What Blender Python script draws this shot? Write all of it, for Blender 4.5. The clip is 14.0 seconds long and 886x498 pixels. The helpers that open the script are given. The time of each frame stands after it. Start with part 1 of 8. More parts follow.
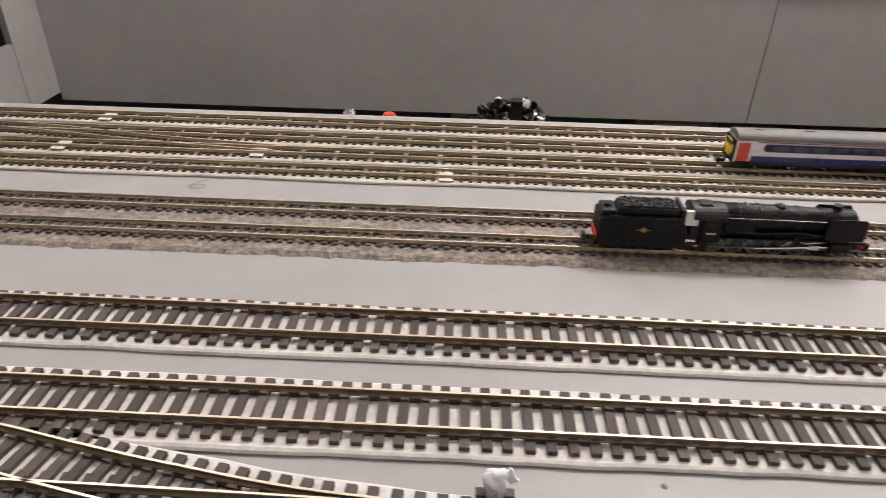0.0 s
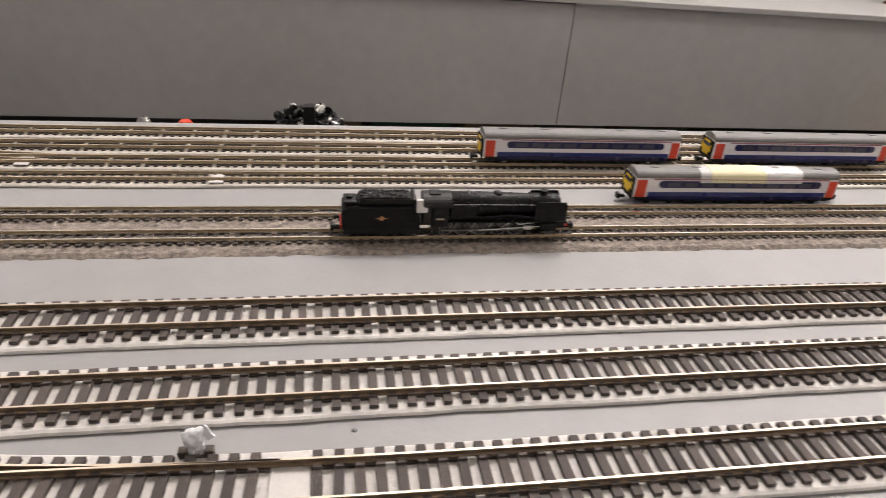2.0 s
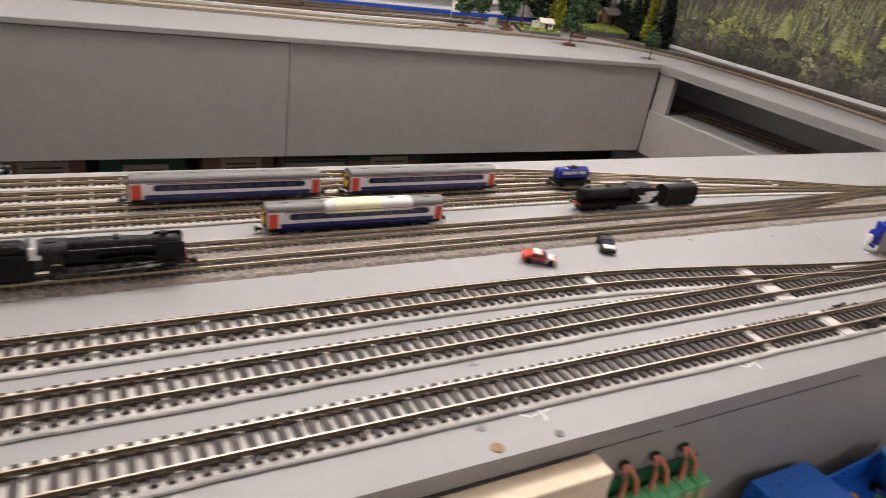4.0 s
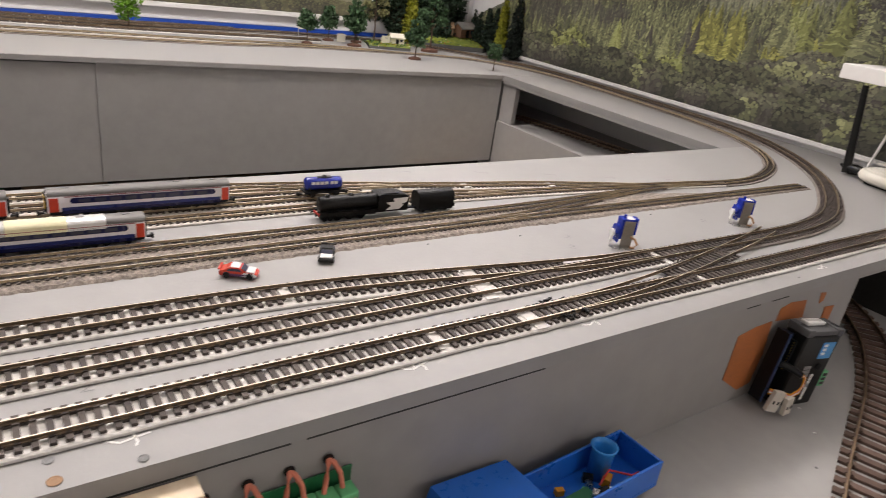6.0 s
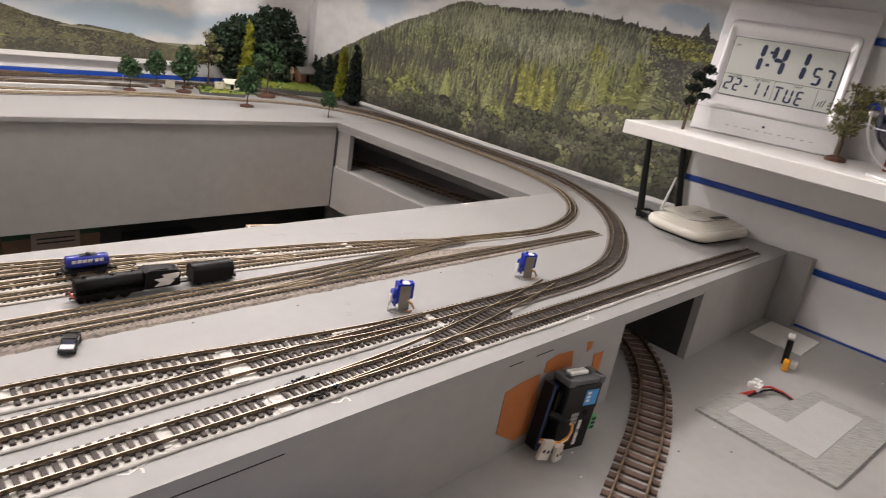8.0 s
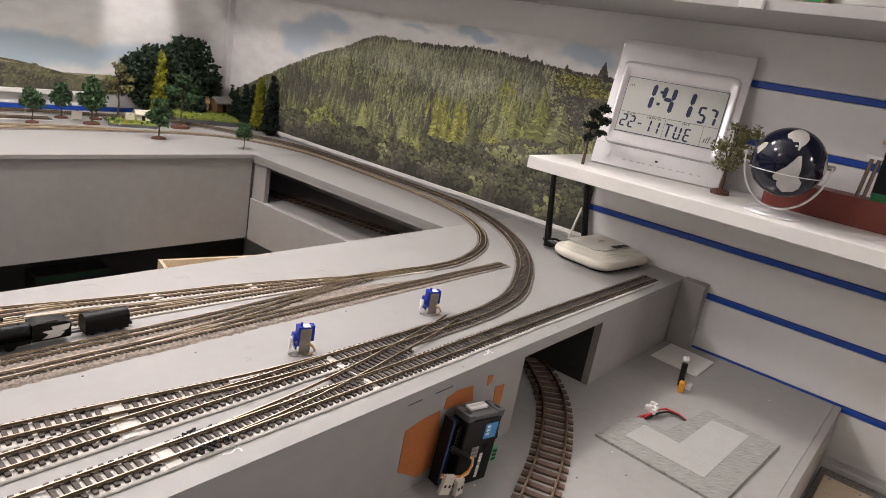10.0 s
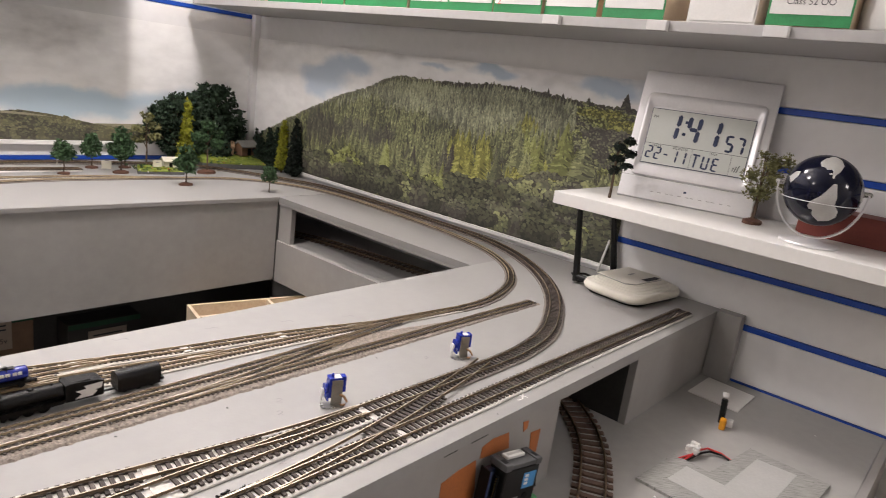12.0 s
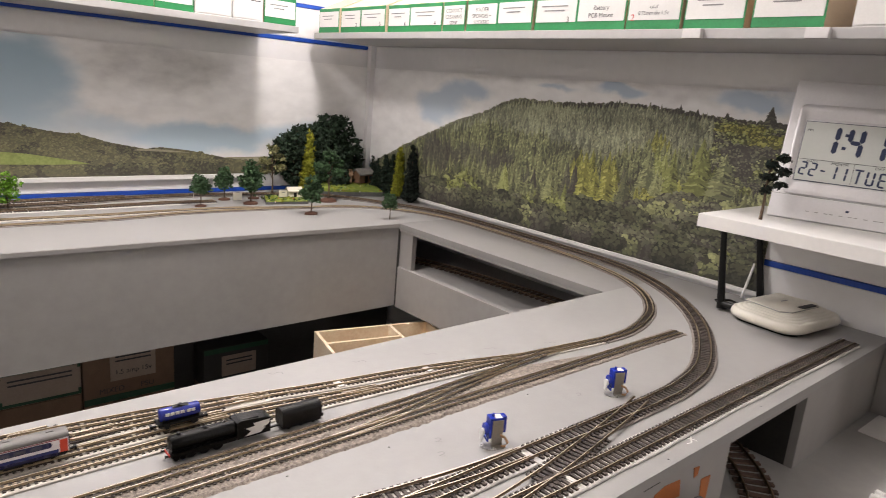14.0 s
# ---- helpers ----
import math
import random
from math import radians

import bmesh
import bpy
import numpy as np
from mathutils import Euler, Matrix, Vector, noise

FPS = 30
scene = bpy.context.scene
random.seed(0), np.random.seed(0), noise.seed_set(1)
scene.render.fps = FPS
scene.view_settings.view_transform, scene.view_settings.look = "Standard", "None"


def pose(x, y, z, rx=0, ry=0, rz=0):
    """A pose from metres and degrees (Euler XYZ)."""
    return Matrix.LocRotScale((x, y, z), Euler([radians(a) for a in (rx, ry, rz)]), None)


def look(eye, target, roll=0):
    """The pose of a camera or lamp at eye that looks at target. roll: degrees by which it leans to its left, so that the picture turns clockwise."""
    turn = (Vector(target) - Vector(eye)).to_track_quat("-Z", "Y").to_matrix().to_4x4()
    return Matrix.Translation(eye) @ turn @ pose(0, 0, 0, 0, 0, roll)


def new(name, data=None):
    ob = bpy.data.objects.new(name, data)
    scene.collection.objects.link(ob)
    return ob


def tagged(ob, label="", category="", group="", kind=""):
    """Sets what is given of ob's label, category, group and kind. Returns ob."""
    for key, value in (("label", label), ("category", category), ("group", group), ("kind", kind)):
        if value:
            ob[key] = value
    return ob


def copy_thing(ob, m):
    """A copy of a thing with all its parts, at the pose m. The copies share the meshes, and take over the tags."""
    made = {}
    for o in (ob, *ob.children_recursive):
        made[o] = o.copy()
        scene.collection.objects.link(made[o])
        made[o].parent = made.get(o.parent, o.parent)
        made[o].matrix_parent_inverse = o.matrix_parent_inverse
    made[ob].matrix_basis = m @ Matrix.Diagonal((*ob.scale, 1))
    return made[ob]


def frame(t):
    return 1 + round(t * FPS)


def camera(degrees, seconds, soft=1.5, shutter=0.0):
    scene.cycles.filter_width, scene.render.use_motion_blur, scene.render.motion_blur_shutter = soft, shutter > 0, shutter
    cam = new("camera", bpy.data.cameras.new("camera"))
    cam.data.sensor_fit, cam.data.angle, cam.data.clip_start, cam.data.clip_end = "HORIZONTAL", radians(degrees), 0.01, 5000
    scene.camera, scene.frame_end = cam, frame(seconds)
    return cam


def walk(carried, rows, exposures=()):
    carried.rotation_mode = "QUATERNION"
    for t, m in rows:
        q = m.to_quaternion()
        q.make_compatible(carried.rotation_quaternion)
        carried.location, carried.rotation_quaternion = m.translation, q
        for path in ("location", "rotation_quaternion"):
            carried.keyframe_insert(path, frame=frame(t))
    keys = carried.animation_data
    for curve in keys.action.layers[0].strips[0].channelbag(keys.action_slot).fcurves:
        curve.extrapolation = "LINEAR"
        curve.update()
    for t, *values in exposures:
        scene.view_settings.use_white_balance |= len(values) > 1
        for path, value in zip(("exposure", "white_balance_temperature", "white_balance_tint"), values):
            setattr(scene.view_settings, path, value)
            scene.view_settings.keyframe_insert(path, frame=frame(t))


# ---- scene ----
cam = camera(67.3, 14.0, soft=0.9, shutter=0.5)
PATH = [
    (0, (-0.0268, -0.0057, 0.1820), (-0.0395, 0.4231, -0.0757), 1.40),
    (0.5, (-0.0079, -0.0139, 0.1847), (-0.0002, 0.4153, -0.0716), 1.29),
    (1, (0.0045, -0.0200, 0.1872), (0.0331, 0.4097, -0.0669), 2.27),
    (1.5, (0.0214, -0.0300, 0.1931), (0.0765, 0.3984, -0.0588), 3.67),
    (2, (0.0366, -0.0451, 0.1949), (0.1203, 0.3807, -0.0535), 4.73),
    (2.5, (0.0498, -0.0608, 0.2045), (0.1692, 0.3600, -0.0377), 6.65),
    (3, (0.0680, -0.0890, 0.2188), (0.2327, 0.3215, -0.0142), 8.58),
    (3.5, (0.0782, -0.1104, 0.2350), (0.2792, 0.2891, 0.0113), 9.35),
    (4, (0.1248, -0.1327, 0.2417), (0.3533, 0.2554, 0.0247), 9.06),
    (4.2, (0.1585, -0.1463, 0.2413), (0.3889, 0.2442, 0.0304), 8.11),
    (6.3, (0.3051, -0.2225, 0.2608), (0.5934, 0.1376, 0.0679), 8.57),
    (6.5, (0.3158, -0.2287, 0.2672), (0.6121, 0.1270, 0.0784), 8.64),
    (7, (0.3426, -0.2418, 0.2808), (0.6572, 0.1029, 0.1014), 9.03),
    (7.5, (0.3661, -0.2619, 0.2923), (0.6982, 0.0694, 0.1193), 9.17),
    (8, (0.3769, -0.2760, 0.3128), (0.7237, 0.0444, 0.1483), 9.59),
    (8.5, (0.3849, -0.2952, 0.3287), (0.7454, 0.0137, 0.1716), 10.14),
    (9, (0.3900, -0.3065, 0.3400), (0.7616, -0.0077, 0.1895), 10.16),
    (9.2, (0.3900, -0.3104, 0.3405), (0.7659, -0.0156, 0.1931), 10.26),
    (11.3, (0.3917, -0.3074, 0.3623), (0.7759, -0.0160, 0.2300), 9.52),
    (11.5, (0.3974, -0.3068, 0.3591), (0.7787, -0.0103, 0.2299), 8.86),
    (12, (0.3949, -0.2935, 0.3610), (0.7683, 0.0153, 0.2377), 7.66),
    (12.5, (0.3873, -0.2795, 0.3633), (0.7480, 0.0453, 0.2433), 6.81),
    (13, (0.3807, -0.2562, 0.3616), (0.7295, 0.0824, 0.2448), 5.93),
    (13.5, (0.3773, -0.2382, 0.3618), (0.7138, 0.1134, 0.2471), 5.23),
    (14, (0.3666, -0.2230, 0.3624), (0.6912, 0.1389, 0.2454), 4.79),
]
walk(cam, [(t, look(eye, target, roll)) for t, eye, target, roll in PATH], [(0, 0.05), (2.5, 0.02), (4.2, 0.0), (6.5, 0.02), (9, 0.09), (11.5, 0.09), (14, 0.06)])

# ---- light: point lamps added out of view, placed to balance the brightness of the room ----
world = bpy.data.worlds.new("world")
scene.world = world
world.use_nodes = True
world.node_tree.nodes["Background"].inputs[0].default_value = (0.9, 0.95, 1.0, 1)
world.node_tree.nodes["Background"].inputs[1].default_value = 0.02
CEIL = 1.45
LAMPS = [(1.35, -1.40, 0.80, 11.0), (-0.75, 0.80, 1.20, 17.0), (1.27, 0.95, 1.20, 32.0), (0.45, 0.98, 1.20, 28.0)]


def hanging_lamp_light(x, y, z, watts):
    d = bpy.data.lights.new("hanging_lamp_light", "POINT")
    d.shadow_soft_size, d.energy, d.color = 0.09, watts, (1.0, 0.925, 0.90)
    o = new("hanging_lamp_light", d)
    o.matrix_world = pose(x, y, z)
    return o


for lx, ly, lz, watts in LAMPS:
    hanging_lamp_light(lx, ly, lz, watts)

# ---- materials ----
def mat(name, col, rough=0.5, metal=0.0, var=0.12, scale=25.0, bump=0.0, bscale=300.0, col2=None, island=0.0, rand=0.0, coat=0.0, rvar=0.12, spec=0.5):
    m = bpy.data.materials.new(name)
    m.use_nodes = True
    nt = m.node_tree
    b = nt.nodes["Principled BSDF"]
    tc = nt.nodes.new("ShaderNodeTexCoord")
    n1 = nt.nodes.new("ShaderNodeTexNoise")
    n1.inputs["Scale"].default_value, n1.inputs["Detail"].default_value = scale, 6.0
    n2 = nt.nodes.new("ShaderNodeTexNoise")
    n2.inputs["Scale"].default_value, n2.inputs["Detail"].default_value = scale * 9.0, 4.0
    for n in (n1, n2):
        nt.links.new(tc.outputs["Object"], n.inputs["Vector"])
    add = nt.nodes.new("ShaderNodeMath")
    add.operation = "MULTIPLY_ADD"
    add.inputs[1].default_value = 0.5
    nt.links.new(n2.outputs["Fac"], add.inputs[0])
    half = nt.nodes.new("ShaderNodeMath")
    half.operation = "MULTIPLY"
    half.inputs[1].default_value = 0.5
    nt.links.new(n1.outputs["Fac"], half.inputs[0])
    nt.links.new(half.outputs[0], add.inputs[2])
    fac = add.outputs[0]
    ramp = nt.nodes.new("ShaderNodeValToRGB")
    c2 = col2 or tuple(min(1.0, c * (1 + var)) for c in col)
    c1 = col if col2 else tuple(c * (1 - var) for c in col)
    ramp.color_ramp.elements[0].position, ramp.color_ramp.elements[1].position = 0.36, 0.64
    ramp.color_ramp.elements[0].color, ramp.color_ramp.elements[1].color = (*c1, 1), (*c2, 1)
    nt.links.new(fac, ramp.inputs["Fac"])
    out = ramp.outputs["Color"]
    if island or rand:
        hs = nt.nodes.new("ShaderNodeHueSaturation")
        src = nt.nodes.new("ShaderNodeNewGeometry").outputs["Random Per Island"] if island else nt.nodes.new("ShaderNodeObjectInfo").outputs["Random"]
        mr = nt.nodes.new("ShaderNodeMapRange")
        amt = island or rand
        mr.inputs["To Min"].default_value, mr.inputs["To Max"].default_value = 1 - amt, 1 + amt
        nt.links.new(src, mr.inputs["Value"])
        nt.links.new(mr.outputs[0], hs.inputs["Value"])
        nt.links.new(out, hs.inputs["Color"])
        out = hs.outputs["Color"]
    nt.links.new(out, b.inputs["Base Color"])
    rr = nt.nodes.new("ShaderNodeMapRange")
    rr.inputs["To Min"].default_value, rr.inputs["To Max"].default_value = max(0.02, rough - rvar), min(1, rough + rvar)
    nt.links.new(fac, rr.inputs["Value"])
    nt.links.new(rr.outputs[0], b.inputs["Roughness"])
    b.inputs["Metallic"].default_value = metal
    b.inputs["Coat Weight"].default_value = coat
    b.inputs["Specular IOR Level"].default_value = spec
    if bump:
        nb = nt.nodes.new("ShaderNodeTexNoise")
        nb.inputs["Scale"].default_value, nb.inputs["Detail"].default_value = bscale, 5.0
        nt.links.new(tc.outputs["Object"], nb.inputs["Vector"])
        bp = nt.nodes.new("ShaderNodeBump")
        bp.inputs["Strength"].default_value, bp.inputs["Distance"].default_value = bump, 0.001
        nt.links.new(nb.outputs["Fac"], bp.inputs["Height"])
        nt.links.new(bp.outputs[0], b.inputs["Normal"])
    return m


def glow(name, col, strength):
    m = bpy.data.materials.new(name)
    m.use_nodes = True
    b = m.node_tree.nodes["Principled BSDF"]
    b.inputs["Base Color"].default_value = (*col, 1)
    b.inputs["Emission Color"].default_value = (*col, 1)
    b.inputs["Emission Strength"].default_value = strength
    return m


GREY = mat("grey_emulsion_paint", (0.305, 0.299, 0.291), 0.50, var=0.05, scale=6, bump=0.12, bscale=260)
GREY_B = mat("older_grey_emulsion_paint", (0.255, 0.248, 0.240), 0.55, var=0.06, scale=6, bump=0.12, bscale=260)
GREY_SIDE = mat("grey_painted_panel", (0.315, 0.304, 0.292), 0.6, var=0.06, scale=5, bump=0.10, bscale=180)
GREY_LOW = mat("grey_painted_lower_board", (0.34, 0.333, 0.322), 0.55, var=0.06, scale=6, bump=0.12, bscale=240)
WHITE_BED = mat("white_painted_underlay", (0.61, 0.585, 0.55), 0.7, var=0.14, scale=40, bump=0.25, bscale=500)
WHITE_BED_N = mat("scuffed_pale_underlay", (0.48, 0.445, 0.395), 0.75, var=0.18, scale=60, bump=0.3, bscale=600)
SLEEPER = mat("dark_brown_plastic_sleeper", (0.066, 0.052, 0.045), 0.72, var=0.25, scale=120, bump=0.3, bscale=1500, rand=0.30)
SLEEPER_N = mat("dark_small_plastic_sleeper", (0.050, 0.038, 0.030), 0.65, var=0.25, scale=150, rand=0.30)
SLEEPER_D = mat("dusty_small_sleeper", (0.080, 0.066, 0.056), 0.8, var=0.35, scale=150, rand=0.30)
RAIL_S = mat("bright_worn_rail", (0.74, 0.66, 0.54), 0.22, metal=1.0, var=0.10, scale=70)
SLEEPER_BR = mat("brown_plastic_sleeper", (0.115, 0.070, 0.052), 0.6, var=0.2, scale=120, rand=0.25)
RAIL = mat("nickel_silver_rail", (0.63, 0.54, 0.42), 0.38, metal=1.0, var=0.10, scale=70, rvar=0.14)
RAIL_SIDE = mat("tarnished_rail_web", (0.40, 0.315, 0.205), 0.48, metal=0.35, var=0.25, scale=160)
RAIL_SIDE_W = mat("brown_rail_web", (0.19, 0.135, 0.085), 0.45, metal=0.5, var=0.30, scale=160)
STAIN = mat("glue_stained_underlay", (0.31, 0.255, 0.185), 0.8, var=0.25, scale=120, bump=0.3, bscale=800)
RAIL_DARK = mat("weathered_brown_rail", (0.34, 0.24, 0.16), 0.42, metal=0.85, var=0.25, scale=80)
BALLAST = mat("grey_granite_ballast", (0.085, 0.070, 0.060), 0.95, var=0.1, scale=300, bump=1.0, bscale=600, col2=(0.38, 0.325, 0.275))
SLAT = mat("light_grey_slatwall", (0.78, 0.77, 0.77), 0.45, var=0.03, scale=5, bump=0.05)
BLUE_STRIP = mat("blue_plastic_strip", (0.010, 0.062, 0.38), 0.35, var=0.1, scale=20)
SHELF_WHITE = mat("off_white_laminate", (0.78, 0.765, 0.74), 0.4, var=0.03, scale=12)
SHELF_GREY = mat("grey_laminate_shelf", (0.40, 0.39, 0.385), 0.5, var=0.05, scale=8)
WHITE = mat("white_plastic", (0.74, 0.73, 0.71), 0.4, var=0.03, scale=30)
WALL = mat("room_wall_paint", (0.55, 0.53, 0.50), 0.7, var=0.04, scale=4, bump=0.08)
CARPET = mat("speckled_grey_carpet", (0.10, 0.095, 0.085), 0.95, scale=260, col2=(0.42, 0.40, 0.37), bump=0.8, bscale=400)
CEILING = mat("white_ceiling_paint", (0.75, 0.74, 0.72), 0.8, var=0.02, scale=4)
BLACK = mat("satin_black_plastic", (0.005, 0.005, 0.005), 0.40, var=0.3, scale=60, bump=0.1, bscale=800, spec=0.3)
# near-black that stands in for shade in recesses; also colours dark parts and slots
DARK = mat("dark_parts_and_painted_shade", (0.035, 0.033, 0.031), 0.8, var=0.2, scale=20)
PENCIL = mat("pencil_mark", (0.20, 0.20, 0.20), 0.7, var=0.2, scale=100)
TAPE_W = mat("white_card_patch", (0.60, 0.575, 0.54), 0.6, var=0.06, scale=90)
BROWN_BED = mat("brown_grey_underlay", (0.19, 0.165, 0.145), 0.85, var=0.2, scale=90, bump=0.4, bscale=700)


# ---- mesh helpers ----
def obj(name, bm, material, parent=None, label="", smooth=False):
    me = bpy.data.meshes.new(name)
    bm.to_mesh(me)
    bm.free()
    for m in material if isinstance(material, (list, tuple)) else [material]:
        me.materials.append(m)
    if smooth:
        for p in me.polygons:
            p.use_smooth = True
    o = new(name, me)
    o.parent = parent
    if label:
        o["label"] = label
    return o


def part(name, bm, material, parent, label="", smooth=False):
    return obj(name, bm, material, parent, label, smooth)


def thing(name, at, label, category, group="", rz=0.0):
    e = new(name)
    e.empty_display_size = 0.01
    e.matrix_world = pose(*at, 0, 0, rz)
    return tagged(e, label, category, group)


def box(x0, x1, y0, y1, z0, z1, bev=0.0, bm=None, idx=0, seg=2):
    bm = bm or bmesh.new()
    vs = [bm.verts.new((x, y, z)) for z in (z0, z1) for y in (y0, y1) for x in (x0, x1)]
    fs = [bm.faces.new([vs[i] for i in q]) for q in ((0, 2, 3, 1), (4, 5, 7, 6), (0, 1, 5, 4), (2, 6, 7, 3), (0, 4, 6, 2), (1, 3, 7, 5))]
    for f in fs:
        f.material_index = idx
    if bev:
        es = list({e for f in fs for e in f.edges})
        bmesh.ops.bevel(bm, geom=es, offset=bev, segments=seg, affect="EDGES", profile=0.5)
    return bm


def prism(pts, lo, hi, axis="y", bm=None, idx=0):
    """A prism over a closed outline; axis: the one it is drawn out along."""
    bm = bm or bmesh.new()
    place = {"x": lambda a, b, c: (c, a, b), "y": lambda a, b, c: (a, c, b), "z": lambda a, b, c: (a, b, c)}[axis]
    low = [bm.verts.new(place(a, b, lo)) for a, b in pts]
    top = [bm.verts.new(place(a, b, hi)) for a, b in pts]
    n = len(pts)
    fs = [bm.faces.new(low), bm.faces.new(top[::-1])]
    for i in range(n):
        fs.append(bm.faces.new((low[i], top[i], top[(i + 1) % n], low[(i + 1) % n])))
    for f in fs:
        f.material_index = idx
    bmesh.ops.recalc_face_normals(bm, faces=fs)
    return bm


def tube(pts, r, seg=8, bm=None, idx=0, taper=None):
    """A round rod along points; taper: the radius at its end."""
    bm = bm or bmesh.new()
    P = [Vector(p) for p in pts]
    rings = []
    up = Vector((0, 0, 1))
    for i, p in enumerate(P):
        d = (P[min(i + 1, len(P) - 1)] - P[max(i - 1, 0)]).normalized()
        a = d.cross(up if abs(d.z) < 0.9 else Vector((1, 0, 0))).normalized()
        b = d.cross(a).normalized()
        rr = r if taper is None else r + (taper - r) * i / max(1, len(P) - 1)
        rings.append([bm.verts.new(p + rr * (math.cos(2 * math.pi * k / seg) * a + math.sin(2 * math.pi * k / seg) * b)) for k in range(seg)])
    for A, B in zip(rings, rings[1:]):
        for k in range(seg):
            bm.faces.new((A[k], A[(k + 1) % seg], B[(k + 1) % seg], B[k])).material_index = idx
    for R, flip in ((rings[0], 1), (rings[-1], 0)):
        bm.faces.new(R[::-1] if not flip else R).material_index = idx
    return bm


def lathe(prof, seg=20, bm=None, idx=0, axis="z", at=(0, 0, 0)):
    """Turns a profile of (radius, height) about an axis through at."""
    bm = bm or bmesh.new()
    at = Vector(at)

    def put(r, h, a):
        c, s = r * math.cos(a), r * math.sin(a)
        return at + Vector({"z": (c, s, h), "x": (h, c, s), "y": (c, h, s)}[axis])

    rings = [[bm.verts.new(put(max(r, 1e-5), h, 2 * math.pi * k / seg)) for k in range(seg)] for r, h in prof]
    fs = []
    for A, B in zip(rings, rings[1:]):
        for k in range(seg):
            fs.append(bm.faces.new((A[k], A[(k + 1) % seg], B[(k + 1) % seg], B[k])))
    fs.append(bm.faces.new(rings[0]))
    fs.append(bm.faces.new(rings[-1]))
    for f in fs:
        f.material_index = idx
    bmesh.ops.recalc_face_normals(bm, faces=fs)
    return bm


# ---- the room: floor, walls, ceiling ----
FLOOR, X_E, Y_N, X_W, Y_S = -0.95, 1.715, 1.715, -2.1, -1.9


def structure(name, bm, material, label, category):
    return tagged(obj(name, bm, material), label, category, kind="structure")


structure("floor", box(X_W, X_E + 0.1, Y_S, Y_N + 0.1, FLOOR - 0.1, FLOOR), CARPET, "speckled grey carpet floor of the railway room", "floor")
structure("ceiling", box(X_W, X_E + 0.1, Y_S, Y_N + 0.1, CEIL, CEIL + 0.1), CEILING, "white painted ceiling above the layout", "ceiling")
structure("wall_west", box(X_W - 0.1, X_W, Y_S, Y_N + 0.1, FLOOR, CEIL), WALL, "plain painted wall of the railway room", "wall")
structure("wall_south", box(X_W, X_E + 0.1, Y_S - 0.1, Y_S, FLOOR, CEIL), WALL, "plain painted wall of the railway room", "wall")


def slatwall(name, axis, at, lo, hi, shift=0.0, lift=0.0, low=0.0):
    """A wall of light grey slats with grooves between them; blue strips fill some of the grooves."""
    w = new(name)
    tagged(w, "light grey slatted wall panel with blue strips in its grooves", "wall", kind="structure")
    back = box(at, at + 0.1, lo, hi, FLOOR, CEIL) if axis == "x" else box(lo, hi, at, at + 0.1, FLOOR, CEIL)
    part("backing", back, SLAT, w)
    grooves = [-0.124 + shift + 0.1015 * k + (lift if k > 4 else 0.0) - (low if k < 1 else 0.0) for k in range(-8, 15)]
    for a, b in zip(grooves, grooves[1:]):
        bm = box(at - 0.008, at, lo, hi, a + 0.0064, b - 0.0064, 0.0015) if axis == "x" else box(lo, hi, at - 0.008, at, a + 0.0064, b - 0.0064, 0.0015)
        part("slat", bm, SLAT, w)
    for g in grooves[8:]:
        bm = box(at - 0.010, at - 0.001, lo, hi, g - 0.0056, g + 0.0056, 0.001) if axis == "x" else box(lo, hi, at - 0.010, at - 0.001, g - 0.0056, g + 0.0056, 0.001)
        part("blue_strip", bm, BLUE_STRIP, w, "blue plastic groove strip")
    return w


slatwall("wall_east", "x", X_E, Y_S, Y_N, low=0.0115)
slatwall("wall_north", "y", Y_N, X_W, X_E, 0.034, 0.054)
structure("trim", box(X_E - 0.030, X_E - 0.009, Y_N - 0.030, Y_N - 0.009, -0.95, CEIL, 0.002), SLAT, "grey vertical trim in the room corner", "trim")

# ---- the baseboards ----
Y_FRONT, Y_WELL, Y_FAR, X_WELL = 0.0728, 0.498, 1.167, 1.448
LOW = -0.132

bm = prism([(-1.6, Y_FRONT), (X_E - 0.012, Y_FRONT), (X_E - 0.012, Y_WELL), (-1.6, Y_WELL)], -0.0125, 0.0, "z")
structure("near_baseboard", bm, GREY, "grey painted plywood top of the near railway board", "baseboard")
bm = prism([(X_WELL, Y_WELL + 0.0006), (X_E - 0.012, Y_WELL + 0.0006), (X_E - 0.012, Y_FAR - 0.0006), (X_WELL, Y_FAR - 0.0006)], -0.0145, -0.0003, "z")
structure("side_baseboard", bm, GREY_B, "grey painted plywood top of the side railway board", "baseboard")


def far_z(x):
    """The far board climbs a little towards the west."""
    return 0.009 * max(0.0, 1.42 - x)


def slope(outline, x0, x1, y0, y1):
    """A strip along x between two heights over the sloping far board: outline = (low, high) above it."""
    lo, hi = outline
    top = [(x, far_z(x) + hi) for x in (x0, min(x1, 1.42), x1)]
    low = [(x, far_z(x) + lo) for x in (x1, min(x1, 1.42), x0)]
    return prism([p for i, p in enumerate(top + low) if (top + low).index(p) == i], y0, y1, "y")


structure("far_baseboard", slope((-0.0095, 0.0), -1.6, X_E - 0.012, Y_FAR, Y_N - 0.012), GREY, "grey painted plywood top of the far railway board", "baseboard")
structure("west_baseboard", box(-1.6, -0.775, Y_WELL + 0.0006, Y_FAR - 0.0006, -0.0145, -0.0003), GREY, "grey painted plywood top of the west railway board", "baseboard")
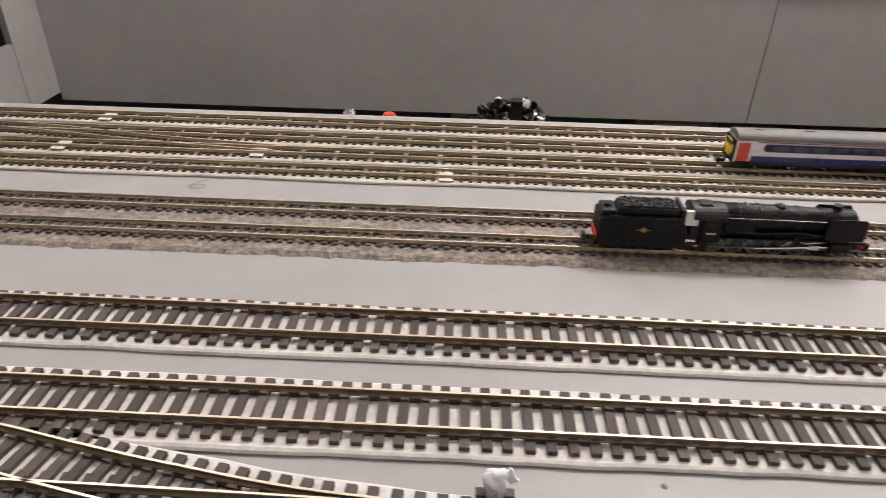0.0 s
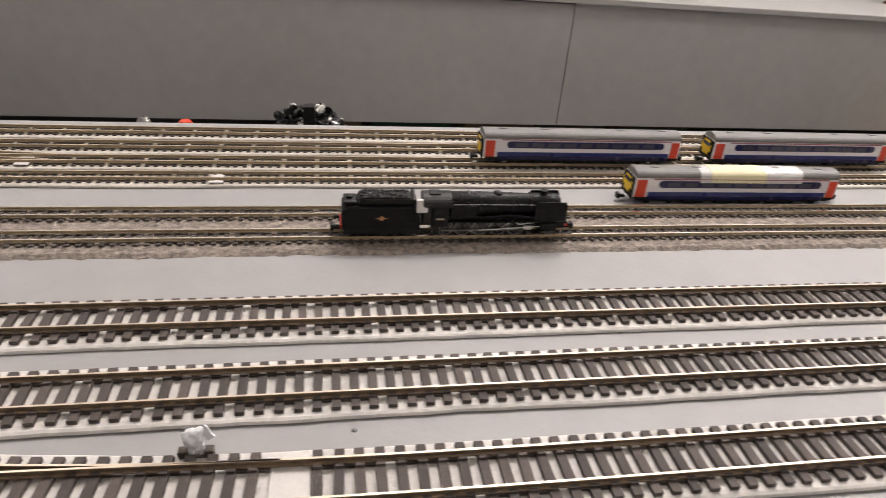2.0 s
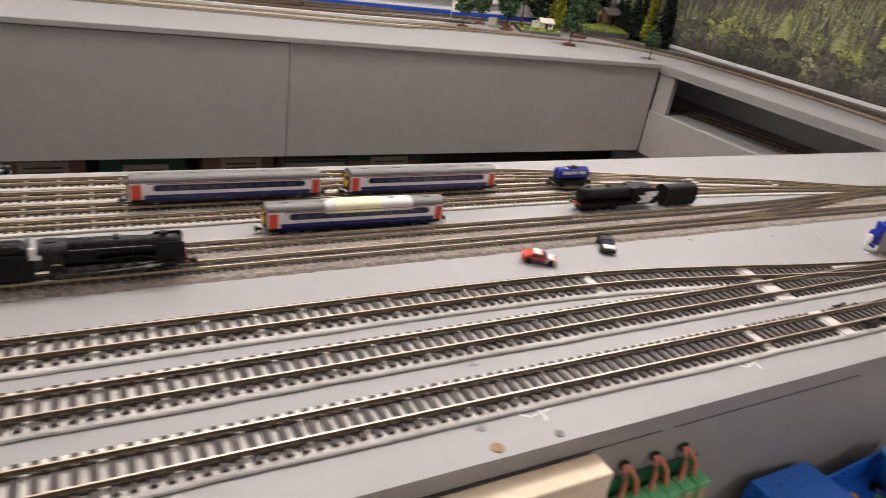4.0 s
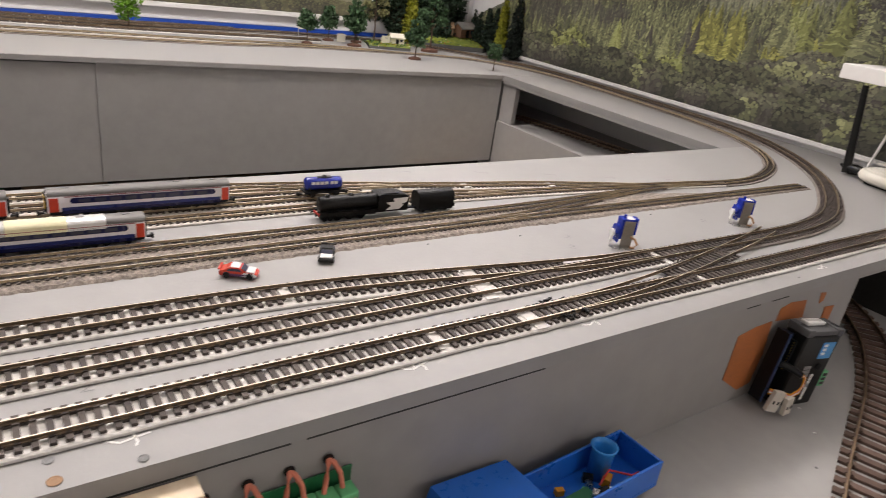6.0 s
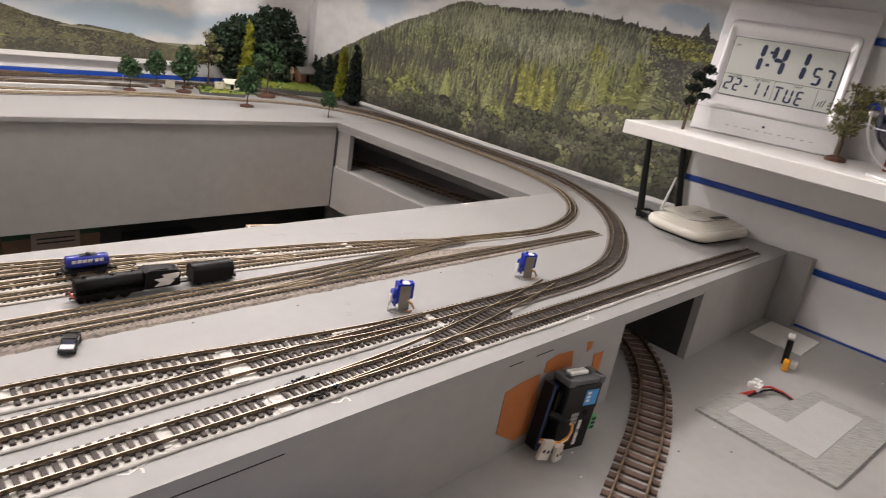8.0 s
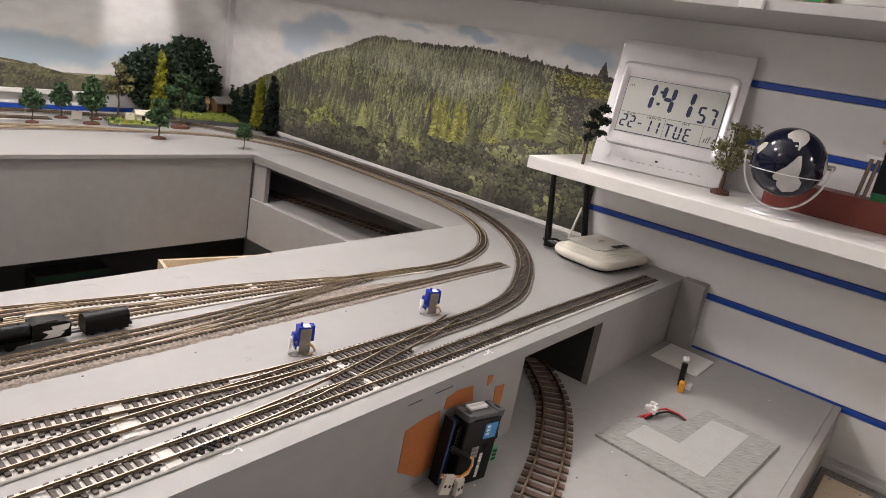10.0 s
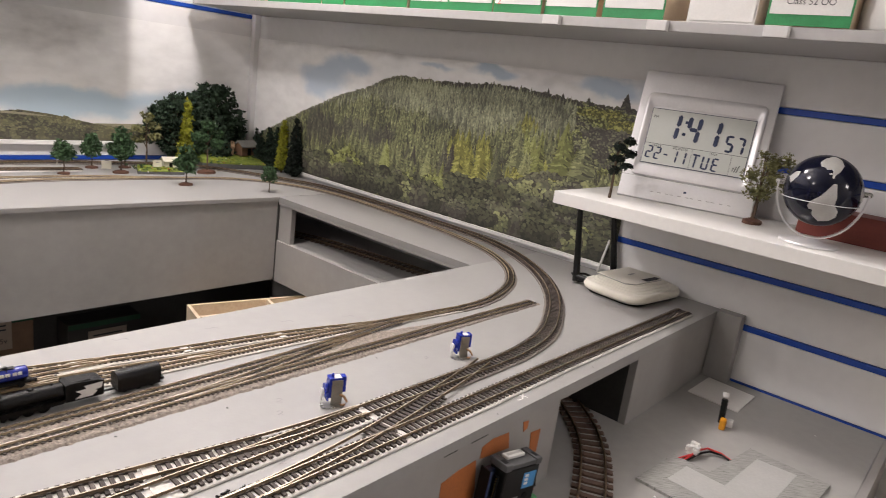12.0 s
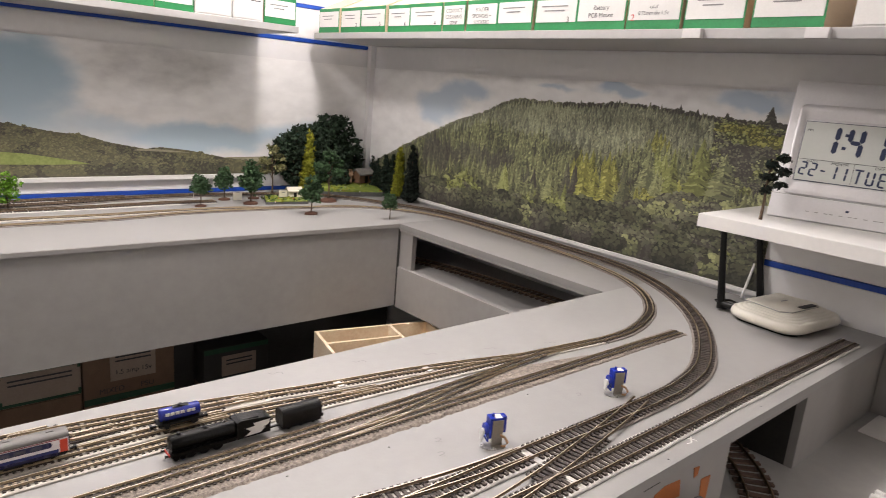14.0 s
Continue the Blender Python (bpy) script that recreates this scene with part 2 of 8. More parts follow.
# fascias below the tops
fas = new("near_fascia")
tagged(fas, "grey painted front panel of the railway board with open portal", "fascia panel", kind="structure")
part("panel", box(-1.6, 1.116, Y_FRONT + 0.001, Y_FRONT + 0.013, LOW, -0.0130), GREY_SIDE, fas)
part("panel", box(1.346, X_E - 0.0125, Y_FRONT + 0.001, Y_FRONT + 0.013, LOW, -0.0130), GREY_SIDE, fas)
# near-black sheets behind the portal: its inner shade put into the colour
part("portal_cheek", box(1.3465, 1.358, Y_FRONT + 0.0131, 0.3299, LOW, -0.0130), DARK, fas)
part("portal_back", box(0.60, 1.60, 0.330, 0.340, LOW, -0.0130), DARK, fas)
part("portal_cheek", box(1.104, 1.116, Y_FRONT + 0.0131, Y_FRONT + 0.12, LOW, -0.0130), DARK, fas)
part("portal_header", box(1.1165, 1.3455, Y_FRONT + 0.001, Y_FRONT + 0.013, -0.0185, -0.0130), GREY_SIDE, fas)
for x, w in ((-0.62, 0.05), (0.12, 0.30), (0.43, 0.19), (0.885, 0.022), (0.93, 0.03)):
    part("seam", box(x, x + w, Y_FRONT + 0.0004, Y_FRONT + 0.001, -0.0143, -0.01305), DARK, fas, "dark open seam under the board edge")
part("corner_post", box(1.676, X_E - 0.0125, 0.026, Y_FRONT - 0.0002, LOW, 0.003, 0.001), GREY_SIDE, fas)
ff = new("far_fascia")
tagged(ff, "tall grey painted panels facing the central well of the layout", "fascia panel", kind="structure")
part("panel", prism([(-0.775, -0.232), (0.4805, -0.232), (0.4805, far_z(0.4805) - 0.0122), (-0.775, far_z(-0.775) - 0.0122)], Y_FAR + 0.0006, Y_FAR + 0.012, "y"), GREY_SIDE, ff)
part("panel", prism([(0.4830, -0.232), (X_WELL + 0.01, -0.232), (X_WELL + 0.01, -0.0100), (1.42, -0.0100), (0.4830, far_z(0.4830) - 0.0100)], Y_FAR + 0.001, Y_FAR + 0.012, "y"), GREY_SIDE, ff)
part("top_edge", slope((-0.0095, -0.0004), -1.6, X_WELL, Y_FAR - 0.0035, Y_FAR - 0.0002), GREY_SIDE, ff)
part("cross_seam", box(0.4806, 0.4829, Y_FAR + 0.0035, Y_FAR + 0.012, -0.232, -0.0050), GREY_SIDE, ff)
wf = new("west_fascia")
tagged(wf, "grey painted panels under the west railway board", "fascia panel", kind="structure")
part("panel", box(-0.787, -0.7755, 1.0765, Y_FAR + 0.0015, -0.218, -0.0150, 0.0006), GREY_SIDE, wf)
part("panel", box(-0.785, -0.7745, Y_WELL + 0.002, 1.0735, -0.232, -0.1080, 0.0006), GREY_SIDE, wf)
# near-black sheet that gives the west opening its shade by colour
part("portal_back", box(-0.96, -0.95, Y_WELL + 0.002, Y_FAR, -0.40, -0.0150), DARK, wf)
sf = new("side_fascia")
tagged(sf, "grey lower panel and post under the side railway board", "fascia panel", kind="structure")
part("panel", box(X_WELL + 0.001, X_WELL + 0.011, Y_WELL, Y_FAR, -0.235, -0.120), GREY_SIDE, sf)
part("post", box(X_WELL + 0.006, X_WELL + 0.020, 1.112, Y_FAR, -0.120, -0.0146), GREY_SIDE, sf)
part("corner_gap", box(X_WELL + 0.0004, X_WELL + 0.0040, Y_FAR - 0.0042, Y_FAR + 0.0008, -0.234, -0.0147), DARK, sf)
part("top_rail", box(X_WELL + 0.001, X_WELL + 0.010, Y_WELL, Y_FAR, -0.021, -0.0146), GREY_SIDE, sf)
# lower level
structure("lower_baseboard", prism([(-1.6, -0.236), (X_E - 0.012, -0.236), (X_E - 0.012, Y_WELL - 0.02), (-1.6, Y_WELL - 0.02)], LOW - 0.012, LOW, "z"), GREY_LOW, "grey painted lower level board below the railway tracks", "baseboard")
structure("lower_side_board", box(X_WELL + 0.012, X_E - 0.012, Y_WELL - 0.0195, Y_N - 0.02, -0.132, -0.120), GREY_LOW, "grey painted lower board beneath the side railway board", "baseboard")
structure("lower_edge_panel", box(-1.6, X_E - 0.012, -0.248, -0.2365, -0.235, LOW + 0.0), GREY_SIDE, "grey painted edge panel of the lower board", "fascia panel")
# unseen panel added to keep lamp light from the well out of the portal
structure("well_back_panel", box(-1.6, X_WELL, Y_WELL - 0.012, Y_WELL - 0.001, -0.30, -0.0131), GREY_SIDE, "grey panel added unseen to block light under the near board", "fascia panel")
# added sheet, coloured near-black for the shade under the far board
structure("under_board_wall", box(-1.6, X_E - 0.02, 1.52, 1.54, FLOOR, -0.0150), DARK, "near-black sheet added as the shade under the far board", "wall")

# made-up fixtures with glowing plates above the added point lamps, all out of view
for lx, ly, lz, watts in LAMPS:
    t = thing("pendant_light", (lx, ly, CEIL), "white pendant light with a glowing plate, added out of view", "pendant light", "pendant lights")
    part("ceiling_rose", lathe([(0.045, -0.012), (0.05, -0.004), (0.05, -0.0005)], 24), WHITE, t)
    part("flex", tube([(0, 0, -0.012), (0, 0, lz - CEIL + 0.136)], 0.003, 8), WHITE, t)
    part("holder", lathe([(0.060, lz - CEIL + 0.112), (0.060, lz - CEIL + 0.122), (0.018, lz - CEIL + 0.140)], 24), WHITE, t)
    part("diffuser", lathe([(0.055, lz - CEIL + 0.104), (0.055, lz - CEIL + 0.1115)], 24), glow("light_diffuser", (1.0, 0.95, 0.88), 4.0), t)


# ---- railway track ----
def smooth_line(pts, step):
    """Points at even steps along a smooth curve through the given plan points."""
    P = [Vector((p[0], p[1], p[2] if len(p) > 2 else 0.0)) for p in pts]
    P = [2 * P[0] - P[1]] + P + [2 * P[-1] - P[-2]]
    raw = []
    for a, b, c, d in zip(P, P[1:], P[2:], P[3:]):
        n = max(2, int((c - b).length / 0.004))
        for k in range(n):
            t = k / n
            raw.append(0.5 * ((2 * b) + (c - a) * t + (2 * a - 5 * b + 4 * c - d) * t * t + (3 * b - a - 3 * c + d) * t ** 3))
    raw.append(P[-2])
    out, left = [raw[0]], step
    for a, b in zip(raw, raw[1:]):
        seg = (b - a).length
        done = 0.0
        while seg - done >= left:
            done += left
            out.append(a + (b - a) * (done / seg))
            left = step
        left -= seg - done
    return out


def heading(line, i):
    d = line[min(i + 1, len(line) - 1)] - line[max(i - 1, 0)]
    return math.atan2(d.y, d.x)


OO = dict(gauge=0.0165, pitch=0.0076, long=0.0302, wide=0.0037, thick=0.0020, rail=0.0028, head=0.0010, foot=0.0024, bed=0.0028, bedw=0.0168)
NN = dict(gauge=0.0090, pitch=0.0059, long=0.0175, wide=0.0026, thick=0.0010, rail=0.0021, head=0.0010, foot=0.0018, bed=0.0020, bedw=0.0112)


def rail_mesh(line, off, z0, s):
    h, w, f = s["rail"], s["head"] / 2, s["foot"] / 2
    prof = [(-f, 0), (f, 0), (f, 0.2 * h), (w * 0.5, 0.35 * h), (w * 0.5, 0.65 * h), (w, 0.72 * h), (w, 0.97 * h), (w * 0.8, h), (-w * 0.8, h), (-w, 0.97 * h), (-w, 0.72 * h), (-w * 0.5, 0.65 * h), (-w * 0.5, 0.35 * h), (-f, 0.2 * h)]
    bm = bmesh.new()
    rings = []
    for i, p in enumerate(line):
        a = heading(line, i)
        nx, ny = -math.sin(a), math.cos(a)
        rings.append([bm.verts.new((p.x + nx * (off + u), p.y + ny * (off + u), p.z + z0 + v)) for u, v in prof])
    n = len(prof)
    for A, B in zip(rings, rings[1:]):
        for k in range(n):
            bm.faces.new((A[k], B[k], B[(k + 1) % n], A[(k + 1) % n])).material_index = 0 if 6 <= k <= 8 else 1
    bm.faces.new(rings[0])
    bm.faces.new(rings[-1][::-1])
    bmesh.ops.recalc_face_normals(bm, faces=bm.faces)
    return bm


def sleeper_mesh(s, material, web):
    """One sleeper with its four rail chairs; web: with the ties below the rails that join it to the next one."""
    l, w, t = s["long"] / 2, s["wide"] / 2, s["thick"]
    bm = box(-w, w, -l, l, 0, t * 0.72)
    for f in [f for f in bm.faces if f.normal.z > 0.9 or f.calc_center_median().z > t * 0.5]:
        bmesh.ops.inset_region(bm, faces=[f], thickness=w * 0.10)
        bmesh.ops.translate(bm, verts=f.verts, vec=(0, 0, t * 0.28))
        break
    g, c = s["gauge"] / 2, s["foot"] / 2
    fine = s["gauge"] < 0.01
    for side in (-1, 1):
        for k in (-1, 1):
            y = side * g + k * (c + s["head"] * 0.5)
            box(-w * 0.86, w * 0.86, y - s["head"] * 0.7, y + s["head"] * 0.7, t * 0.95, t + s["rail"] * (0.22 if fine else 0.34), bm=bm)
        if web:
            box(w, s["pitch"] - w, side * (g + s["head"] / 2) - c * 1.25, side * (g + s["head"] / 2) + c * 1.25, 0, t * 0.8, bm=bm)
    me = bpy.data.meshes.new("sleeper")
    bm.to_mesh(me)
    bm.free()
    me.materials.append(material)
    return me


SLEEPERS = {}


def track(label, pts, s, near=(-9, 9), rail_mat=RAIL, sl_mat=SLEEPER, bed=WHITE_BED, skip=(), group="railway tracks", z=0.0, dz=0.0, gaps=()):
    """Track along plan points: two rails, single sleepers (joined outside the near stretch) and an underlay. skip: lines whose sleepers serve here too; gaps: stretches of x with no sleepers."""
    t = thing("railway_track", (0, 0, z), label, "railway track", group)
    line = smooth_line(pts, s["pitch"])
    fine = smooth_line(pts, 0.008)
    if sl_mat not in SLEEPERS:
        SLEEPERS[sl_mat] = [sleeper_mesh(s, sl_mat, web) for web in (False, True)]
    base = s["bed"] if bed else 0.0004
    rest = bmesh.new()
    count = 0
    rnd = random.Random(len(pts) * 7 + int(pts[0][1] * 1000))
    for i, p in enumerate(line):
        if any(min((p.xy - q.xy).length for q in o) < s["long"] * lim for o, lim in skip):
            continue
        if any(lo < p.x < hi for lo, hi in gaps):
            continue
        me = SLEEPERS[sl_mat][i % 4 != 3 and s["gauge"] < 0.03]
        a = heading(line, i) + rnd.uniform(-0.02, 0.02)
        m = Matrix.Translation((p.x, p.y, p.z + base - dz)) @ Matrix.Rotation(a, 4, "Z")
        if near[0] <= p.x <= near[1] and count < 300:
            o = new("sleeper", me)
            o.parent = t
            o.matrix_basis = m
            count += 1
        else:
            before = len(rest.verts)
            rest.from_mesh(me)
            rest.verts.ensure_lookup_table()
            bmesh.ops.transform(rest, matrix=m, verts=rest.verts[before:])
    if len(rest.verts):
        r = part("sleeper_run", rest, sl_mat, t)
        r["kind"] = "stuff"
    else:
        rest.free()
    for side in (-1, 1):
        part("rail", rail_mesh(fine, side * (s["gauge"] / 2 + s["head"] / 2), base + s["thick"], s), [rail_mat, RAIL_SIDE if s["gauge"] < 0.01 else RAIL_SIDE_W], t, smooth=False)
    if bed:
        bmb = bmesh.new()
        rings = []
        for i, p in enumerate(fine):
            a = heading(fine, i)
            nx, ny = -math.sin(a), math.cos(a)
            wob = 0.0012 * noise.noise((p.x * 12, p.y * 30, 3.3)) + 0.0005 * noise.noise((p.x * 60, p.y * 30, 1.3))
            w, h = s["bedw"], s["bed"]
            rings.append([bmb.verts.new((p.x + nx * u, p.y + ny * u, p.z + v - dz)) for u, v in ((-w - h * 0.25 - wob, 0.0), (-w - h * 0.55 - wob, h * 0.30), (-w - h * 0.40 - wob, h * 0.75), (-w - wob, h), (w + wob, h), (w + h * 0.40 + wob, h * 0.75), (w + h * 0.55 + wob, h * 0.30), (w + h * 0.25 + wob, 0.0))])
        for A, B in zip(rings, rings[1:]):
            for k in range(7):
                bmb.faces.new((A[k], B[k], B[k + 1], A[k + 1]))
        bmesh.ops.recalc_face_normals(bmb, faces=bmb.faces)
        part("underlay", bmb, bed, t, "white painted underlay strip")
        if bed is WHITE_BED_N:
            bms, g = bmesh.new(), s["gauge"] * 0.46
            rings = []
            for i, p in enumerate(fine):
                a = heading(fine, i)
                nx, ny = -math.sin(a), math.cos(a)
                rings.append([bms.verts.new((p.x + nx * u, p.y + ny * u, p.z + base + 0.0003 - dz)) for u in (-g, g)])
            for A, B in zip(rings, rings[1:]):
                bms.faces.new((A[0], B[0], B[1], A[1]))
            part("stained_strip", bms, STAIN, t, "brown glue-stained strip between the rails")
    return t, fine


L_A = [(-1.55, 0.2225), (-0.2, 0.2225), (0.2, 0.2215), (0.38, 0.2200), (0.50, 0.2145), (0.60, 0.2020), (0.70, 0.1865), (0.78, 0.1760), (0.86, 0.1702)]
L_B = [(-1.55, 0.1725), (0.2, 0.1715), (0.55, 0.1700), (0.75, 0.1685), (0.86, 0.1688), (0.95, 0.1672), (1.05, 0.1660), (1.10, 0.1662), (1.165, 0.1700), (1.25, 0.188), (1.34, 0.230), (1.43, 0.287), (1.51, 0.358), (1.575, 0.439), (1.627, 0.533), (1.658, 0.640), (1.668, 0.79), (1.672, 0.98), (1.668, 1.16), (1.652, 1.27), (1.614, 1.355), (1.578, 1.425), (1.542, 1.490), (1.497, 1.550), (1.440, 1.597), (1.35, 1.629), (1.25, 1.650), (1.10, 1.664), (0.93, 1.653), (0.79, 1.622), (0.60, 1.594), (0.3, 1.592), (-1.5, 1.592)]
L_C = [(-0.36, 0.1720), (-0.28, 0.1635), (-0.187, 0.1465), (-0.1643, 0.1416), (-0.1215, 0.1330), (-0.06, 0.1240), (0.05, 0.1192), (0.30, 0.1185), (0.55, 0.1168), (0.75, 0.1150), (0.95, 0.1125), (1.25, 0.1120), (1.598, 0.107)]
L_C2 = [(-1.55, 0.1215), (-0.5, 0.1225), (-0.25, 0.1235), (-0.1, 0.1228), (0.02, 0.1198)]
L_X = [(0.62, 0.1162), (0.70, 0.1172), (0.78, 0.1230), (0.86, 0.1335), (0.94, 0.1475), (1.02, 0.1625), (1.08, 0.1765)]
L_B = [(x, y, far_z(x) if y > 1.3 else 0.0) for x, y in L_B]
KB = next(i for i, p in enumerate(L_B) if p[0] >= 0.95)
WIDE = (0.623, 0.640)
f_b1 = track("straight nickel rail track on white underlay", L_B[:KB + 1], OO, (-0.40, 1.72), gaps=(WIDE, (0.853, 0.860)))[1]
f_b2 = track("nickel rail track curving round on brown underlay", L_B[KB:], OO, (0.9, 1.72), bed=BROWN_BED, sl_mat=SLEEPER)[1]
f_b = f_b1 + f_b2
track("nickel rail track on white underlay curving into its neighbour", L_A, OO, (-0.45, 1.0), skip=((f_b, 0.42),), dz=0.0002, gaps=((0.628, 0.644), (0.467, 0.474)))
f_c = track("nickel rail track on white underlay ending in a dead end", L_C, OO, (-0.45, 1.7), skip=((f_b, 0.5),), gaps=((0.631, 0.645), (0.014, 0.029), (0.541, 0.548), (0.858, 0.866)))[1]
track("crossover turnout rails between two tracks", L_X, OO, (0.5, 1.2), bed=None, z=0.0025, skip=((f_c, 0.5), (f_b, 0.55)))
track("turnout rails branching from the front track", L_C2, OO, (-0.6, 0.1), skip=((f_c, 0.35),), dz=0.0003)

N_1 = [(-1.55, 0.471), (0.30, 0.470), (0.45, 0.4655), (0.55, 0.4560), (0.626, 0.4435), (0.70, 0.4275), (0.766, 0.4145), (0.88, 0.3960), (0.96, 0.3780), (1.05, 0.3550), (1.10, 0.3490)]
N_2 = [(-1.55, 0.4415), (0.35, 0.4405), (0.50, 0.4385), (0.60, 0.4330), (0.70, 0.4265)]
N_3 = [(-1.55, 0.4135), (0.45, 0.4125), (0.58, 0.4097), (0.64, 0.4055), (0.70, 0.3975), (0.76, 0.3870), (0.82, 0.3770)]
N_4 = [(-1.55, 0.386), (0.45, 0.3845), (0.65, 0.3825), (0.85, 0.3715), (1.0, 0.3585), (1.14, 0.3440), (1.215, 0.3345), (1.28, 0.3350), (1.35, 0.3500), (1.43, 0.3845), (1.505, 0.4450), (1.560, 0.5230), (1.592, 0.6050), (1.618, 0.735), (1.632, 0.95), (1.632, 1.13), (1.606, 1.24), (1.555, 1.325), (1.491, 1.384), (1.41, 1.415), (1.32, 1.426), (1.16, 1.433), (1.0, 1.432), (0.93, 1.425), (0.80, 1.402), (0.62, 1.393), (0.3, 1.392), (-1.5, 1.392)]
N_5 = [(-1.55, 0.333), (0.20, 0.3310), (0.70, 0.3290), (0.85, 0.3310), (0.98, 0.3370), (1.10, 0.3425), (1.19, 0.3370)]
N_6 = [(-1.55, 0.304), (0.20, 0.3015), (0.75, 0.3000), (1.05, 0.2960), (1.365, 0.2900)]
N_X = [(0.70, 0.3003), (0.78, 0.3050), (0.86, 0.3160), (0.94, 0.3280), (1.02, 0.3380)]
N_4 = [(x, y, far_z(x) if y > 1.3 else 0.0) for x, y in N_4]
KN = next(i for i, p in enumerate(N_4) if p[0] >= 1.2)
f_n41 = track("fine scale storage track on white underlay", N_4[:KN + 1], NN, (-0.45, 1.3), sl_mat=SLEEPER_N, bed=WHITE_BED_N)[1]
f_n42 = track("fine scale track on brown underlay curving along the wall", N_4[KN:], NN, (1.1, 1.7), sl_mat=SLEEPER_N, bed=BROWN_BED)[1]
f_n4 = f_n41 + f_n42
track("pale bedded track at the back of the far board", [(x, y, far_z(x)) for x, y in ((0.90, 1.668), (0.80, 1.668), (0.70, 1.660), (0.60, 1.646), (0.3, 1.644), (-1.5, 1.644))], OO, (0.4, 1.3), skip=((f_b2, 0.6),), dz=0.0002)
track("short siding track on the far board beside the trees", [(x, y, far_z(x)) for x, y in ((1.10, 1.559), (0.95, 1.558), (0.80, 1.545), (0.60, 1.537), (0.3, 1.536), (-1.5, 1.536))], OO, (0.4, 1.3))
track("track on the far board joining at a turnout", [(x, y, far_z(x)) for x, y in ((1.30, 1.4275), (1.20, 1.445), (1.096, 1.466), (0.94, 1.464), (0.80, 1.453), (0.60, 1.450), (-1.5, 1.450))], NN, (0.4, 1.3), sl_mat=SLEEPER_N, bed=WHITE_BED_N, skip=((f_n42, 0.5),), dz=0.0002)
f_n1 = track("fine scale storage track on white underlay", N_1, NN, (-0.45, 1.2), sl_mat=SLEEPER_N, bed=WHITE_BED_N, skip=((f_n4, 0.5),), dz=0.0002)[1]
track("fine scale storage track on white underlay", N_2, NN, (-0.45, 1.0), sl_mat=SLEEPER_N, bed=WHITE_BED_N, skip=((f_n1, 0.5),), dz=0.0003)
track("fine scale storage track on white underlay", N_3, NN, (-0.45, 1.0), sl_mat=SLEEPER_N, bed=WHITE_BED_N, skip=((f_n1, 0.5), (f_n4, 0.5)), dz=0.0004)
BZ = 0.0017
f_n6 = track("fine scale track bedded in grey ballast", N_6, NN, (-0.45, 1.4), rail_mat=RAIL_S, sl_mat=SLEEPER_D, bed=None, z=BZ)[1]
f_n5 = track("fine scale track bedded in grey ballast", N_5, NN, (-0.45, 1.2), rail_mat=RAIL_S, sl_mat=SLEEPER_D, bed=None, z=BZ, skip=((f_n4, 0.5),))[1]
track("fine scale crossover rails between ballasted tracks", N_X, NN, (0.6, 1.1), rail_mat=RAIL_S, sl_mat=SLEEPER_D, bed=None, z=BZ, skip=((f_n6, 0.45), (f_n5, 0.45)))
track("fine scale rails of a storage yard turnout", [(-0.42, 0.4475), (-0.32, 0.4365), (-0.24, 0.4240), (-0.15, 0.4145)], NN, (-0.6, 0), sl_mat=SLEEPER_N, bed=None, z=0.0016, skip=((f_n1, 0.1),))

# the lower level line through the portal and the one below the side board
O_GAUGE = dict(gauge=0.0320, pitch=0.0175, long=0.0540, wide=0.0085, thick=0.0030, rail=0.0034, head=0.0018, foot=0.0034, bed=0.0022, bedw=0.03)
L_LOW = [(0.62, -0.232), (0.75, -0.145), (0.84, -0.102), (0.927, -0.066), (1.023, -0.030), (1.097, -0.002), (1.175, 0.036), (1.240, 0.076), (1.30, 0.130), (1.36, 0.21), (1.41, 0.32)]
track("curved brown sleeper track on the lower board running into the portal", L_LOW, O_GAUGE, (0.5, 1.6), rail_mat=RAIL_DARK, sl_mat=SLEEPER_BR, bed=None, z=LOW)
L_SIDE = [(1.612, 0.50), (1.612, 0.74), (1.594, 0.90), (1.566, 1.084), (1.53, 1.20), (1.48, 1.32)]
track("dark track on the lower board below the side board", L_SIDE, O_GAUGE, (1.3, 1.7), rail_mat=RAIL_DARK, sl_mat=SLEEPER_BR, bed=None, z=-0.120)


def ballast_strip():
    """One granular strip under the two ballasted tracks, with ragged edges."""
    bm = bmesh.new()
    cols, rows = 900, 22
    grid = []
    for i in range(cols + 1):
        x = -1.5 + 2.87 * i / cols
        y0 = 0.2835 - 0.004 * max(0, x) + 0.0016 * noise.noise((x * 24, 1, 0)) + 0.0022 * noise.noise((x * 140, 4, 0)) + 0.0012 * noise.noise((x * 420, 9, 0))
        y1 = 0.3440 + 0.0012 * noise.noise((x * 40, 7, 0)) - max(0.0, min(0.036, (x - 0.98) * 0.2))
        row = []
        for j in range(rows + 1):
            f = j / rows
            y = y0 + (y1 - y0) * f
            edge = min(1.0, f * 24, (1 - f) * 9)
            h = BZ * (0.55 + 0.45 * edge) * edge ** 0.5 + (0.0009 * noise.noise((x * 420, y * 420, 0)) + 0.0006 * noise.noise((x * 900, y * 900, 5))) * edge
            row.append(bm.verts.new((x, y, 0.0001 + max(0.0, h))))
        grid.append(row)
    for i in range(cols):
        for j in range(rows):
            bm.faces.new((grid[i][j], grid[i + 1][j], grid[i + 1][j + 1], grid[i][j + 1]))
    o = obj("ballast", bm, BALLAST)
    return tagged(o, "strip of grey granulated ballast under two fine tracks", "ballast", kind="stuff")


ballast_strip()


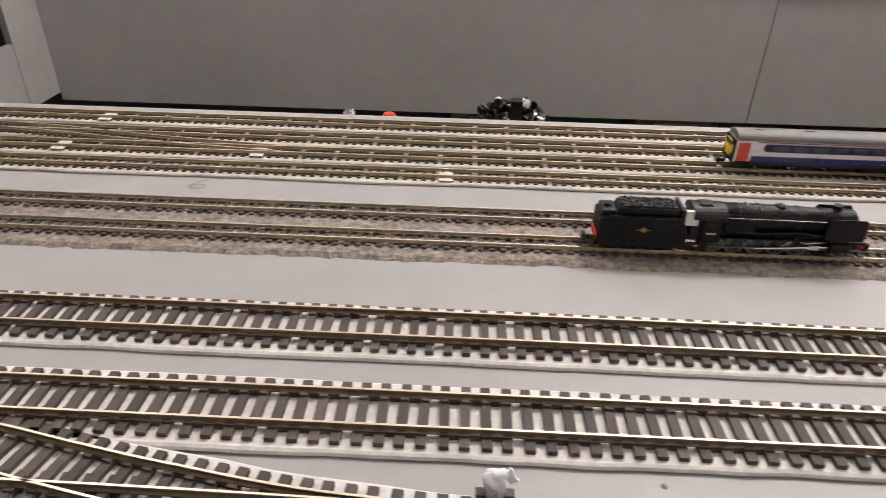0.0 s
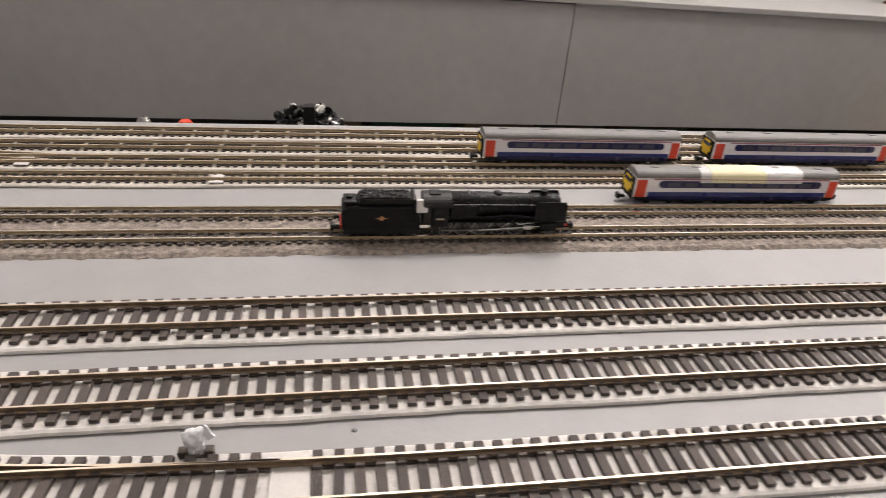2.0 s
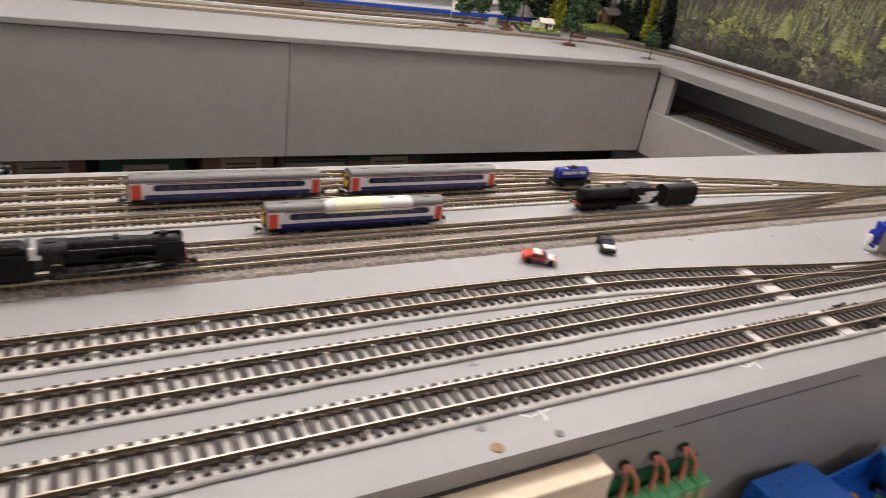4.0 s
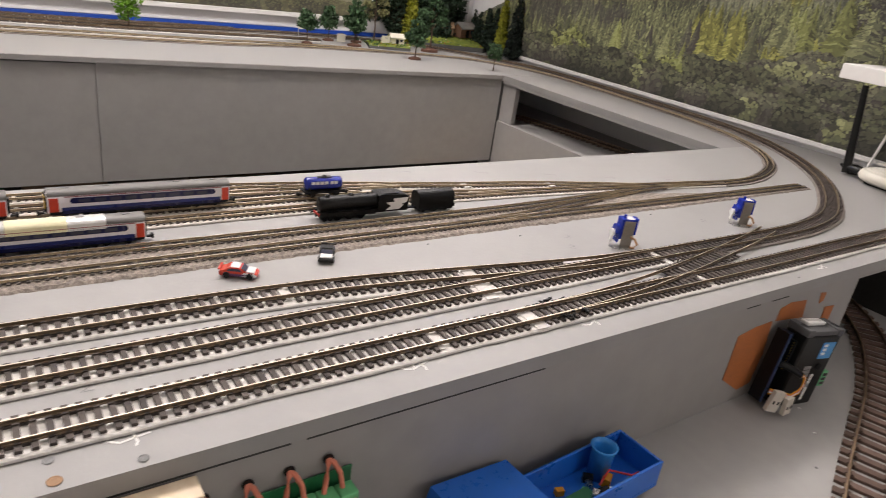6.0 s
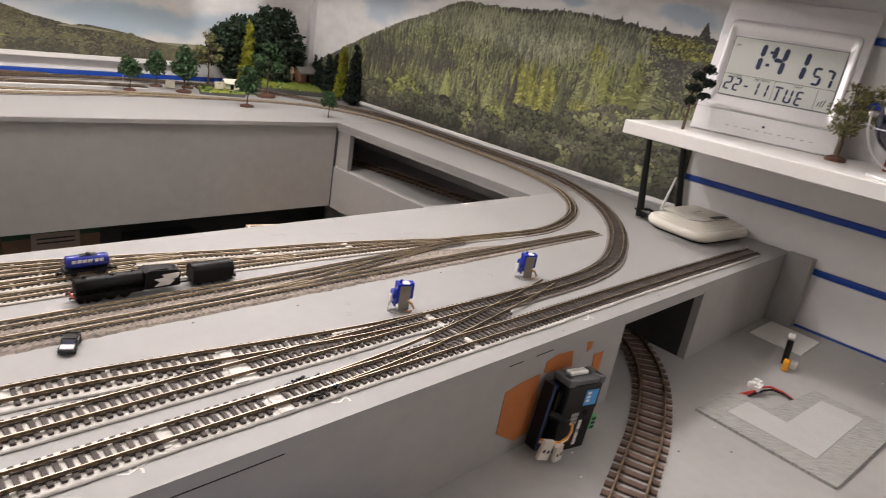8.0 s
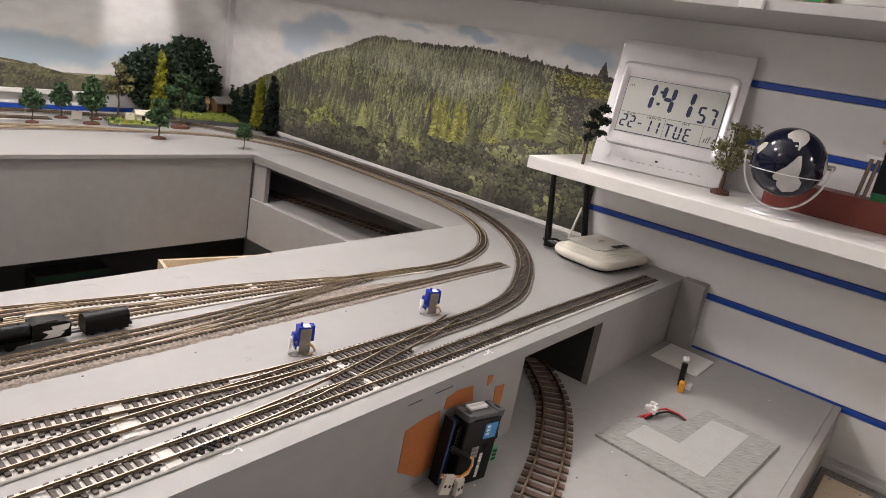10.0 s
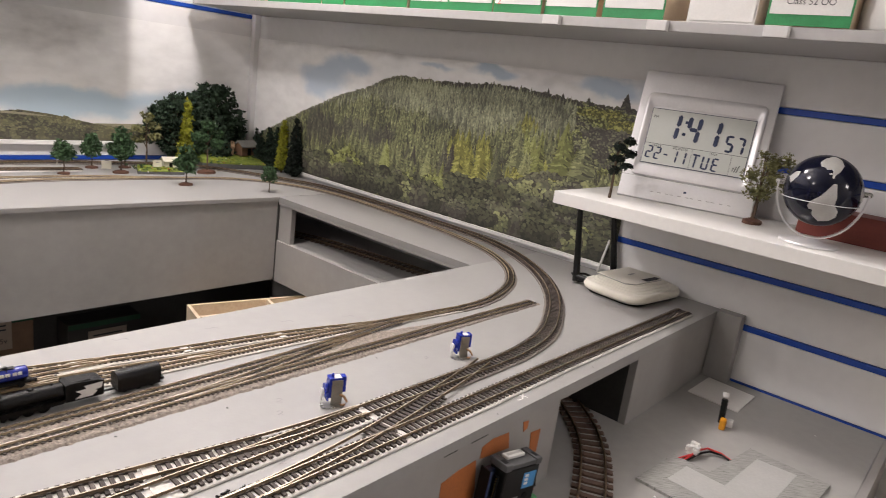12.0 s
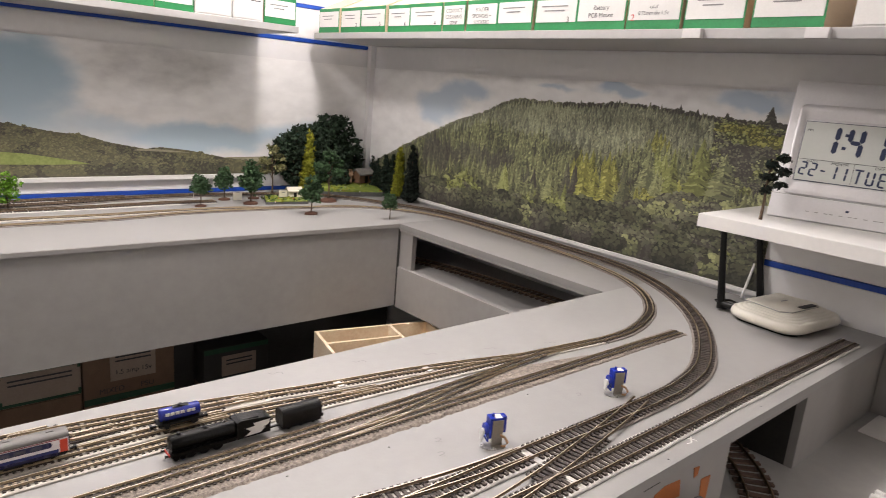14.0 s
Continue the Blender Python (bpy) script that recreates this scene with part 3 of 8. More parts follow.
# ---- printed backdrops and shelves on the walls ----
class Nodes:
    """Shorthand for a print's node tree."""

    def __init__(self, name, rough):
        self.m = bpy.data.materials.new(name)
        self.m.use_nodes = True
        self.nt = self.m.node_tree
        self.b = self.nt.nodes["Principled BSDF"]
        self.b.inputs["Roughness"].default_value = rough
        tc = self.nt.nodes.new("ShaderNodeTexCoord")
        self.sep = self.split(tc.outputs["Object"])
        self.at = tc.outputs["Object"]

    def put(self, socket, value):
        if isinstance(value, (int, float, tuple)):
            socket.default_value = value
        else:
            self.nt.links.new(value, socket)

    def f(self, op, a, b=0.0, c=0.0):
        n = self.nt.nodes.new("ShaderNodeMath")
        n.operation = op
        for s, v in zip(n.inputs, (a, b, c)):
            self.put(s, v)
        return n.outputs[0]

    def split(self, v):
        n = self.nt.nodes.new("ShaderNodeSeparateXYZ")
        self.put(n.inputs[0], v)
        return n.outputs

    def join(self, x, y, z=0.0):
        n = self.nt.nodes.new("ShaderNodeCombineXYZ")
        for s, v in zip(n.inputs, (x, y, z)):
            self.put(s, v)
        return n.outputs[0]

    def noise(self, v, scale, detail=3.0):
        n = self.nt.nodes.new("ShaderNodeTexNoise")
        self.put(n.inputs["Vector"], v)
        n.inputs["Scale"].default_value, n.inputs["Detail"].default_value = scale, detail
        return n.outputs

    def step(self, x, lo, hi, a=0.0, b=1.0):
        n = self.nt.nodes.new("ShaderNodeMapRange")
        n.interpolation_type = "SMOOTHSTEP"
        for s, v in zip(n.inputs, (x, lo, hi, a, b)):
            self.put(s, v)
        return n.outputs[0]

    def ramp(self, x, *stops):
        n = self.nt.nodes.new("ShaderNodeValToRGB")
        e = n.color_ramp.elements
        while len(e) < len(stops):
            e.new(0.5)
        for k, (p, col) in zip(e, stops):
            k.position, k.color = p, (*col, 1)
        self.put(n.inputs[0], x)
        return n.outputs[0]

    def mix(self, fac, a, b):
        n = self.nt.nodes.new("ShaderNodeMixRGB")
        for s, v in zip(n.inputs, (fac, a, b)):
            self.put(s, v)
        return n.outputs[0]

    def blob(self, u, v, cu, cv, ru, rv):
        """A soft round region."""
        a = self.f("POWER", self.f("ABSOLUTE", self.f("DIVIDE", self.f("SUBTRACT", u, cu), ru)), 2.0)
        b = self.f("POWER", self.f("ABSOLUTE", self.f("DIVIDE", self.f("SUBTRACT", v, cv), rv)), 2.0)
        return self.f("EXPONENT", self.f("MULTIPLY", self.f("ADD", a, b), -1.0))

    def done(self, colour):
        self.put(self.b.inputs["Base Color"], colour)
        return self.m


def sky_print(name, axis, blues, greys, rough, shade):
    """A cloudy sky: pale cloud with soft blue and grey regions, their edges torn by noise."""
    k = Nodes(name, rough)
    u, v = k.sep[axis], k.sep[2]
    n = k.noise(k.join(u, k.f("MULTIPLY", v, 1.6)), 7.0, 6.0)
    tear = k.split(n[1])
    uu = k.f("MULTIPLY_ADD", k.f("SUBTRACT", tear[0], 0.5), 0.16, u)
    vv = k.f("MULTIPLY_ADD", k.f("SUBTRACT", tear[1], 0.5), 0.10, v)
    puff = k.noise(k.join(u, k.f("MULTIPLY", v, 1.8)), 16.0, 5.0)[0]

    def region(spots):
        total = None
        for cu, cv, ru, rv, amount in spots:
            one = k.f("MULTIPLY", k.blob(uu, vv, cu, cv, ru, rv), amount)
            total = one if total is None else k.f("ADD", total, one)
        return k.step(total, 0.22, 0.75)

    white = k.ramp(puff, (0.30, (0.82, 0.81, 0.805)), (0.62, (0.92, 0.91, 0.905)))
    col = k.mix(region(greys), white, k.ramp(puff, (0.30, (0.54, 0.525, 0.52)), (0.65, (0.74, 0.725, 0.715))))
    col = k.mix(region(blues), col, k.ramp(v, shade[0], shade[1]))
    return k.done(col)


SKY = sky_print("printed_sky", 1, ((1.36, 0.31, 0.10, 0.05, 1.0), (1.20, 0.36, 0.10, 0.04, 0.8), (0.70, 0.392, 0.07, 0.02, 1.0), (0.40, 0.392, 0.10, 0.025, 1.0), (0.90, 0.385, 0.08, 0.012, 0.6)), ((1.00, 0.42, 0.55, 0.035, 0.55), (0.55, 0.385, 0.10, 0.03, 0.5)), 0.45, ((0.25, (0.62, 0.70, 0.79)), (0.42, (0.44, 0.53, 0.63))))
SKY_N = sky_print("printed_cloudy_sky", 0, ((0.66, 0.30, 0.14, 0.14, 1.0), (1.12, 0.165, 0.26, 0.045, 1.0), (1.48, 0.20, 0.16, 0.05, 0.45), (0.88, 0.215, 0.10, 0.03, 0.35)), ((1.02, 0.355, 0.24, 0.075, 1.0), (0.30, 0.36, 0.22, 0.06, 0.8), (-0.50, 0.34, 0.5, 0.08, 0.8), (1.60, 0.42, 0.10, 0.06, 0.35)), 0.38, ((0.10, (0.60, 0.72, 0.81)), (0.40, (0.33, 0.47, 0.58))))


def tones(name, *cols):
    return [mat("printed_%s_%s" % (name, k), c, 0.5, var=0.14, scale=22, rvar=0.03, island=0.10) for k, c in zip(("shade", "dim", "lit", "bright"), cols)]


INKS = {
    "far": tones("far_conifers", (0.125, 0.126, 0.095), (0.220, 0.226, 0.155), (0.345, 0.355, 0.225), (0.470, 0.475, 0.310)),
    "mid": tones("conifers", (0.068, 0.068, 0.048), (0.148, 0.154, 0.086), (0.270, 0.282, 0.140), (0.405, 0.415, 0.205)),
    "gold": tones("sunlit_trees", (0.105, 0.102, 0.036), (0.205, 0.202, 0.058), (0.335, 0.328, 0.088), (0.480, 0.455, 0.145)),
    "dark": tones("shaded_crowns", (0.038, 0.037, 0.030), (0.060, 0.060, 0.044), (0.096, 0.098, 0.062), (0.155, 0.160, 0.092)),
    "leaf": tones("light_trees", (0.080, 0.082, 0.036), (0.165, 0.175, 0.062), (0.270, 0.290, 0.098), (0.400, 0.420, 0.170)),
    "dusk": tones("dusky_trees", (0.066, 0.060, 0.052), (0.096, 0.090, 0.074), (0.142, 0.138, 0.098), (0.210, 0.212, 0.136)),
    "olive": tones("valley_crowns", (0.130, 0.120, 0.075), (0.160, 0.152, 0.086), (0.192, 0.184, 0.098), (0.230, 0.218, 0.122)),
    "moss": tones("shaded_valley_crowns", (0.070, 0.066, 0.050), (0.095, 0.092, 0.062), (0.130, 0.128, 0.076), (0.180, 0.178, 0.100)),
}
PR_GRASS = mat("printed_meadow", (0.22, 0.27, 0.075), 0.5, scale=18, col2=(0.36, 0.41, 0.14), rvar=0.03)
PR_HAZE = mat("printed_hazy_hill", (0.26, 0.25, 0.18), 0.5, scale=20, col2=(0.40, 0.36, 0.25), rvar=0.03)
PRINTS = [SKY, INKS["mid"][0], INKS["olive"][0], PR_GRASS, PR_HAZE]
FIRST = {}
for kind, four in INKS.items():
    FIRST[kind] = len(PRINTS)
    PRINTS += four


class Print:
    """A flat print on a wall: shapes laid over one another in thin layers. u runs along the wall, v is the height."""

    def __init__(self, axis, at, lo, hi):
        self.verts, self.faces, self.mats, self.axis, self.at, self.lo, self.hi = [], [], [], axis, at, lo, hi

    def shape(self, pts, depth, idx):
        n = len(self.verts)
        for u, v in pts:
            u = min(self.hi, max(self.lo, u))
            self.verts.append((self.at - depth, u, v) if self.axis == "x" else (u, self.at - depth, v))
        self.faces.append(tuple(range(n, n + len(pts))))
        self.mats.append(idx)

    def band(self, lo, hi, step, base, line, depth, idx, rag):
        """The land below a skyline, its edge ragged by rag(u)."""
        u = lo
        while u < hi - 1e-6:
            w = min(hi, u + step)
            a, b = max(base, lerp_line(line, u) + rag(u)), max(base, lerp_line(line, w) + rag(w))
            self.shape([(u, base), (w, base), (w, b), (u, a)], depth, idx)
            u = w

    def done(self, name):
        me = bpy.data.meshes.new(name)
        me.from_pydata(self.verts, [], self.faces)
        for m in PRINTS:
            me.materials.append(m)
        me.polygons.foreach_set("material_index", self.mats)
        me.update()
        return me


def lerp_line(line, u):
    for (a, b), (c, d) in zip(line, line[1:]):
        if min(a, c) <= u <= max(a, c):
            return b + (d - b) * (u - a) / (c - a)
    return line[0][1] if abs(u - line[0][0]) < abs(u - line[-1][0]) else line[-1][1]


def spruce(p, u, v, w, h, kind, depth, rnd, shift):
    """A conifer of the print: drooping boughs tier over tier, brighter on the sunny side, over a dim body."""
    ink = FIRST[kind]
    pick = lambda k: ink + max(0, min(3, k + shift))
    n = 4 if h < 0.030 else 6 if h < 0.055 else 15
    p.shape([(u - w * 0.46, v), (u, v - h * 0.06), (u + w * 0.46, v), (u + w * 0.22, v + h * 0.5), (u, v + h), (u - w * 0.22, v + h * 0.5)], depth - 0.0000012, pick(1))
    for k in range(n):
        f = k / n
        half = w * 0.56 * (1 - f) ** 0.85
        z, dh = v + h * f, h / n
        d = depth + 0.0000012 * k
        for side, tone in ((1, 2), (-1, 1)):
            for bough in range(2 if n < 15 else 5):
                reach = half * rnd.uniform(0.45, 1.15)
                drop = dh * rnd.uniform(-0.2, 0.5)
                start = half * rnd.uniform(-0.1, 0.1) if n < 15 else reach * rnd.uniform(0.0, 0.7)
                root = (u + side * start, z + dh * rnd.uniform(0.5, 1.4))
                p.shape([root, (u + side * reach, z - drop), (u + side * (start + reach) * 0.5, z - drop * 0.3 - dh * 0.25), (u + side * (start - half * 0.08), z + dh * 0.2)], d + 0.0000003 * bough, pick(tone + rnd.choice((-1, 0, 0, 0, 1))))


def crown(p, u, v, r, kind, depth, rnd, tufts):
    """A broadleaf crown of the print: a dark uneven disc under tufts of leaves, lighter towards the upper left."""
    ink = FIRST[kind]
    n = 11
    p.shape([(u + r * rnd.uniform(0.8, 1.12) * math.cos(2 * math.pi * k / n), v + 0.86 * r * rnd.uniform(0.8, 1.12) * math.sin(2 * math.pi * k / n)) for k in range(n)], depth, ink)
    spots = []
    for k in range(tufts):
        a, q = rnd.uniform(0, 2 * math.pi), rnd.random() ** 0.55
        x, z = q * math.cos(a), q * math.sin(a)
        spots.append((0.45 + 0.46 * z + 0.22 * x + rnd.uniform(-0.22, 0.22), x, z))
    for k, (bright, x, z) in enumerate(sorted(spots)):
        if bright < 0.12:
            continue
        tone = ink + (1 if bright < 0.50 else 2 if bright < 0.86 else 3)
        cu, cv, d = u + x * r, v + z * r * 0.86, r * rnd.uniform(0.10, 0.24)
        m = rnd.randint(5, 7)
        p.shape([(cu + d * rnd.uniform(0.6, 1.35) * math.cos(2 * math.pi * b / m), cv + d * rnd.uniform(0.5, 1.1) * math.sin(2 * math.pi * b / m)) for b in range(m)], depth + 0.000002 + 0.00000022 * k, tone)


def pull(spots, u, v):
    """How far a place lies inside any of some soft round regions."""
    return max(a * math.exp(-((u - cu) / ru) ** 2 - ((v - cv) / rv) ** 2) for cu, cv, ru, rv, a in spots)


def print_east():
    """The wooded hill: rows of spruces from the ridge down, broadleaf crowns at the upper edge and along the foot."""
    rnd = random.Random(5)
    at, lo, hi, z0, z1 = X_E - 0.012, 0.312, 1.685, 0.0120, 0.409
    p = Print("x", at, lo, hi)
    p.shape([(lo, z0), (hi, z0), (hi, z1), (lo, z1)], 0.0, 0)
    ridge = [(1.69, 0.085), (1.622, 0.117), (1.52, 0.165), (1.406, 0.214), (1.269, 0.270), (1.143, 0.309), (1.058, 0.345), (1.003, 0.356), (0.949, 0.353), (0.872, 0.354), (0.777, 0.357), (0.712, 0.364), (0.629, 0.364), (0.533, 0.358), (0.47, 0.352), (0.42, 0.350), (0.31, 0.348)]
    p.band(lo, hi, 0.004, z0, ridge, 0.0001, FIRST["mid"] + 1, lambda u: -0.005)
    u = lo + 0.004
    while u < hi:
        kind = "dusk" if u < 0.86 else "far"
        r = rnd.uniform(0.004, 0.009)
        crown(p, u, lerp_line(ridge, u) - r * rnd.uniform(0.5, 1.1), r, kind, 0.00011, rnd, 12)
        u += r * rnd.uniform(0.8, 1.7)
    for u, w, h in ((0.352, 0.034, 0.036), (0.440, 0.022, 0.016), (0.545, 0.014, 0.018), (0.505, 0.014, 0.014), (0.62, 0.010, 0.012), (0.70, 0.012, 0.012), (0.81, 0.008, 0.012)):
        spruce(p, u, lerp_line(ridge, u) - 0.006, w, h, "dusk", 0.00012, rnd, -1)
    gold = ((0.773, 0.180, 0.055, 0.050, 1.0), (0.703, 0.190, 0.040, 0.050, 1.0), (0.62, 0.155, 0.07, 0.025, 0.8), (0.577, 0.283, 0.035, 0.016, 0.9), (0.515, 0.165, 0.05, 0.03, 0.7), (0.42, 0.322, 0.06, 0.014, 0.9), (0.36, 0.305, 0.04, 0.016, 0.8))
    dusk = ((1.152, 0.177, 0.13, 0.030, 1.0), (1.33, 0.165, 0.11, 0.05, 1.0), (0.945, 0.145, 0.045, 0.022, 0.9), (0.808, 0.150, 0.030, 0.03, 0.9), (0.387, 0.276, 0.06, 0.03, 0.8), (0.653, 0.175, 0.02, 0.03, 0.8), (1.02, 0.19, 0.05, 0.02, 0.7))
    light = ((1.205, 0.098, 0.06, 0.018, 1.0), (1.265, 0.076, 0.05, 0.02, 0.9), (1.139, 0.078, 0.05, 0.02, 0.8), (0.936, 0.085, 0.05, 0.015, 0.7), (0.837, 0.096, 0.05, 0.022, 0.9), (0.47, 0.240, 0.06, 0.05, 0.8), (0.56, 0.22, 0.06, 0.05, 0.8), (0.40, 0.07, 0.07, 0.03, 0.55))
    foot = [(1.69, 0.03), (1.36, 0.075), (1.25, 0.105), (1.20, 0.118), (1.10, 0.090), (1.00, 0.085), (0.90, 0.085), (0.84, 0.112), (0.78, 0.112), (0.66, 0.125), (0.60, 0.150), (0.51, 0.175), (0.45, 0.165), (0.31, 0.170)]

    row, v = 0, 0.360
    while v > 0.02:
        near = max(0.0, min(1.0, 1 - (v - 0.12) / 0.24))
        h = 0.021 + 0.030 * near ** 1.3
        u = lo + rnd.uniform(0, 0.010)
        col = 0
        while u < hi:
            w = h * rnd.uniform(0.50, 0.70)
            top = lerp_line(ridge, u) + rnd.uniform(-0.006, 0.002)
            if v + h * 0.7 <= top and v > lerp_line(foot, u) - 0.05:
                d = 0.00014 + row * 0.00006 + (col % 4) * 0.0000122
                fleck = 0.22 * noise.noise((u * 12, v * 14, 2.0)) + rnd.uniform(-0.12, 0.12)
                tone = 0.8 * noise.noise((u * 8, v * 11, 5.0)) + 0.30 * rnd.uniform(-1, 1)
                shift = -1 if tone < -0.22 else 1 if tone > 0.42 else 0
                far = v + 0.05 * noise.noise((u * 6, v * 9, 8.0)) > 0.235
                kind = "gold" if pull(gold, u, v + h * 0.4) + fleck > 0.50 else "dusk" if pull(dusk, u, v + h * 0.4) + fleck > 0.48 else "leaf" if pull(light, u, v + h * 0.4) + fleck > 0.5 else "far" if far else "mid"
                if u < 0.46 - 0.5 * max(0.0, 0.26 - v) and v > 0.19:
                    r = rnd.uniform(0.010, 0.017)
                    crown(p, u, min(v + h * 0.4, top - r), r, kind if kind in ("gold", "dusk") else rnd.choice(("leaf", "dusk", "mid")), d, rnd, 26)
                else:
                    big = h * rnd.uniform(0.8, 1.25)
                    spruce(p, u, min(v, top - big) + rnd.uniform(-0.2, 0.2) * h, w * 1.1, big, kind, d, rnd, shift)
            u += w * rnd.uniform(0.55, 0.90)
            col += 1
        v -= h * 0.38
        row += 1
    # single trees that stand out
    for u, v, w, h, kind, shift in ((0.600, 0.185, 0.045, 0.090, "mid", 0), (0.540, 0.180, 0.042, 0.095, "leaf", 0), (0.478, 0.190, 0.066, 0.115, "leaf", 0), (0.425, 0.190, 0.070, 0.090, "mid", 0), (0.653, 0.130, 0.050, 0.085, "dark", 1), (0.575, 0.140, 0.050, 0.085, "mid", 1), (0.800, 0.110, 0.045, 0.100, "dusk", -1), (0.773, 0.125, 0.052, 0.115, "gold", 0), (0.738, 0.125, 0.045, 0.080, "gold", 0), (0.705, 0.130, 0.052, 0.120, "gold", 0), (0.880, 0.105, 0.040, 0.070, "mid", 1), (1.037, 0.095, 0.050, 0.085, "leaf", 1)):
        spruce(p, u, v, w, h, kind, 0.0002 + row * 0.00007, rnd, shift)
        row += 1
    # broadleaf crowns along the foot
    v = 0.215
    while v > 0.005:
        r = 0.017 + 0.012 * (0.215 - v) / 0.21
        u = lo + rnd.uniform(0, r)
        col = 0
        while u < hi:
            if v < lerp_line(foot, u) + 0.012 * noise.noise((u * 14, v * 8, 1.0)) and v + r < lerp_line(ridge, u):
                fleck = 0.30 * noise.noise((u * 11, v * 14, 6.0)) + rnd.uniform(-0.10, 0.10)
                kind = "gold" if pull(gold, u, v) + fleck > 0.55 else "leaf" if pull(light, u, v) + fleck > 0.52 else "mid" if fleck > 0.20 or (v > 0.115 and fleck > 0.04) else "dusk" if fleck > 0.05 or v > 0.115 else "dark"
                crown(p, u, max(v, z0 + r * 1.1), r * rnd.uniform(0.7, 1.3), kind, 0.0002 + row * 0.00007 + (col % 4) * 0.000017, rnd, 60)
            u += r * rnd.uniform(0.8, 1.3)
            col += 1
        v -= r * 0.60
        row += 1
    return p.done("printed_forest")


def print_north():
    at, lo, hi, z0, z1 = Y_N - 0.012, -1.5, 1.6845, 0.0605, 0.409
    p = Print("y", at, lo, hi)
    p.shape([(lo, z0), (hi, z0), (hi, z1), (lo, z1)], 0.0, 0)
    far = [(1.6845, 0.087), (1.45, 0.105), (1.33, 0.112), (1.20, 0.110), (1.05, 0.090), (0.9, 0.075)]
    hill = [(1.40, 0.066), (1.291, 0.097), (1.196, 0.108), (1.086, 0.130), (1.004, 0.139), (0.964, 0.134), (0.872, 0.151), (0.811, 0.169), (0.752, 0.175), (0.63, 0.197), (0.4, 0.205), (0.1, 0.19), (-0.4, 0.21), (-1.5, 0.18)]
    p.band(0.9, 1.6845, 0.012, z0, far, 0.0003, 4, lambda u: 0.0)
    p.band(-1.5, 1.34, 0.004, z0, hill, 0.0006, 2, lambda u: 0.0016 * noise.noise((u * 120, 0, 0)) + 0.001 * noise.noise((u * 300, 5, 0)))
    rnd = random.Random(14)
    v, row = 0.215, 0
    while v > z0 + 0.004:
        r = 0.010 + 0.008 * (0.215 - v) / 0.15
        u, col = 0.28 + rnd.uniform(0, r), 0
        while u < 1.335:
            meadow = 0.3 < u < 0.80 and 0.098 < v < 0.104 + (0.80 - u) * 0.12
            if v + r * 0.7 < lerp_line(hill, u) and not meadow:
                k = noise.noise((u * 7, v * 22, 3.0)) + 0.30 * rnd.uniform(-1, 1)
                crown(p, u, max(v, z0 + r), r * rnd.uniform(0.7, 1.3), "olive" if k > -0.08 else "moss", 0.0011 + row * 0.00004 + (col % 4) * 0.000003, rnd, 22)
            u += r * rnd.uniform(0.9, 1.5)
            col += 1
        v -= r * 0.7
        row += 1
    p.shape([(0.30, 0.098), (0.60, 0.095), (0.74, 0.093), (0.825, 0.0935), (0.80, 0.100), (0.745, 0.110), (0.68, 0.121), (0.60, 0.128), (0.45, 0.134), (0.30, 0.134)], 0.0022, 3)
    p.shape([(0.93, 0.1300), (1.00, 0.1270), (1.09, 0.1235), (1.02, 0.1320), (0.95, 0.1350)], 0.0022, 4)
    me = p.done("printed_valley")
    me.materials[0] = SKY_N
    return me


bd = new("backdrop_east", print_east())
tagged(bd, "glossy printed backdrop of a wooded hill under cloudy sky", "backdrop", kind="structure")
bd = new("backdrop_north", print_north())
tagged(bd, "glossy printed backdrop of green valley hills under cloudy sky", "backdrop", kind="structure")
structure("backdrop_trim", box(X_E - 0.019, X_E - 0.0135, 0.312, 1.50, 0.0085, 0.0180, 0.001), SHELF_WHITE, "white edging strip along the foot of the printed backdrop", "trim")
structure("backdrop_trim", box(-1.5, 1.30, Y_N - 0.022, Y_N - 0.0130, 0.0485, 0.0603, 0.001), SHELF_WHITE, "white edging strip along the foot of the printed backdrop", "trim")

CARD_G = mat("green_printed_card", (0.015, 0.21, 0.062), 0.5, var=0.15, scale=40)
CARD_BG = mat("beige_box_card", (0.55, 0.43, 0.30), 0.7, var=0.06, scale=30)
CARD_W = mat("white_printed_card", (0.66, 0.65, 0.63), 0.5, var=0.04, scale=40)
CARD_BR = mat("brown_cardboard", (0.17, 0.105, 0.066), 0.8, var=0.15, scale=40, bump=0.2)
INK = mat("black_label_ink", (0.03, 0.03, 0.035), 0.6)
INK_R = mat("red_label_ink", (0.55, 0.05, 0.05), 0.6)
CLIP = mat("clear_plastic_clip", (0.62, 0.61, 0.60), 0.2, var=0.03)


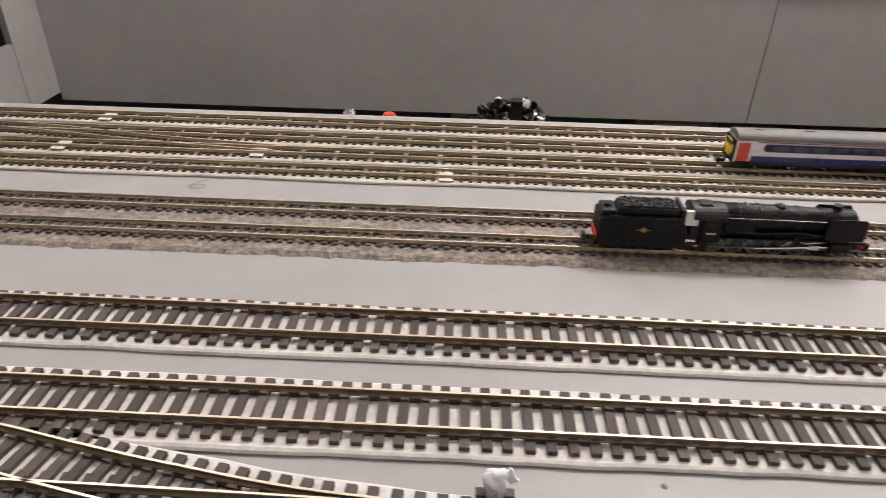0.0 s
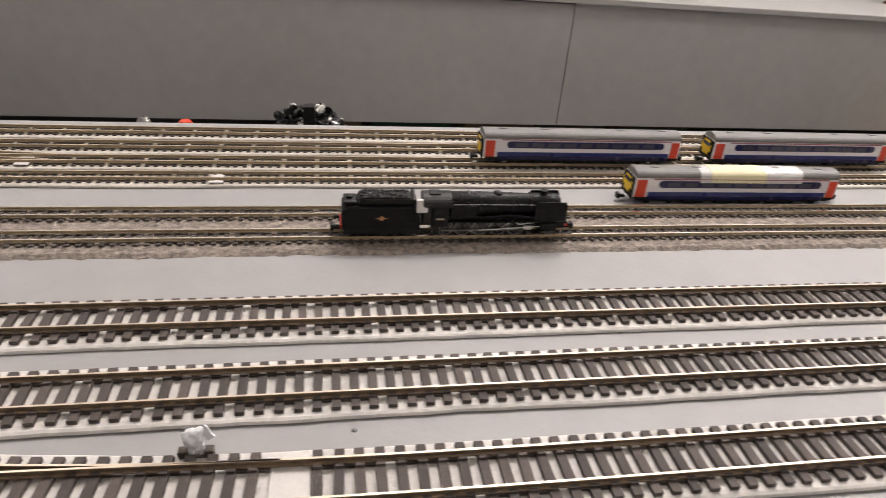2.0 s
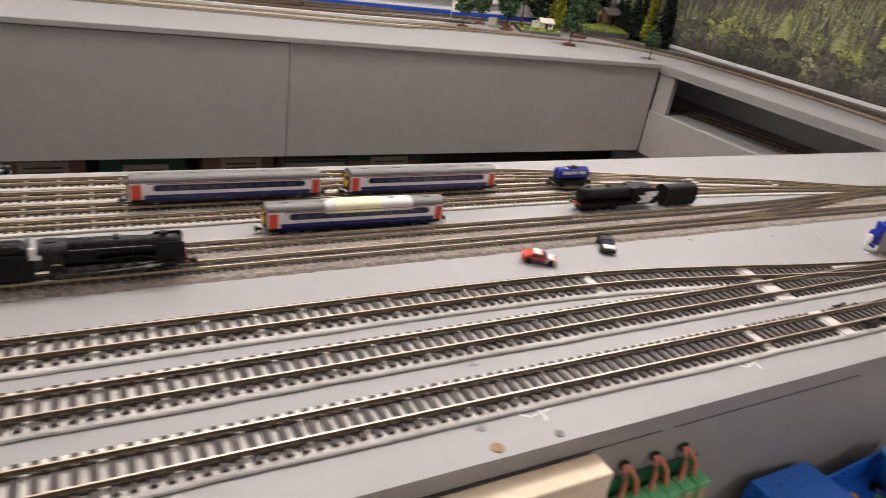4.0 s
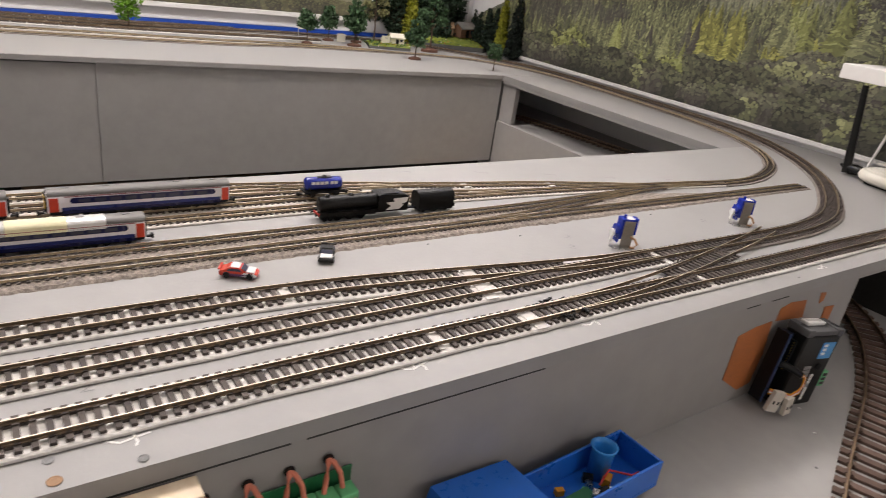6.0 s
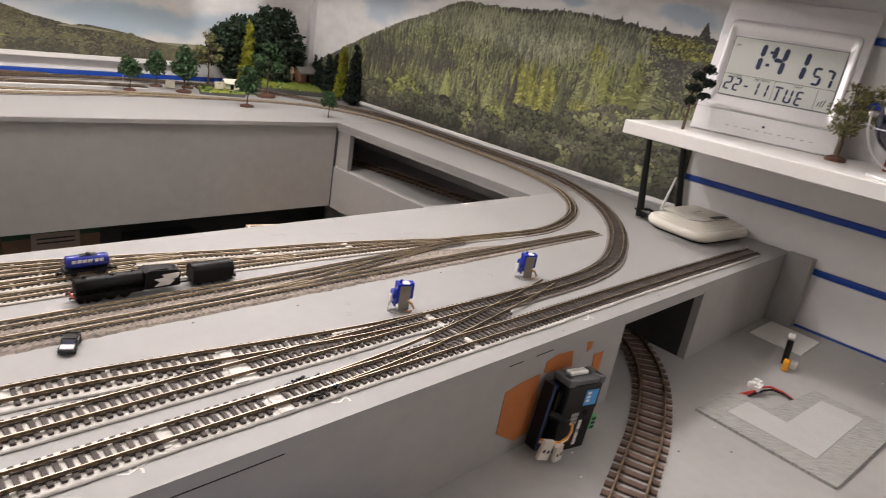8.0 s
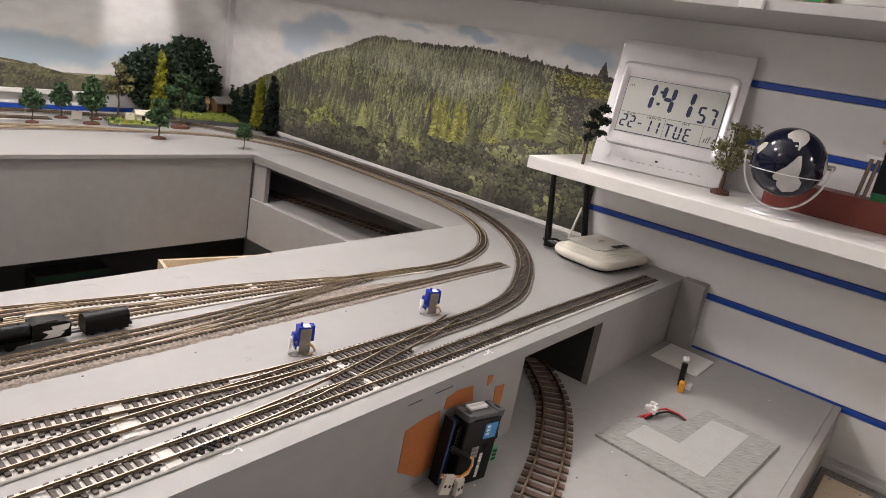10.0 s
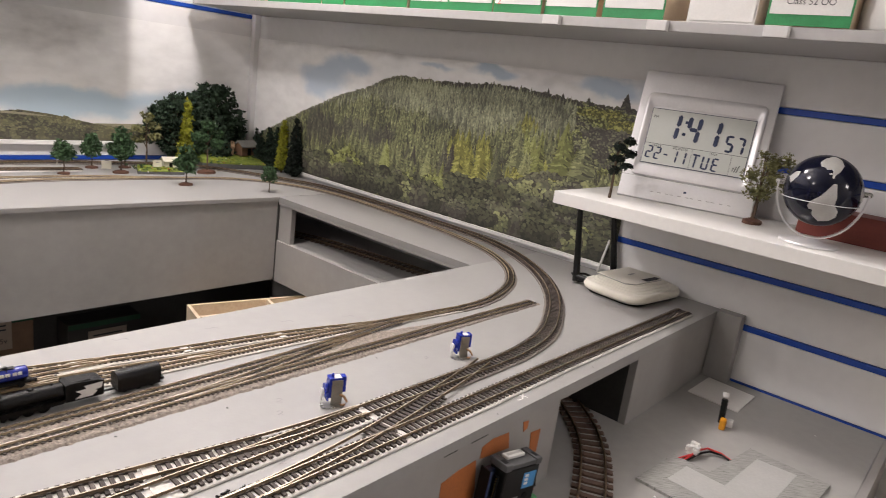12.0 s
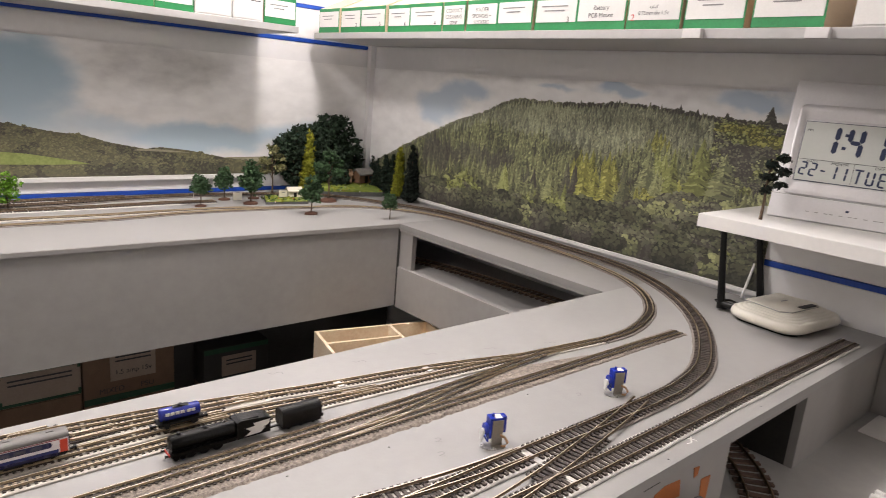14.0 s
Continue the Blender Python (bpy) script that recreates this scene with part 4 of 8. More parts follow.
def wall_shelf(label, x0, x1, y0, y1, z0, z1):
    t = thing("wall_shelf", ((x0 + x1) / 2, (y0 + y1) / 2, z0), label, "shelf")
    part("board", box(x0 - (x0 + x1) / 2, x1 - (x0 + x1) / 2, y0 - (y0 + y1) / 2, y1 - (y0 + y1) / 2, 0, z1 - z0, 0.0015), SHELF_GREY if z0 > 0.4 else SHELF_WHITE, t)
    if x1 - x0 < 0.3:
        part("front_edging", box(x0 - (x0 + x1) / 2 - 0.0012, x0 - (x0 + x1) / 2 - 0.0002, y0 - (y0 + y1) / 2 + 0.001, y1 - (y0 + y1) / 2 - 0.001, 0.001, z1 - z0 - 0.001), SHELF_GREY if z0 > 0.4 else SHELF_WHITE, t)
    else:
        part("front_edging", box(x0 - (x0 + x1) / 2 + 0.001, x1 - (x0 + x1) / 2 - 0.001, y0 - (y0 + y1) / 2 - 0.0012, y0 - (y0 + y1) / 2 - 0.0002, 0.001, z1 - z0 - 0.001), SHELF_GREY if z0 > 0.4 else SHELF_WHITE, t)
    return t


def lettering(name, words, size, m, material, parent, align="CENTER"):
    c = bpy.data.curves.new(name, "FONT")
    c.body, c.size, c.align_x, c.align_y, c.extrude = words, size, align, "CENTER", 0.0
    c.materials.append(material)
    o = new(name, c)
    o.parent = parent
    o.matrix_basis = m
    return o


def storage_box(at, rz, w, words, rnd, style=0, figure="", ink=INK):
    """A long card storage box seen from its end: white label face with green bands. Its face looks along local -y."""
    h, d = 0.118, 0.22
    t = thing("storage_box", at, "white and green labelled card storage box on the wall shelf", "storage box", "storage boxes", rz)
    front = 0.068 if style == 0 else h
    part("carton", prism([(0, 0), (d, 0), (d, h), (0.110, h), (0, front)], -w / 2, w / 2, "x"), CARD_BG if style == 0 else CARD_W, t)
    if style == 0:
        part("green_front", box(-w / 2, w / 2, -0.0010, -0.0001, 0.0005, front, 0.0002), CARD_G, t, "green printed front")
    lo = 0.016 if style == 0 else 0.004
    part("label_panel", box(-w / 2 + 0.003, w / 2 - 0.003, -0.0017, -0.0011, lo, front - 0.009), CARD_W, t, "white label panel")
    face = lambda x, z: pose(x, -0.0020, z, 90, 0, 0)
    if words:
        lines = words.split("|")
        big = min(0.0120, 1.45 * (w - 0.012) / max(5, max(len(line) for line in lines)))
        for i, line in enumerate(lines):
            lettering("label_text", line, big, face(0, 0.033 + 1.15 * big * ((len(lines) - 1) / 2 - i)), INK, t)
    elif style == 0:
        z = 0.048
        for k, share in enumerate((rnd.uniform(0.6, 0.8), rnd.uniform(0.35, 0.6))):
            ww = (w - 0.018) * share
            part("label_line", box(-ww / 2 - 0.004, ww / 2 - 0.004, -0.0022, -0.0018, z - 0.0022, z), PENCIL, t, "line of small grey print")
            z -= 0.0085
    else:
        for x0, z, ww in ((-0.010, 0.070, 0.012), (-0.030, 0.052, 0.030), (0.006, 0.050, 0.028)):
            part("label_line", box(x0, x0 + ww, -0.0022, -0.0018, z - 0.0022, z), INK, t, "line of thin pen writing")
    if figure:
        lettering("pen_figure", figure, 0.016, face(w * (0.30 if ink is INK else -0.38), 0.020), ink, t, "CENTER")
    return t


rnd_b = random.Random(3)
wall_shelf("grey shelf carrying a row of storage boxes above the backdrop", 1.455, X_E - 0.009, -1.2, 1.66, 0.478, 0.495)
wall_shelf("grey shelf carrying storage boxes above the valley backdrop", -1.4, 1.292, 1.462, Y_N - 0.009, 0.474, 0.491)
edges = [1.640, 1.526, 1.417, 1.296, 1.197, 1.070, 0.985, 0.881, 0.772, 0.660, 0.544, 0.432, 0.319]
texts = ["", "", "", "", "", "CONTACT|CLEANING|STRIP", "SOLDER|SPONGES +|SUCKERS", "", "", "Battery|PCB Mount", "axial|0.75mm dia 1.5v", ""]
figures = {1: "2", 2: "5", 3: "6", 4: "4", 8: "3", 10: "2"}
for k, ((a, b), w) in enumerate(zip(zip(edges, edges[1:]), texts)):
    storage_box((1.462 + rnd_b.uniform(-0.006, 0.004), (a + b) / 2, 0.4952), -90 + rnd_b.uniform(-1.5, 1.5), a - b - 0.004, w, rnd_b, figure=figures.get(k, ""), ink=INK_R if k == 10 else INK)
storage_box((1.458, 0.252, 0.4952), -90, 0.110, "", rnd_b)
storage_box((1.466, 0.110, 0.4952), -91.5, 0.105, "", rnd_b, style=1)
storage_box((1.455, -0.015, 0.4952), -90, 0.110, "Class 52 OO", rnd_b)
storage_box((1.462, -0.250, 0.4952), -90, 0.110, "", rnd_b)
t = thing("round_tin", (1.52, -0.125, 0.4952), "round white plastic tub standing on the wall shelf", "tub")
part("tub", lathe([(0.056, 0), (0.060, 0.004), (0.060, 0.07), (0.056, 0.074)], 28), WHITE, t, smooth=True)
x = 1.288
while x > -0.4:
    w = rnd_b.choice((0.072, 0.085, 0.095))
    storage_box((x - w / 2, 1.468 + rnd_b.uniform(-0.004, 0.004), 0.4912), rnd_b.uniform(-1.5, 1.5), w - 0.003, "", rnd_b, style=0 if rnd_b.random() < 0.75 else 1)
    x -= w
for k, y in enumerate((0.40, 0.20, 0.02)):
    c = tagged(obj("price_clip", box(1.444, 1.4548, y - 0.017, y + 0.017, 0.478, 0.494, 0.001), CLIP), "clear plastic label clip on the front edge of a shelf", "label clip", "shelf label clips")


# ---- trains ----
LOCO = mat("satin_black_loco_paint", (0.003, 0.003, 0.0033), 0.34, var=0.5, scale=90, bump=0.55, bscale=700, spec=0.22, rvar=0.14)
LOCO_TOP = mat("dusty_black_loco_top", (0.010, 0.0095, 0.0095), 0.42, var=0.6, scale=60, bump=0.4, bscale=600, spec=0.28)
COAL = mat("glossy_coal", (0.014, 0.014, 0.015), 0.28, var=0.5, scale=200, bump=1.0, bscale=900)
STEEL = mat("bright_steel", (0.55, 0.54, 0.52), 0.28, metal=1.0, var=0.15, scale=80)
ROD = mat("oily_steel_rod", (0.20, 0.195, 0.19), 0.35, metal=0.9, var=0.2, scale=120)
BUFFER_RED = mat("signal_red_paint", (0.50, 0.030, 0.020), 0.45, var=0.1, scale=60)
CREST = mat("worn_crest_transfer", (0.42, 0.20, 0.07), 0.5, var=0.4, scale=600)
LETTER = mat("cream_lettering", (0.50, 0.42, 0.28), 0.5)


def wheel(name, r, w, at, material, parent, rim=None, spokes=0):
    """A model wheel with its flange and a bright tyre; axle along y."""
    o = part(name, lathe([(r * 0.2, -w / 2), (r * 0.86, -w / 2), (r * 0.86, w * 0.2), (r * 0.2, w * 0.35), (r * 0.12, w / 2)], 20, axis="y", at=at), material, parent)
    part("tyre", lathe([(r * 0.86, -w / 2), (r, -w / 2), (r, w * 0.40), (r * 0.95, w / 2), (r * 0.86, w / 2)], 24, axis="y", at=at), rim or ROD, o, smooth=False)
    return o


def coupling(x, s, parent):
    bm = box(min(x, x + s * 0.0045), max(x, x + s * 0.0045), -0.0012, 0.0012, 0.0022, 0.0040, 0.0003)
    box(min(x + s * 0.0040, x + s * 0.0062), max(x + s * 0.0040, x + s * 0.0062), -0.0022, 0.0022, 0.0018, 0.0052, bm=bm)
    part("coupling", bm, BLACK, parent, "black hook coupling")


def buffers(x, s, z, parent):
    part("buffer_beam", box(min(x, x + s * 0.0012), max(x, x + s * 0.0012), -0.0070, 0.0070, z - 0.0011, z + 0.0011, 0.0002), BUFFER_RED, parent, "red buffer beam")
    for y in (-0.0058, 0.0058):
        b = part("buffer", lathe([(0.0009, 0), (0.0009, s * 0.0022), (0.0016, s * 0.0023), (0.0016, s * 0.0029)], 12, axis="x", at=(x + s * 0.0012, y, z)), BLACK, parent)


def steam_loco(at, rz):
    """Ten-coupled tender engine, nose towards local +x; z = 0 is the rail top."""
    t = thing("steam_locomotive", at, "weathered black model steam locomotive with tender on ballasted track", "model locomotive", rz=rz)
    # tender, x from -0.070 to -0.0245
    side = [(-0.0700, 0.0055), (-0.0250, 0.0055), (-0.0250, 0.0120), (-0.0262, 0.0155), (-0.0300, 0.0200), (-0.0640, 0.0200), (-0.0700, 0.0180)]
    bm = prism(side, -0.0090, 0.0090, "y")
    bmesh.ops.bevel(bm, geom=bm.edges[:], offset=0.0005, segments=2, affect="EDGES")
    tender = part("tender", bm, LOCO, t)
    bm = prism([(-0.0610, 0.0198), (-0.0300, 0.0198), (-0.0300, 0.0238), (-0.0330, 0.0246), (-0.0590, 0.0246), (-0.0610, 0.0228)], -0.0062, 0.0062, "y")
    bmesh.ops.bevel(bm, geom=bm.edges[:], offset=0.0008, segments=2, affect="EDGES")
    part("coal_bunker", bm, LOCO_TOP, tender)
    rnd = random.Random(4)
    bm = bmesh.new()
    for i in range(150):
        c = Vector((rnd.uniform(-0.0590, -0.0325), rnd.uniform(-0.0052, 0.0052), rnd.uniform(0.0242, 0.0252)))
        r = bmesh.ops.create_icosphere(bm, subdivisions=1, radius=rnd.uniform(0.0005, 0.0010))
        for v in r["verts"]:
            v.co = c + v.co * rnd.uniform(0.75, 1.2)
    part("coal", bm, COAL, tender, "heaped shiny coal")
    part("water_tank_top", box(-0.0690, -0.0615, -0.0060, 0.0060, 0.0195, 0.0222, 0.0008), LOCO_TOP, tender)
    part("filler_cap", lathe([(0.0020, 0), (0.0020, 0.0012), (0.0012, 0.0017)], 12, at=(-0.0655, 0, 0.0220)), LOCO, tender)
    part("bulkhead", box(-0.0296, -0.0275, -0.0078, 0.0078, 0.0190, 0.0243, 0.0004), LOCO_TOP, tender)
    part("tender_frame", box(-0.0690, -0.0260, -0.0078, 0.0078, 0.0022, 0.0058), BLACK, tender)
    for x in (-0.0625, -0.0475, -0.0325):
        for y in (-0.0052, 0.0052):
            wheel("tender_wheel", 0.0031, 0.0018, (x, y, 0.0031), BLACK, tender, BLACK)
    bm = box(-0.0510, -0.0440, -0.00925, -0.00902, 0.0128, 0.0132)
    lathe([(0.0014, -0.0002), (0.0014, 0.0002)], 14, bm=bm, axis="y", at=(-0.0475, -0.00912, 0.0131))
    part("crest", bm, CREST, tender, "faded gold and red crest")
    buffers(-0.0700, -1, 0.0068, t)
    coupling(-0.0705, -1, t)
    # cab
    cab = part("cab", box(-0.0180, -0.0085, -0.0088, 0.0088, 0.0070, 0.0208, 0.0004), LOCO, t)
    for s in (-1, 1):
        part("cab_window", box(-0.0160, -0.0112, s * 0.0089 - 0.00015, s * 0.0089 + 0.00015, 0.0150, 0.0188), BLACK, cab)
    roof = [(0.0092 * math.cos(a), 0.0196 + 0.0058 * math.sin(a)) for a in [math.pi * k / 12 for k in range(13)]]
    bm = prism(roof, -0.0232, -0.0065, "x")
    part("cab_roof", bm, LOCO_TOP, cab, "dusty grey cab roof", smooth=False)
    part("roof_hatch", box(-0.0195, -0.0130, -0.0030, 0.0030, 0.0250, 0.0259, 0.0002), LOCO_TOP, cab)
    part("fall_plate", box(-0.0255, -0.0180, -0.0070, 0.0070, 0.0075, 0.0092), BLACK, cab)
    part("cab_plate", box(-0.0158, -0.0110, -0.00905, -0.00892, 0.0118, 0.0128), LETTER, cab, "row of small cream figures")
    part("cab_sheet", prism([(-0.0274, 0.0168), (-0.0212, 0.0168), (-0.0212, 0.0198), (-0.0240, 0.0202), (-0.0240, 0.0246), (-0.0274, 0.0246)], -0.0094, -0.0072, "y"), CARD_W, cab, "small white card at the cab")
    part("cab_floor_box", box(-0.0232, -0.0180, -0.0070, 0.0070, 0.0092, 0.0196), BLACK, cab)
    # boiler: wide firebox, tapered barrel, smokebox
    ring = 28
    bm = lathe([(0.0062, -0.0085), (0.0072, -0.0082), (0.0072, 0.0100), (0.0066, 0.0300), (0.0062, 0.0420), (0.0063, 0.0422), (0.0063, 0.0580), (0.0058, 0.0592), (0.0030, 0.0600)], ring, axis="x", at=(0, 0, 0.0182))
    boiler = part("boiler", bm, LOCO, t, smooth=True)
    bm = bmesh.new()
    for x, r in ((0.0, 0.0073), (0.0105, 0.00735), (0.0200, 0.0071), (0.0305, 0.0068), (0.0418, 0.0066)):
        lathe([(r - 0.0004, -0.0004), (r + 0.0001, -0.0003), (r + 0.0001, 0.0003), (r - 0.0004, 0.0004)], ring, bm=bm, axis="x", at=(x, 0, 0.0182))
    part("boiler_band", bm, LOCO_TOP, boiler)
    bm = prism([(-0.0085, 0.0115), (0.0095, 0.0105), (0.0095, 0.0215), (-0.0085, 0.0225)], -0.0080, 0.0080, "y")
    bmesh.ops.bevel(bm, geom=bm.edges[:], offset=0.0016, segments=3, affect="EDGES")
    part("firebox", bm, LOCO, boiler)
    part("chimney", lathe([(0.0026, 0), (0.0021, 0.0006), (0.0020, 0.0022), (0.0024, 0.0026), (0.0016, 0.0026)], 16, at=(0.0500, 0, 0.0243)), LOCO, boiler)
    part("steam_dome", lathe([(0.0030, 0), (0.0027, 0.0009), (0.0018, 0.0016), (0.0005, 0.0019)], 16, at=(0.0215, 0, 0.0245)), LOCO, boiler)
    for k, (x, y) in enumerate(((0.0040, 0.0012), (0.0040, -0.0012), (0.0075, 0.0))):
        part("safety_valve", lathe([(0.0006, 0), (0.0006, 0.0010), (0.0003, 0.0014)], 8, at=(x, y, 0.0250)), STEEL, boiler)
    part("smokebox_door", lathe([(0.0048, 0), (0.0044, 0.0008), (0.0016, 0.0014), (0.0003, 0.0016)], 20, axis="x", at=(0.0596, 0, 0.0182)), LOCO, boiler)
    for s in (-1, 1):
        bm = prism([(0.0435, 0.0108), (0.0630, 0.0108), (0.0630, 0.0205), (0.0618, 0.0228), (0.0450, 0.0228), (0.0435, 0.0210)], s * 0.0086 - 0.00025, s * 0.0086 + 0.00025, "y")
        part("smoke_deflector", bm, LOCO, t)
        part("running_plate", box(-0.0085, 0.0640, min(s * 0.0058, s * 0.0090), max(s * 0.0058, s * 0.0090), 0.0098, 0.0104), LOCO, t)
        part("handrail", tube([(-0.006, s * 0.0079, 0.0212), (0.020, s * 0.0078, 0.0210), (0.043, s * 0.0071, 0.0205)], 0.00018, 6), STEEL, t)
        part("injector_pipe", tube([(-0.006, s * 0.0075, 0.0135), (0.012, s * 0.0080, 0.0130), (0.030, s * 0.0076, 0.0140), (0.042, s * 0.0074, 0.0125)], 0.0004, 6), LOCO_TOP, t)
        # cylinders and rods
        part("cylinder", lathe([(0.0030, 0), (0.0030, 0.0095)], 14, axis="x", at=(0.0480, s * 0.0072, 0.0064)), LOCO, t)
        part("coupling_rod", box(-0.0120, 0.0340, s * 0.0071 - 0.0002, s * 0.0071 + 0.0002, 0.0037, 0.0043), ROD, t)
        bm = tube([(0.0105, s * 0.0077, 0.0041), (0.0480, s * 0.0077, 0.0064)], 0.00042, 6)
        part("connecting_rod", bm, STEEL, t)
        part("valve_link", tube([(0.0240, s * 0.0079, 0.0062), (0.0305, s * 0.0079, 0.0104), (0.0350, s * 0.0079, 0.0080), (0.0460, s * 0.0079, 0.0096)], 0.00035, 6), STEEL, t)
        part("crosshead", box(0.0380, 0.0430, s * 0.0077 - 0.0006, s * 0.0077 + 0.0006, 0.0048, 0.0072), STEEL, t)
        for x in (-0.0100, 0.0008, 0.0116, 0.0224, 0.0332):
            wheel("driving_wheel", 0.0052, 0.0016, (x, s * 0.0054, 0.0052), BLACK, t)
        wheel("pony_wheel", 0.0032, 0.0016, (0.0550, s * 0.0054, 0.0032), BLACK, t)
        part("cab_steps", box(-0.0175, -0.0140, min(s * 0.0075, s * 0.0088), max(s * 0.0075, s * 0.0088), 0.0025, 0.0072), BLACK, t)
    part("main_frame", box(-0.0180, 0.0640, -0.0042, 0.0042, 0.0035, 0.0115), BLACK, t)
    part("front_footplate", box(0.0580, 0.0645, -0.0085, 0.0085, 0.0088, 0.0098), LOCO, t)
    buffers(0.0640, 1, 0.0072, t)
    coupling(0.0650, 1, t)
    return t


LOCO_Y = 0.3022
steam_loco((0.1135, LOCO_Y, BZ + 0.0004 + NN["thick"] + NN["rail"]), -0.2)

ROOF = mat("grey_coach_roof", (0.145, 0.138, 0.130), 0.5, var=0.12, scale=40)
C_WHITE = mat("pale_lilac_coach_paint", (0.78, 0.76, 0.78), 0.35, var=0.03)
C_NAVY = mat("navy_coach_paint", (0.014, 0.027, 0.16), 0.3, var=0.08)
C_BAND = mat("dark_blue_window_band", (0.012, 0.014, 0.065), 0.25, var=0.1)
C_GLASS = mat("dark_coach_window", (0.050, 0.054, 0.085), 0.12, var=0.1, rvar=0.03)
C_RED = mat("orange_red_door_paint", (0.62, 0.055, 0.022), 0.35, var=0.05)
C_YEL = mat("warning_yellow_paint", (0.72, 0.46, 0.010), 0.4, var=0.05)
C_PINK = mat("dull_red_coach_line", (0.24, 0.055, 0.065), 0.4)
NOTE = mat("pale_yellow_paper_tape", (0.76, 0.71, 0.46), 0.6, var=0.04)
TAPE_CLEAR = mat("glossy_clear_tape", (0.62, 0.61, 0.59), 0.16, var=0.05)
UNDER = mat("black_underframe", (0.007, 0.007, 0.008), 0.6, var=0.3, scale=80, spec=0.25)


def coach_shell(k=1.0):
    return [(-0.0086 * k, 0.0062), (-0.0092 * k, 0.0110), (-0.0092 * k, 0.0150), (-0.0084 * k, 0.0205), (0.0084 * k, 0.0205), (0.0092 * k, 0.0150), (0.0092 * k, 0.0110), (0.0086 * k, 0.0062)]


def rail_coach(at, rz, note, label):
    """Diesel railcar, 156 mm; local x from -0.078 (yellow end) to 0.078; z = 0 is the rail top."""
    t = thing("railcar", at, label, "model railcar", "diesel railcars", rz)
    part("body", prism(coach_shell(), -0.0775, 0.0775, "x"), C_WHITE, t)
    arc = [(0.0087 * math.cos(math.pi * k / 12), 0.0203 + 0.0050 * math.sin(math.pi * k / 12) ** 0.8) for k in range(13)]
    roof = part("roof", prism(arc, -0.0772, 0.0778, "x"), ROOF, t, "grey curved roof")
    for x in (-0.062, -0.030, 0.030, 0.064):
        part("roof_vent", box(x - 0.003, x + 0.003, -0.0016, 0.0016, 0.0250, 0.0258, 0.0003), ROOF, roof)
    for s in (-1, 1):
        def strip(name, x0, x1, z0, z1, m, out, parent=t):
            y0, y1 = s * (0.0089 if z0 < 0.011 else 0.0086), s * (0.0092 + out)
            return part(name, box(x0, x1, min(y0, y1), max(y0, y1), z0, z1, 0.00008), m, parent)
        strip("lower_panel", -0.0665, 0.0690, 0.0044, 0.0072, C_BAND, 0.00025)
        strip("blue_stripe", -0.0665, 0.0690, 0.0073, 0.0102, C_NAVY, 0.00025)
        strip("cantrail_line", -0.0640, 0.0700, 0.0194, 0.0200, C_PINK, 0.0001)
        y0, y1 = sorted((s * 0.0086, s * 0.0095))
        pill = [(-0.0575 - 0.0025 * math.sin(a), 0.0159 + 0.0025 * math.cos(a)) for a in [math.pi * k / 6 for k in range(7)]] + [(0.0615 + 0.0025 * math.sin(a), 0.0159 - 0.0025 * math.cos(a)) for a in [math.pi * k / 6 for k in range(7)]]
        band = part("window_band", prism(pill, y0, y1, "y"), C_BAND, t)
        for i in range(9):
            x = -0.0535 + i * 0.0125
            strip("window", x, x + 0.0095, 0.0143, 0.0174, C_GLASS, 0.00045, band)
        for x0, x1 in ((-0.0760, -0.0688), (0.0702, 0.0765)):
            strip("door", x0, x1, 0.0066, 0.0190, C_RED, 0.00035)
            strip("sill_panel", x0, x1, 0.0044, 0.0065, UNDER, 0.00020)
    end = part("cab_end", box(-0.0786, -0.0775, -0.0088, 0.0088, 0.0050, 0.0204, 0.0004), UNDER, t, "black cab end with a yellow panel")
    bm = box(-0.0791, -0.0786, -0.0070, 0.0070, 0.0082, 0.0190)
    bmesh.ops.bevel(bm, geom=[e for e in bm.edges if abs(e.verts[0].co.x - e.verts[1].co.x) > 0.0003], offset=0.0028, segments=5, affect="EDGES")
    part("yellow_panel", bm, C_YEL, end, "rounded yellow warning panel")
    part("end_window", box(-0.0793, -0.07912, -0.0052, 0.0052, 0.0150, 0.0178), C_GLASS, end)
    part("coupler_pocket", box(-0.0793, -0.0787, -0.0018, 0.0018, 0.0052, 0.0078, 0.0002), BLACK, end)
    part("dark_end", box(0.0775, 0.0783, -0.0084, 0.0084, 0.0064, 0.0202, 0.0003), UNDER, t)
    part("gangway", box(0.0783, 0.0796, -0.0028, 0.0028, 0.0064, 0.0192, 0.0003), BLACK, t)
    bm = box(-0.0740, 0.0740, -0.0084, 0.0084, 0.0034, 0.0063)
    for x in (-0.030, -0.006, 0.014, 0.034):
        box(x - 0.008, x + 0.007, -0.0084, 0.0084, 0.0012, 0.0036, 0.0003, bm=bm)
    part("underframe", bm, UNDER, t)
    for x in (-0.0560, 0.0560):
        bo = part("bogie", box(x - 0.0110, x + 0.0110, -0.0078, 0.0078, 0.0026, 0.0046, 0.0004), UNDER, t)
        for dx in (-0.0085, 0.0085):
            for y in (-0.0050, 0.0050):
                part("bogie_wheel", lathe([(0.0010, -0.0008), (0.0028, -0.0008), (0.0028, 0.0006), (0.0010, 0.0008)], 14, axis="y", at=(x + dx, y, 0.0028)), UNDER, bo)
    coupling(-0.0790, -1, t)
    coupling(0.0790, 1, t)
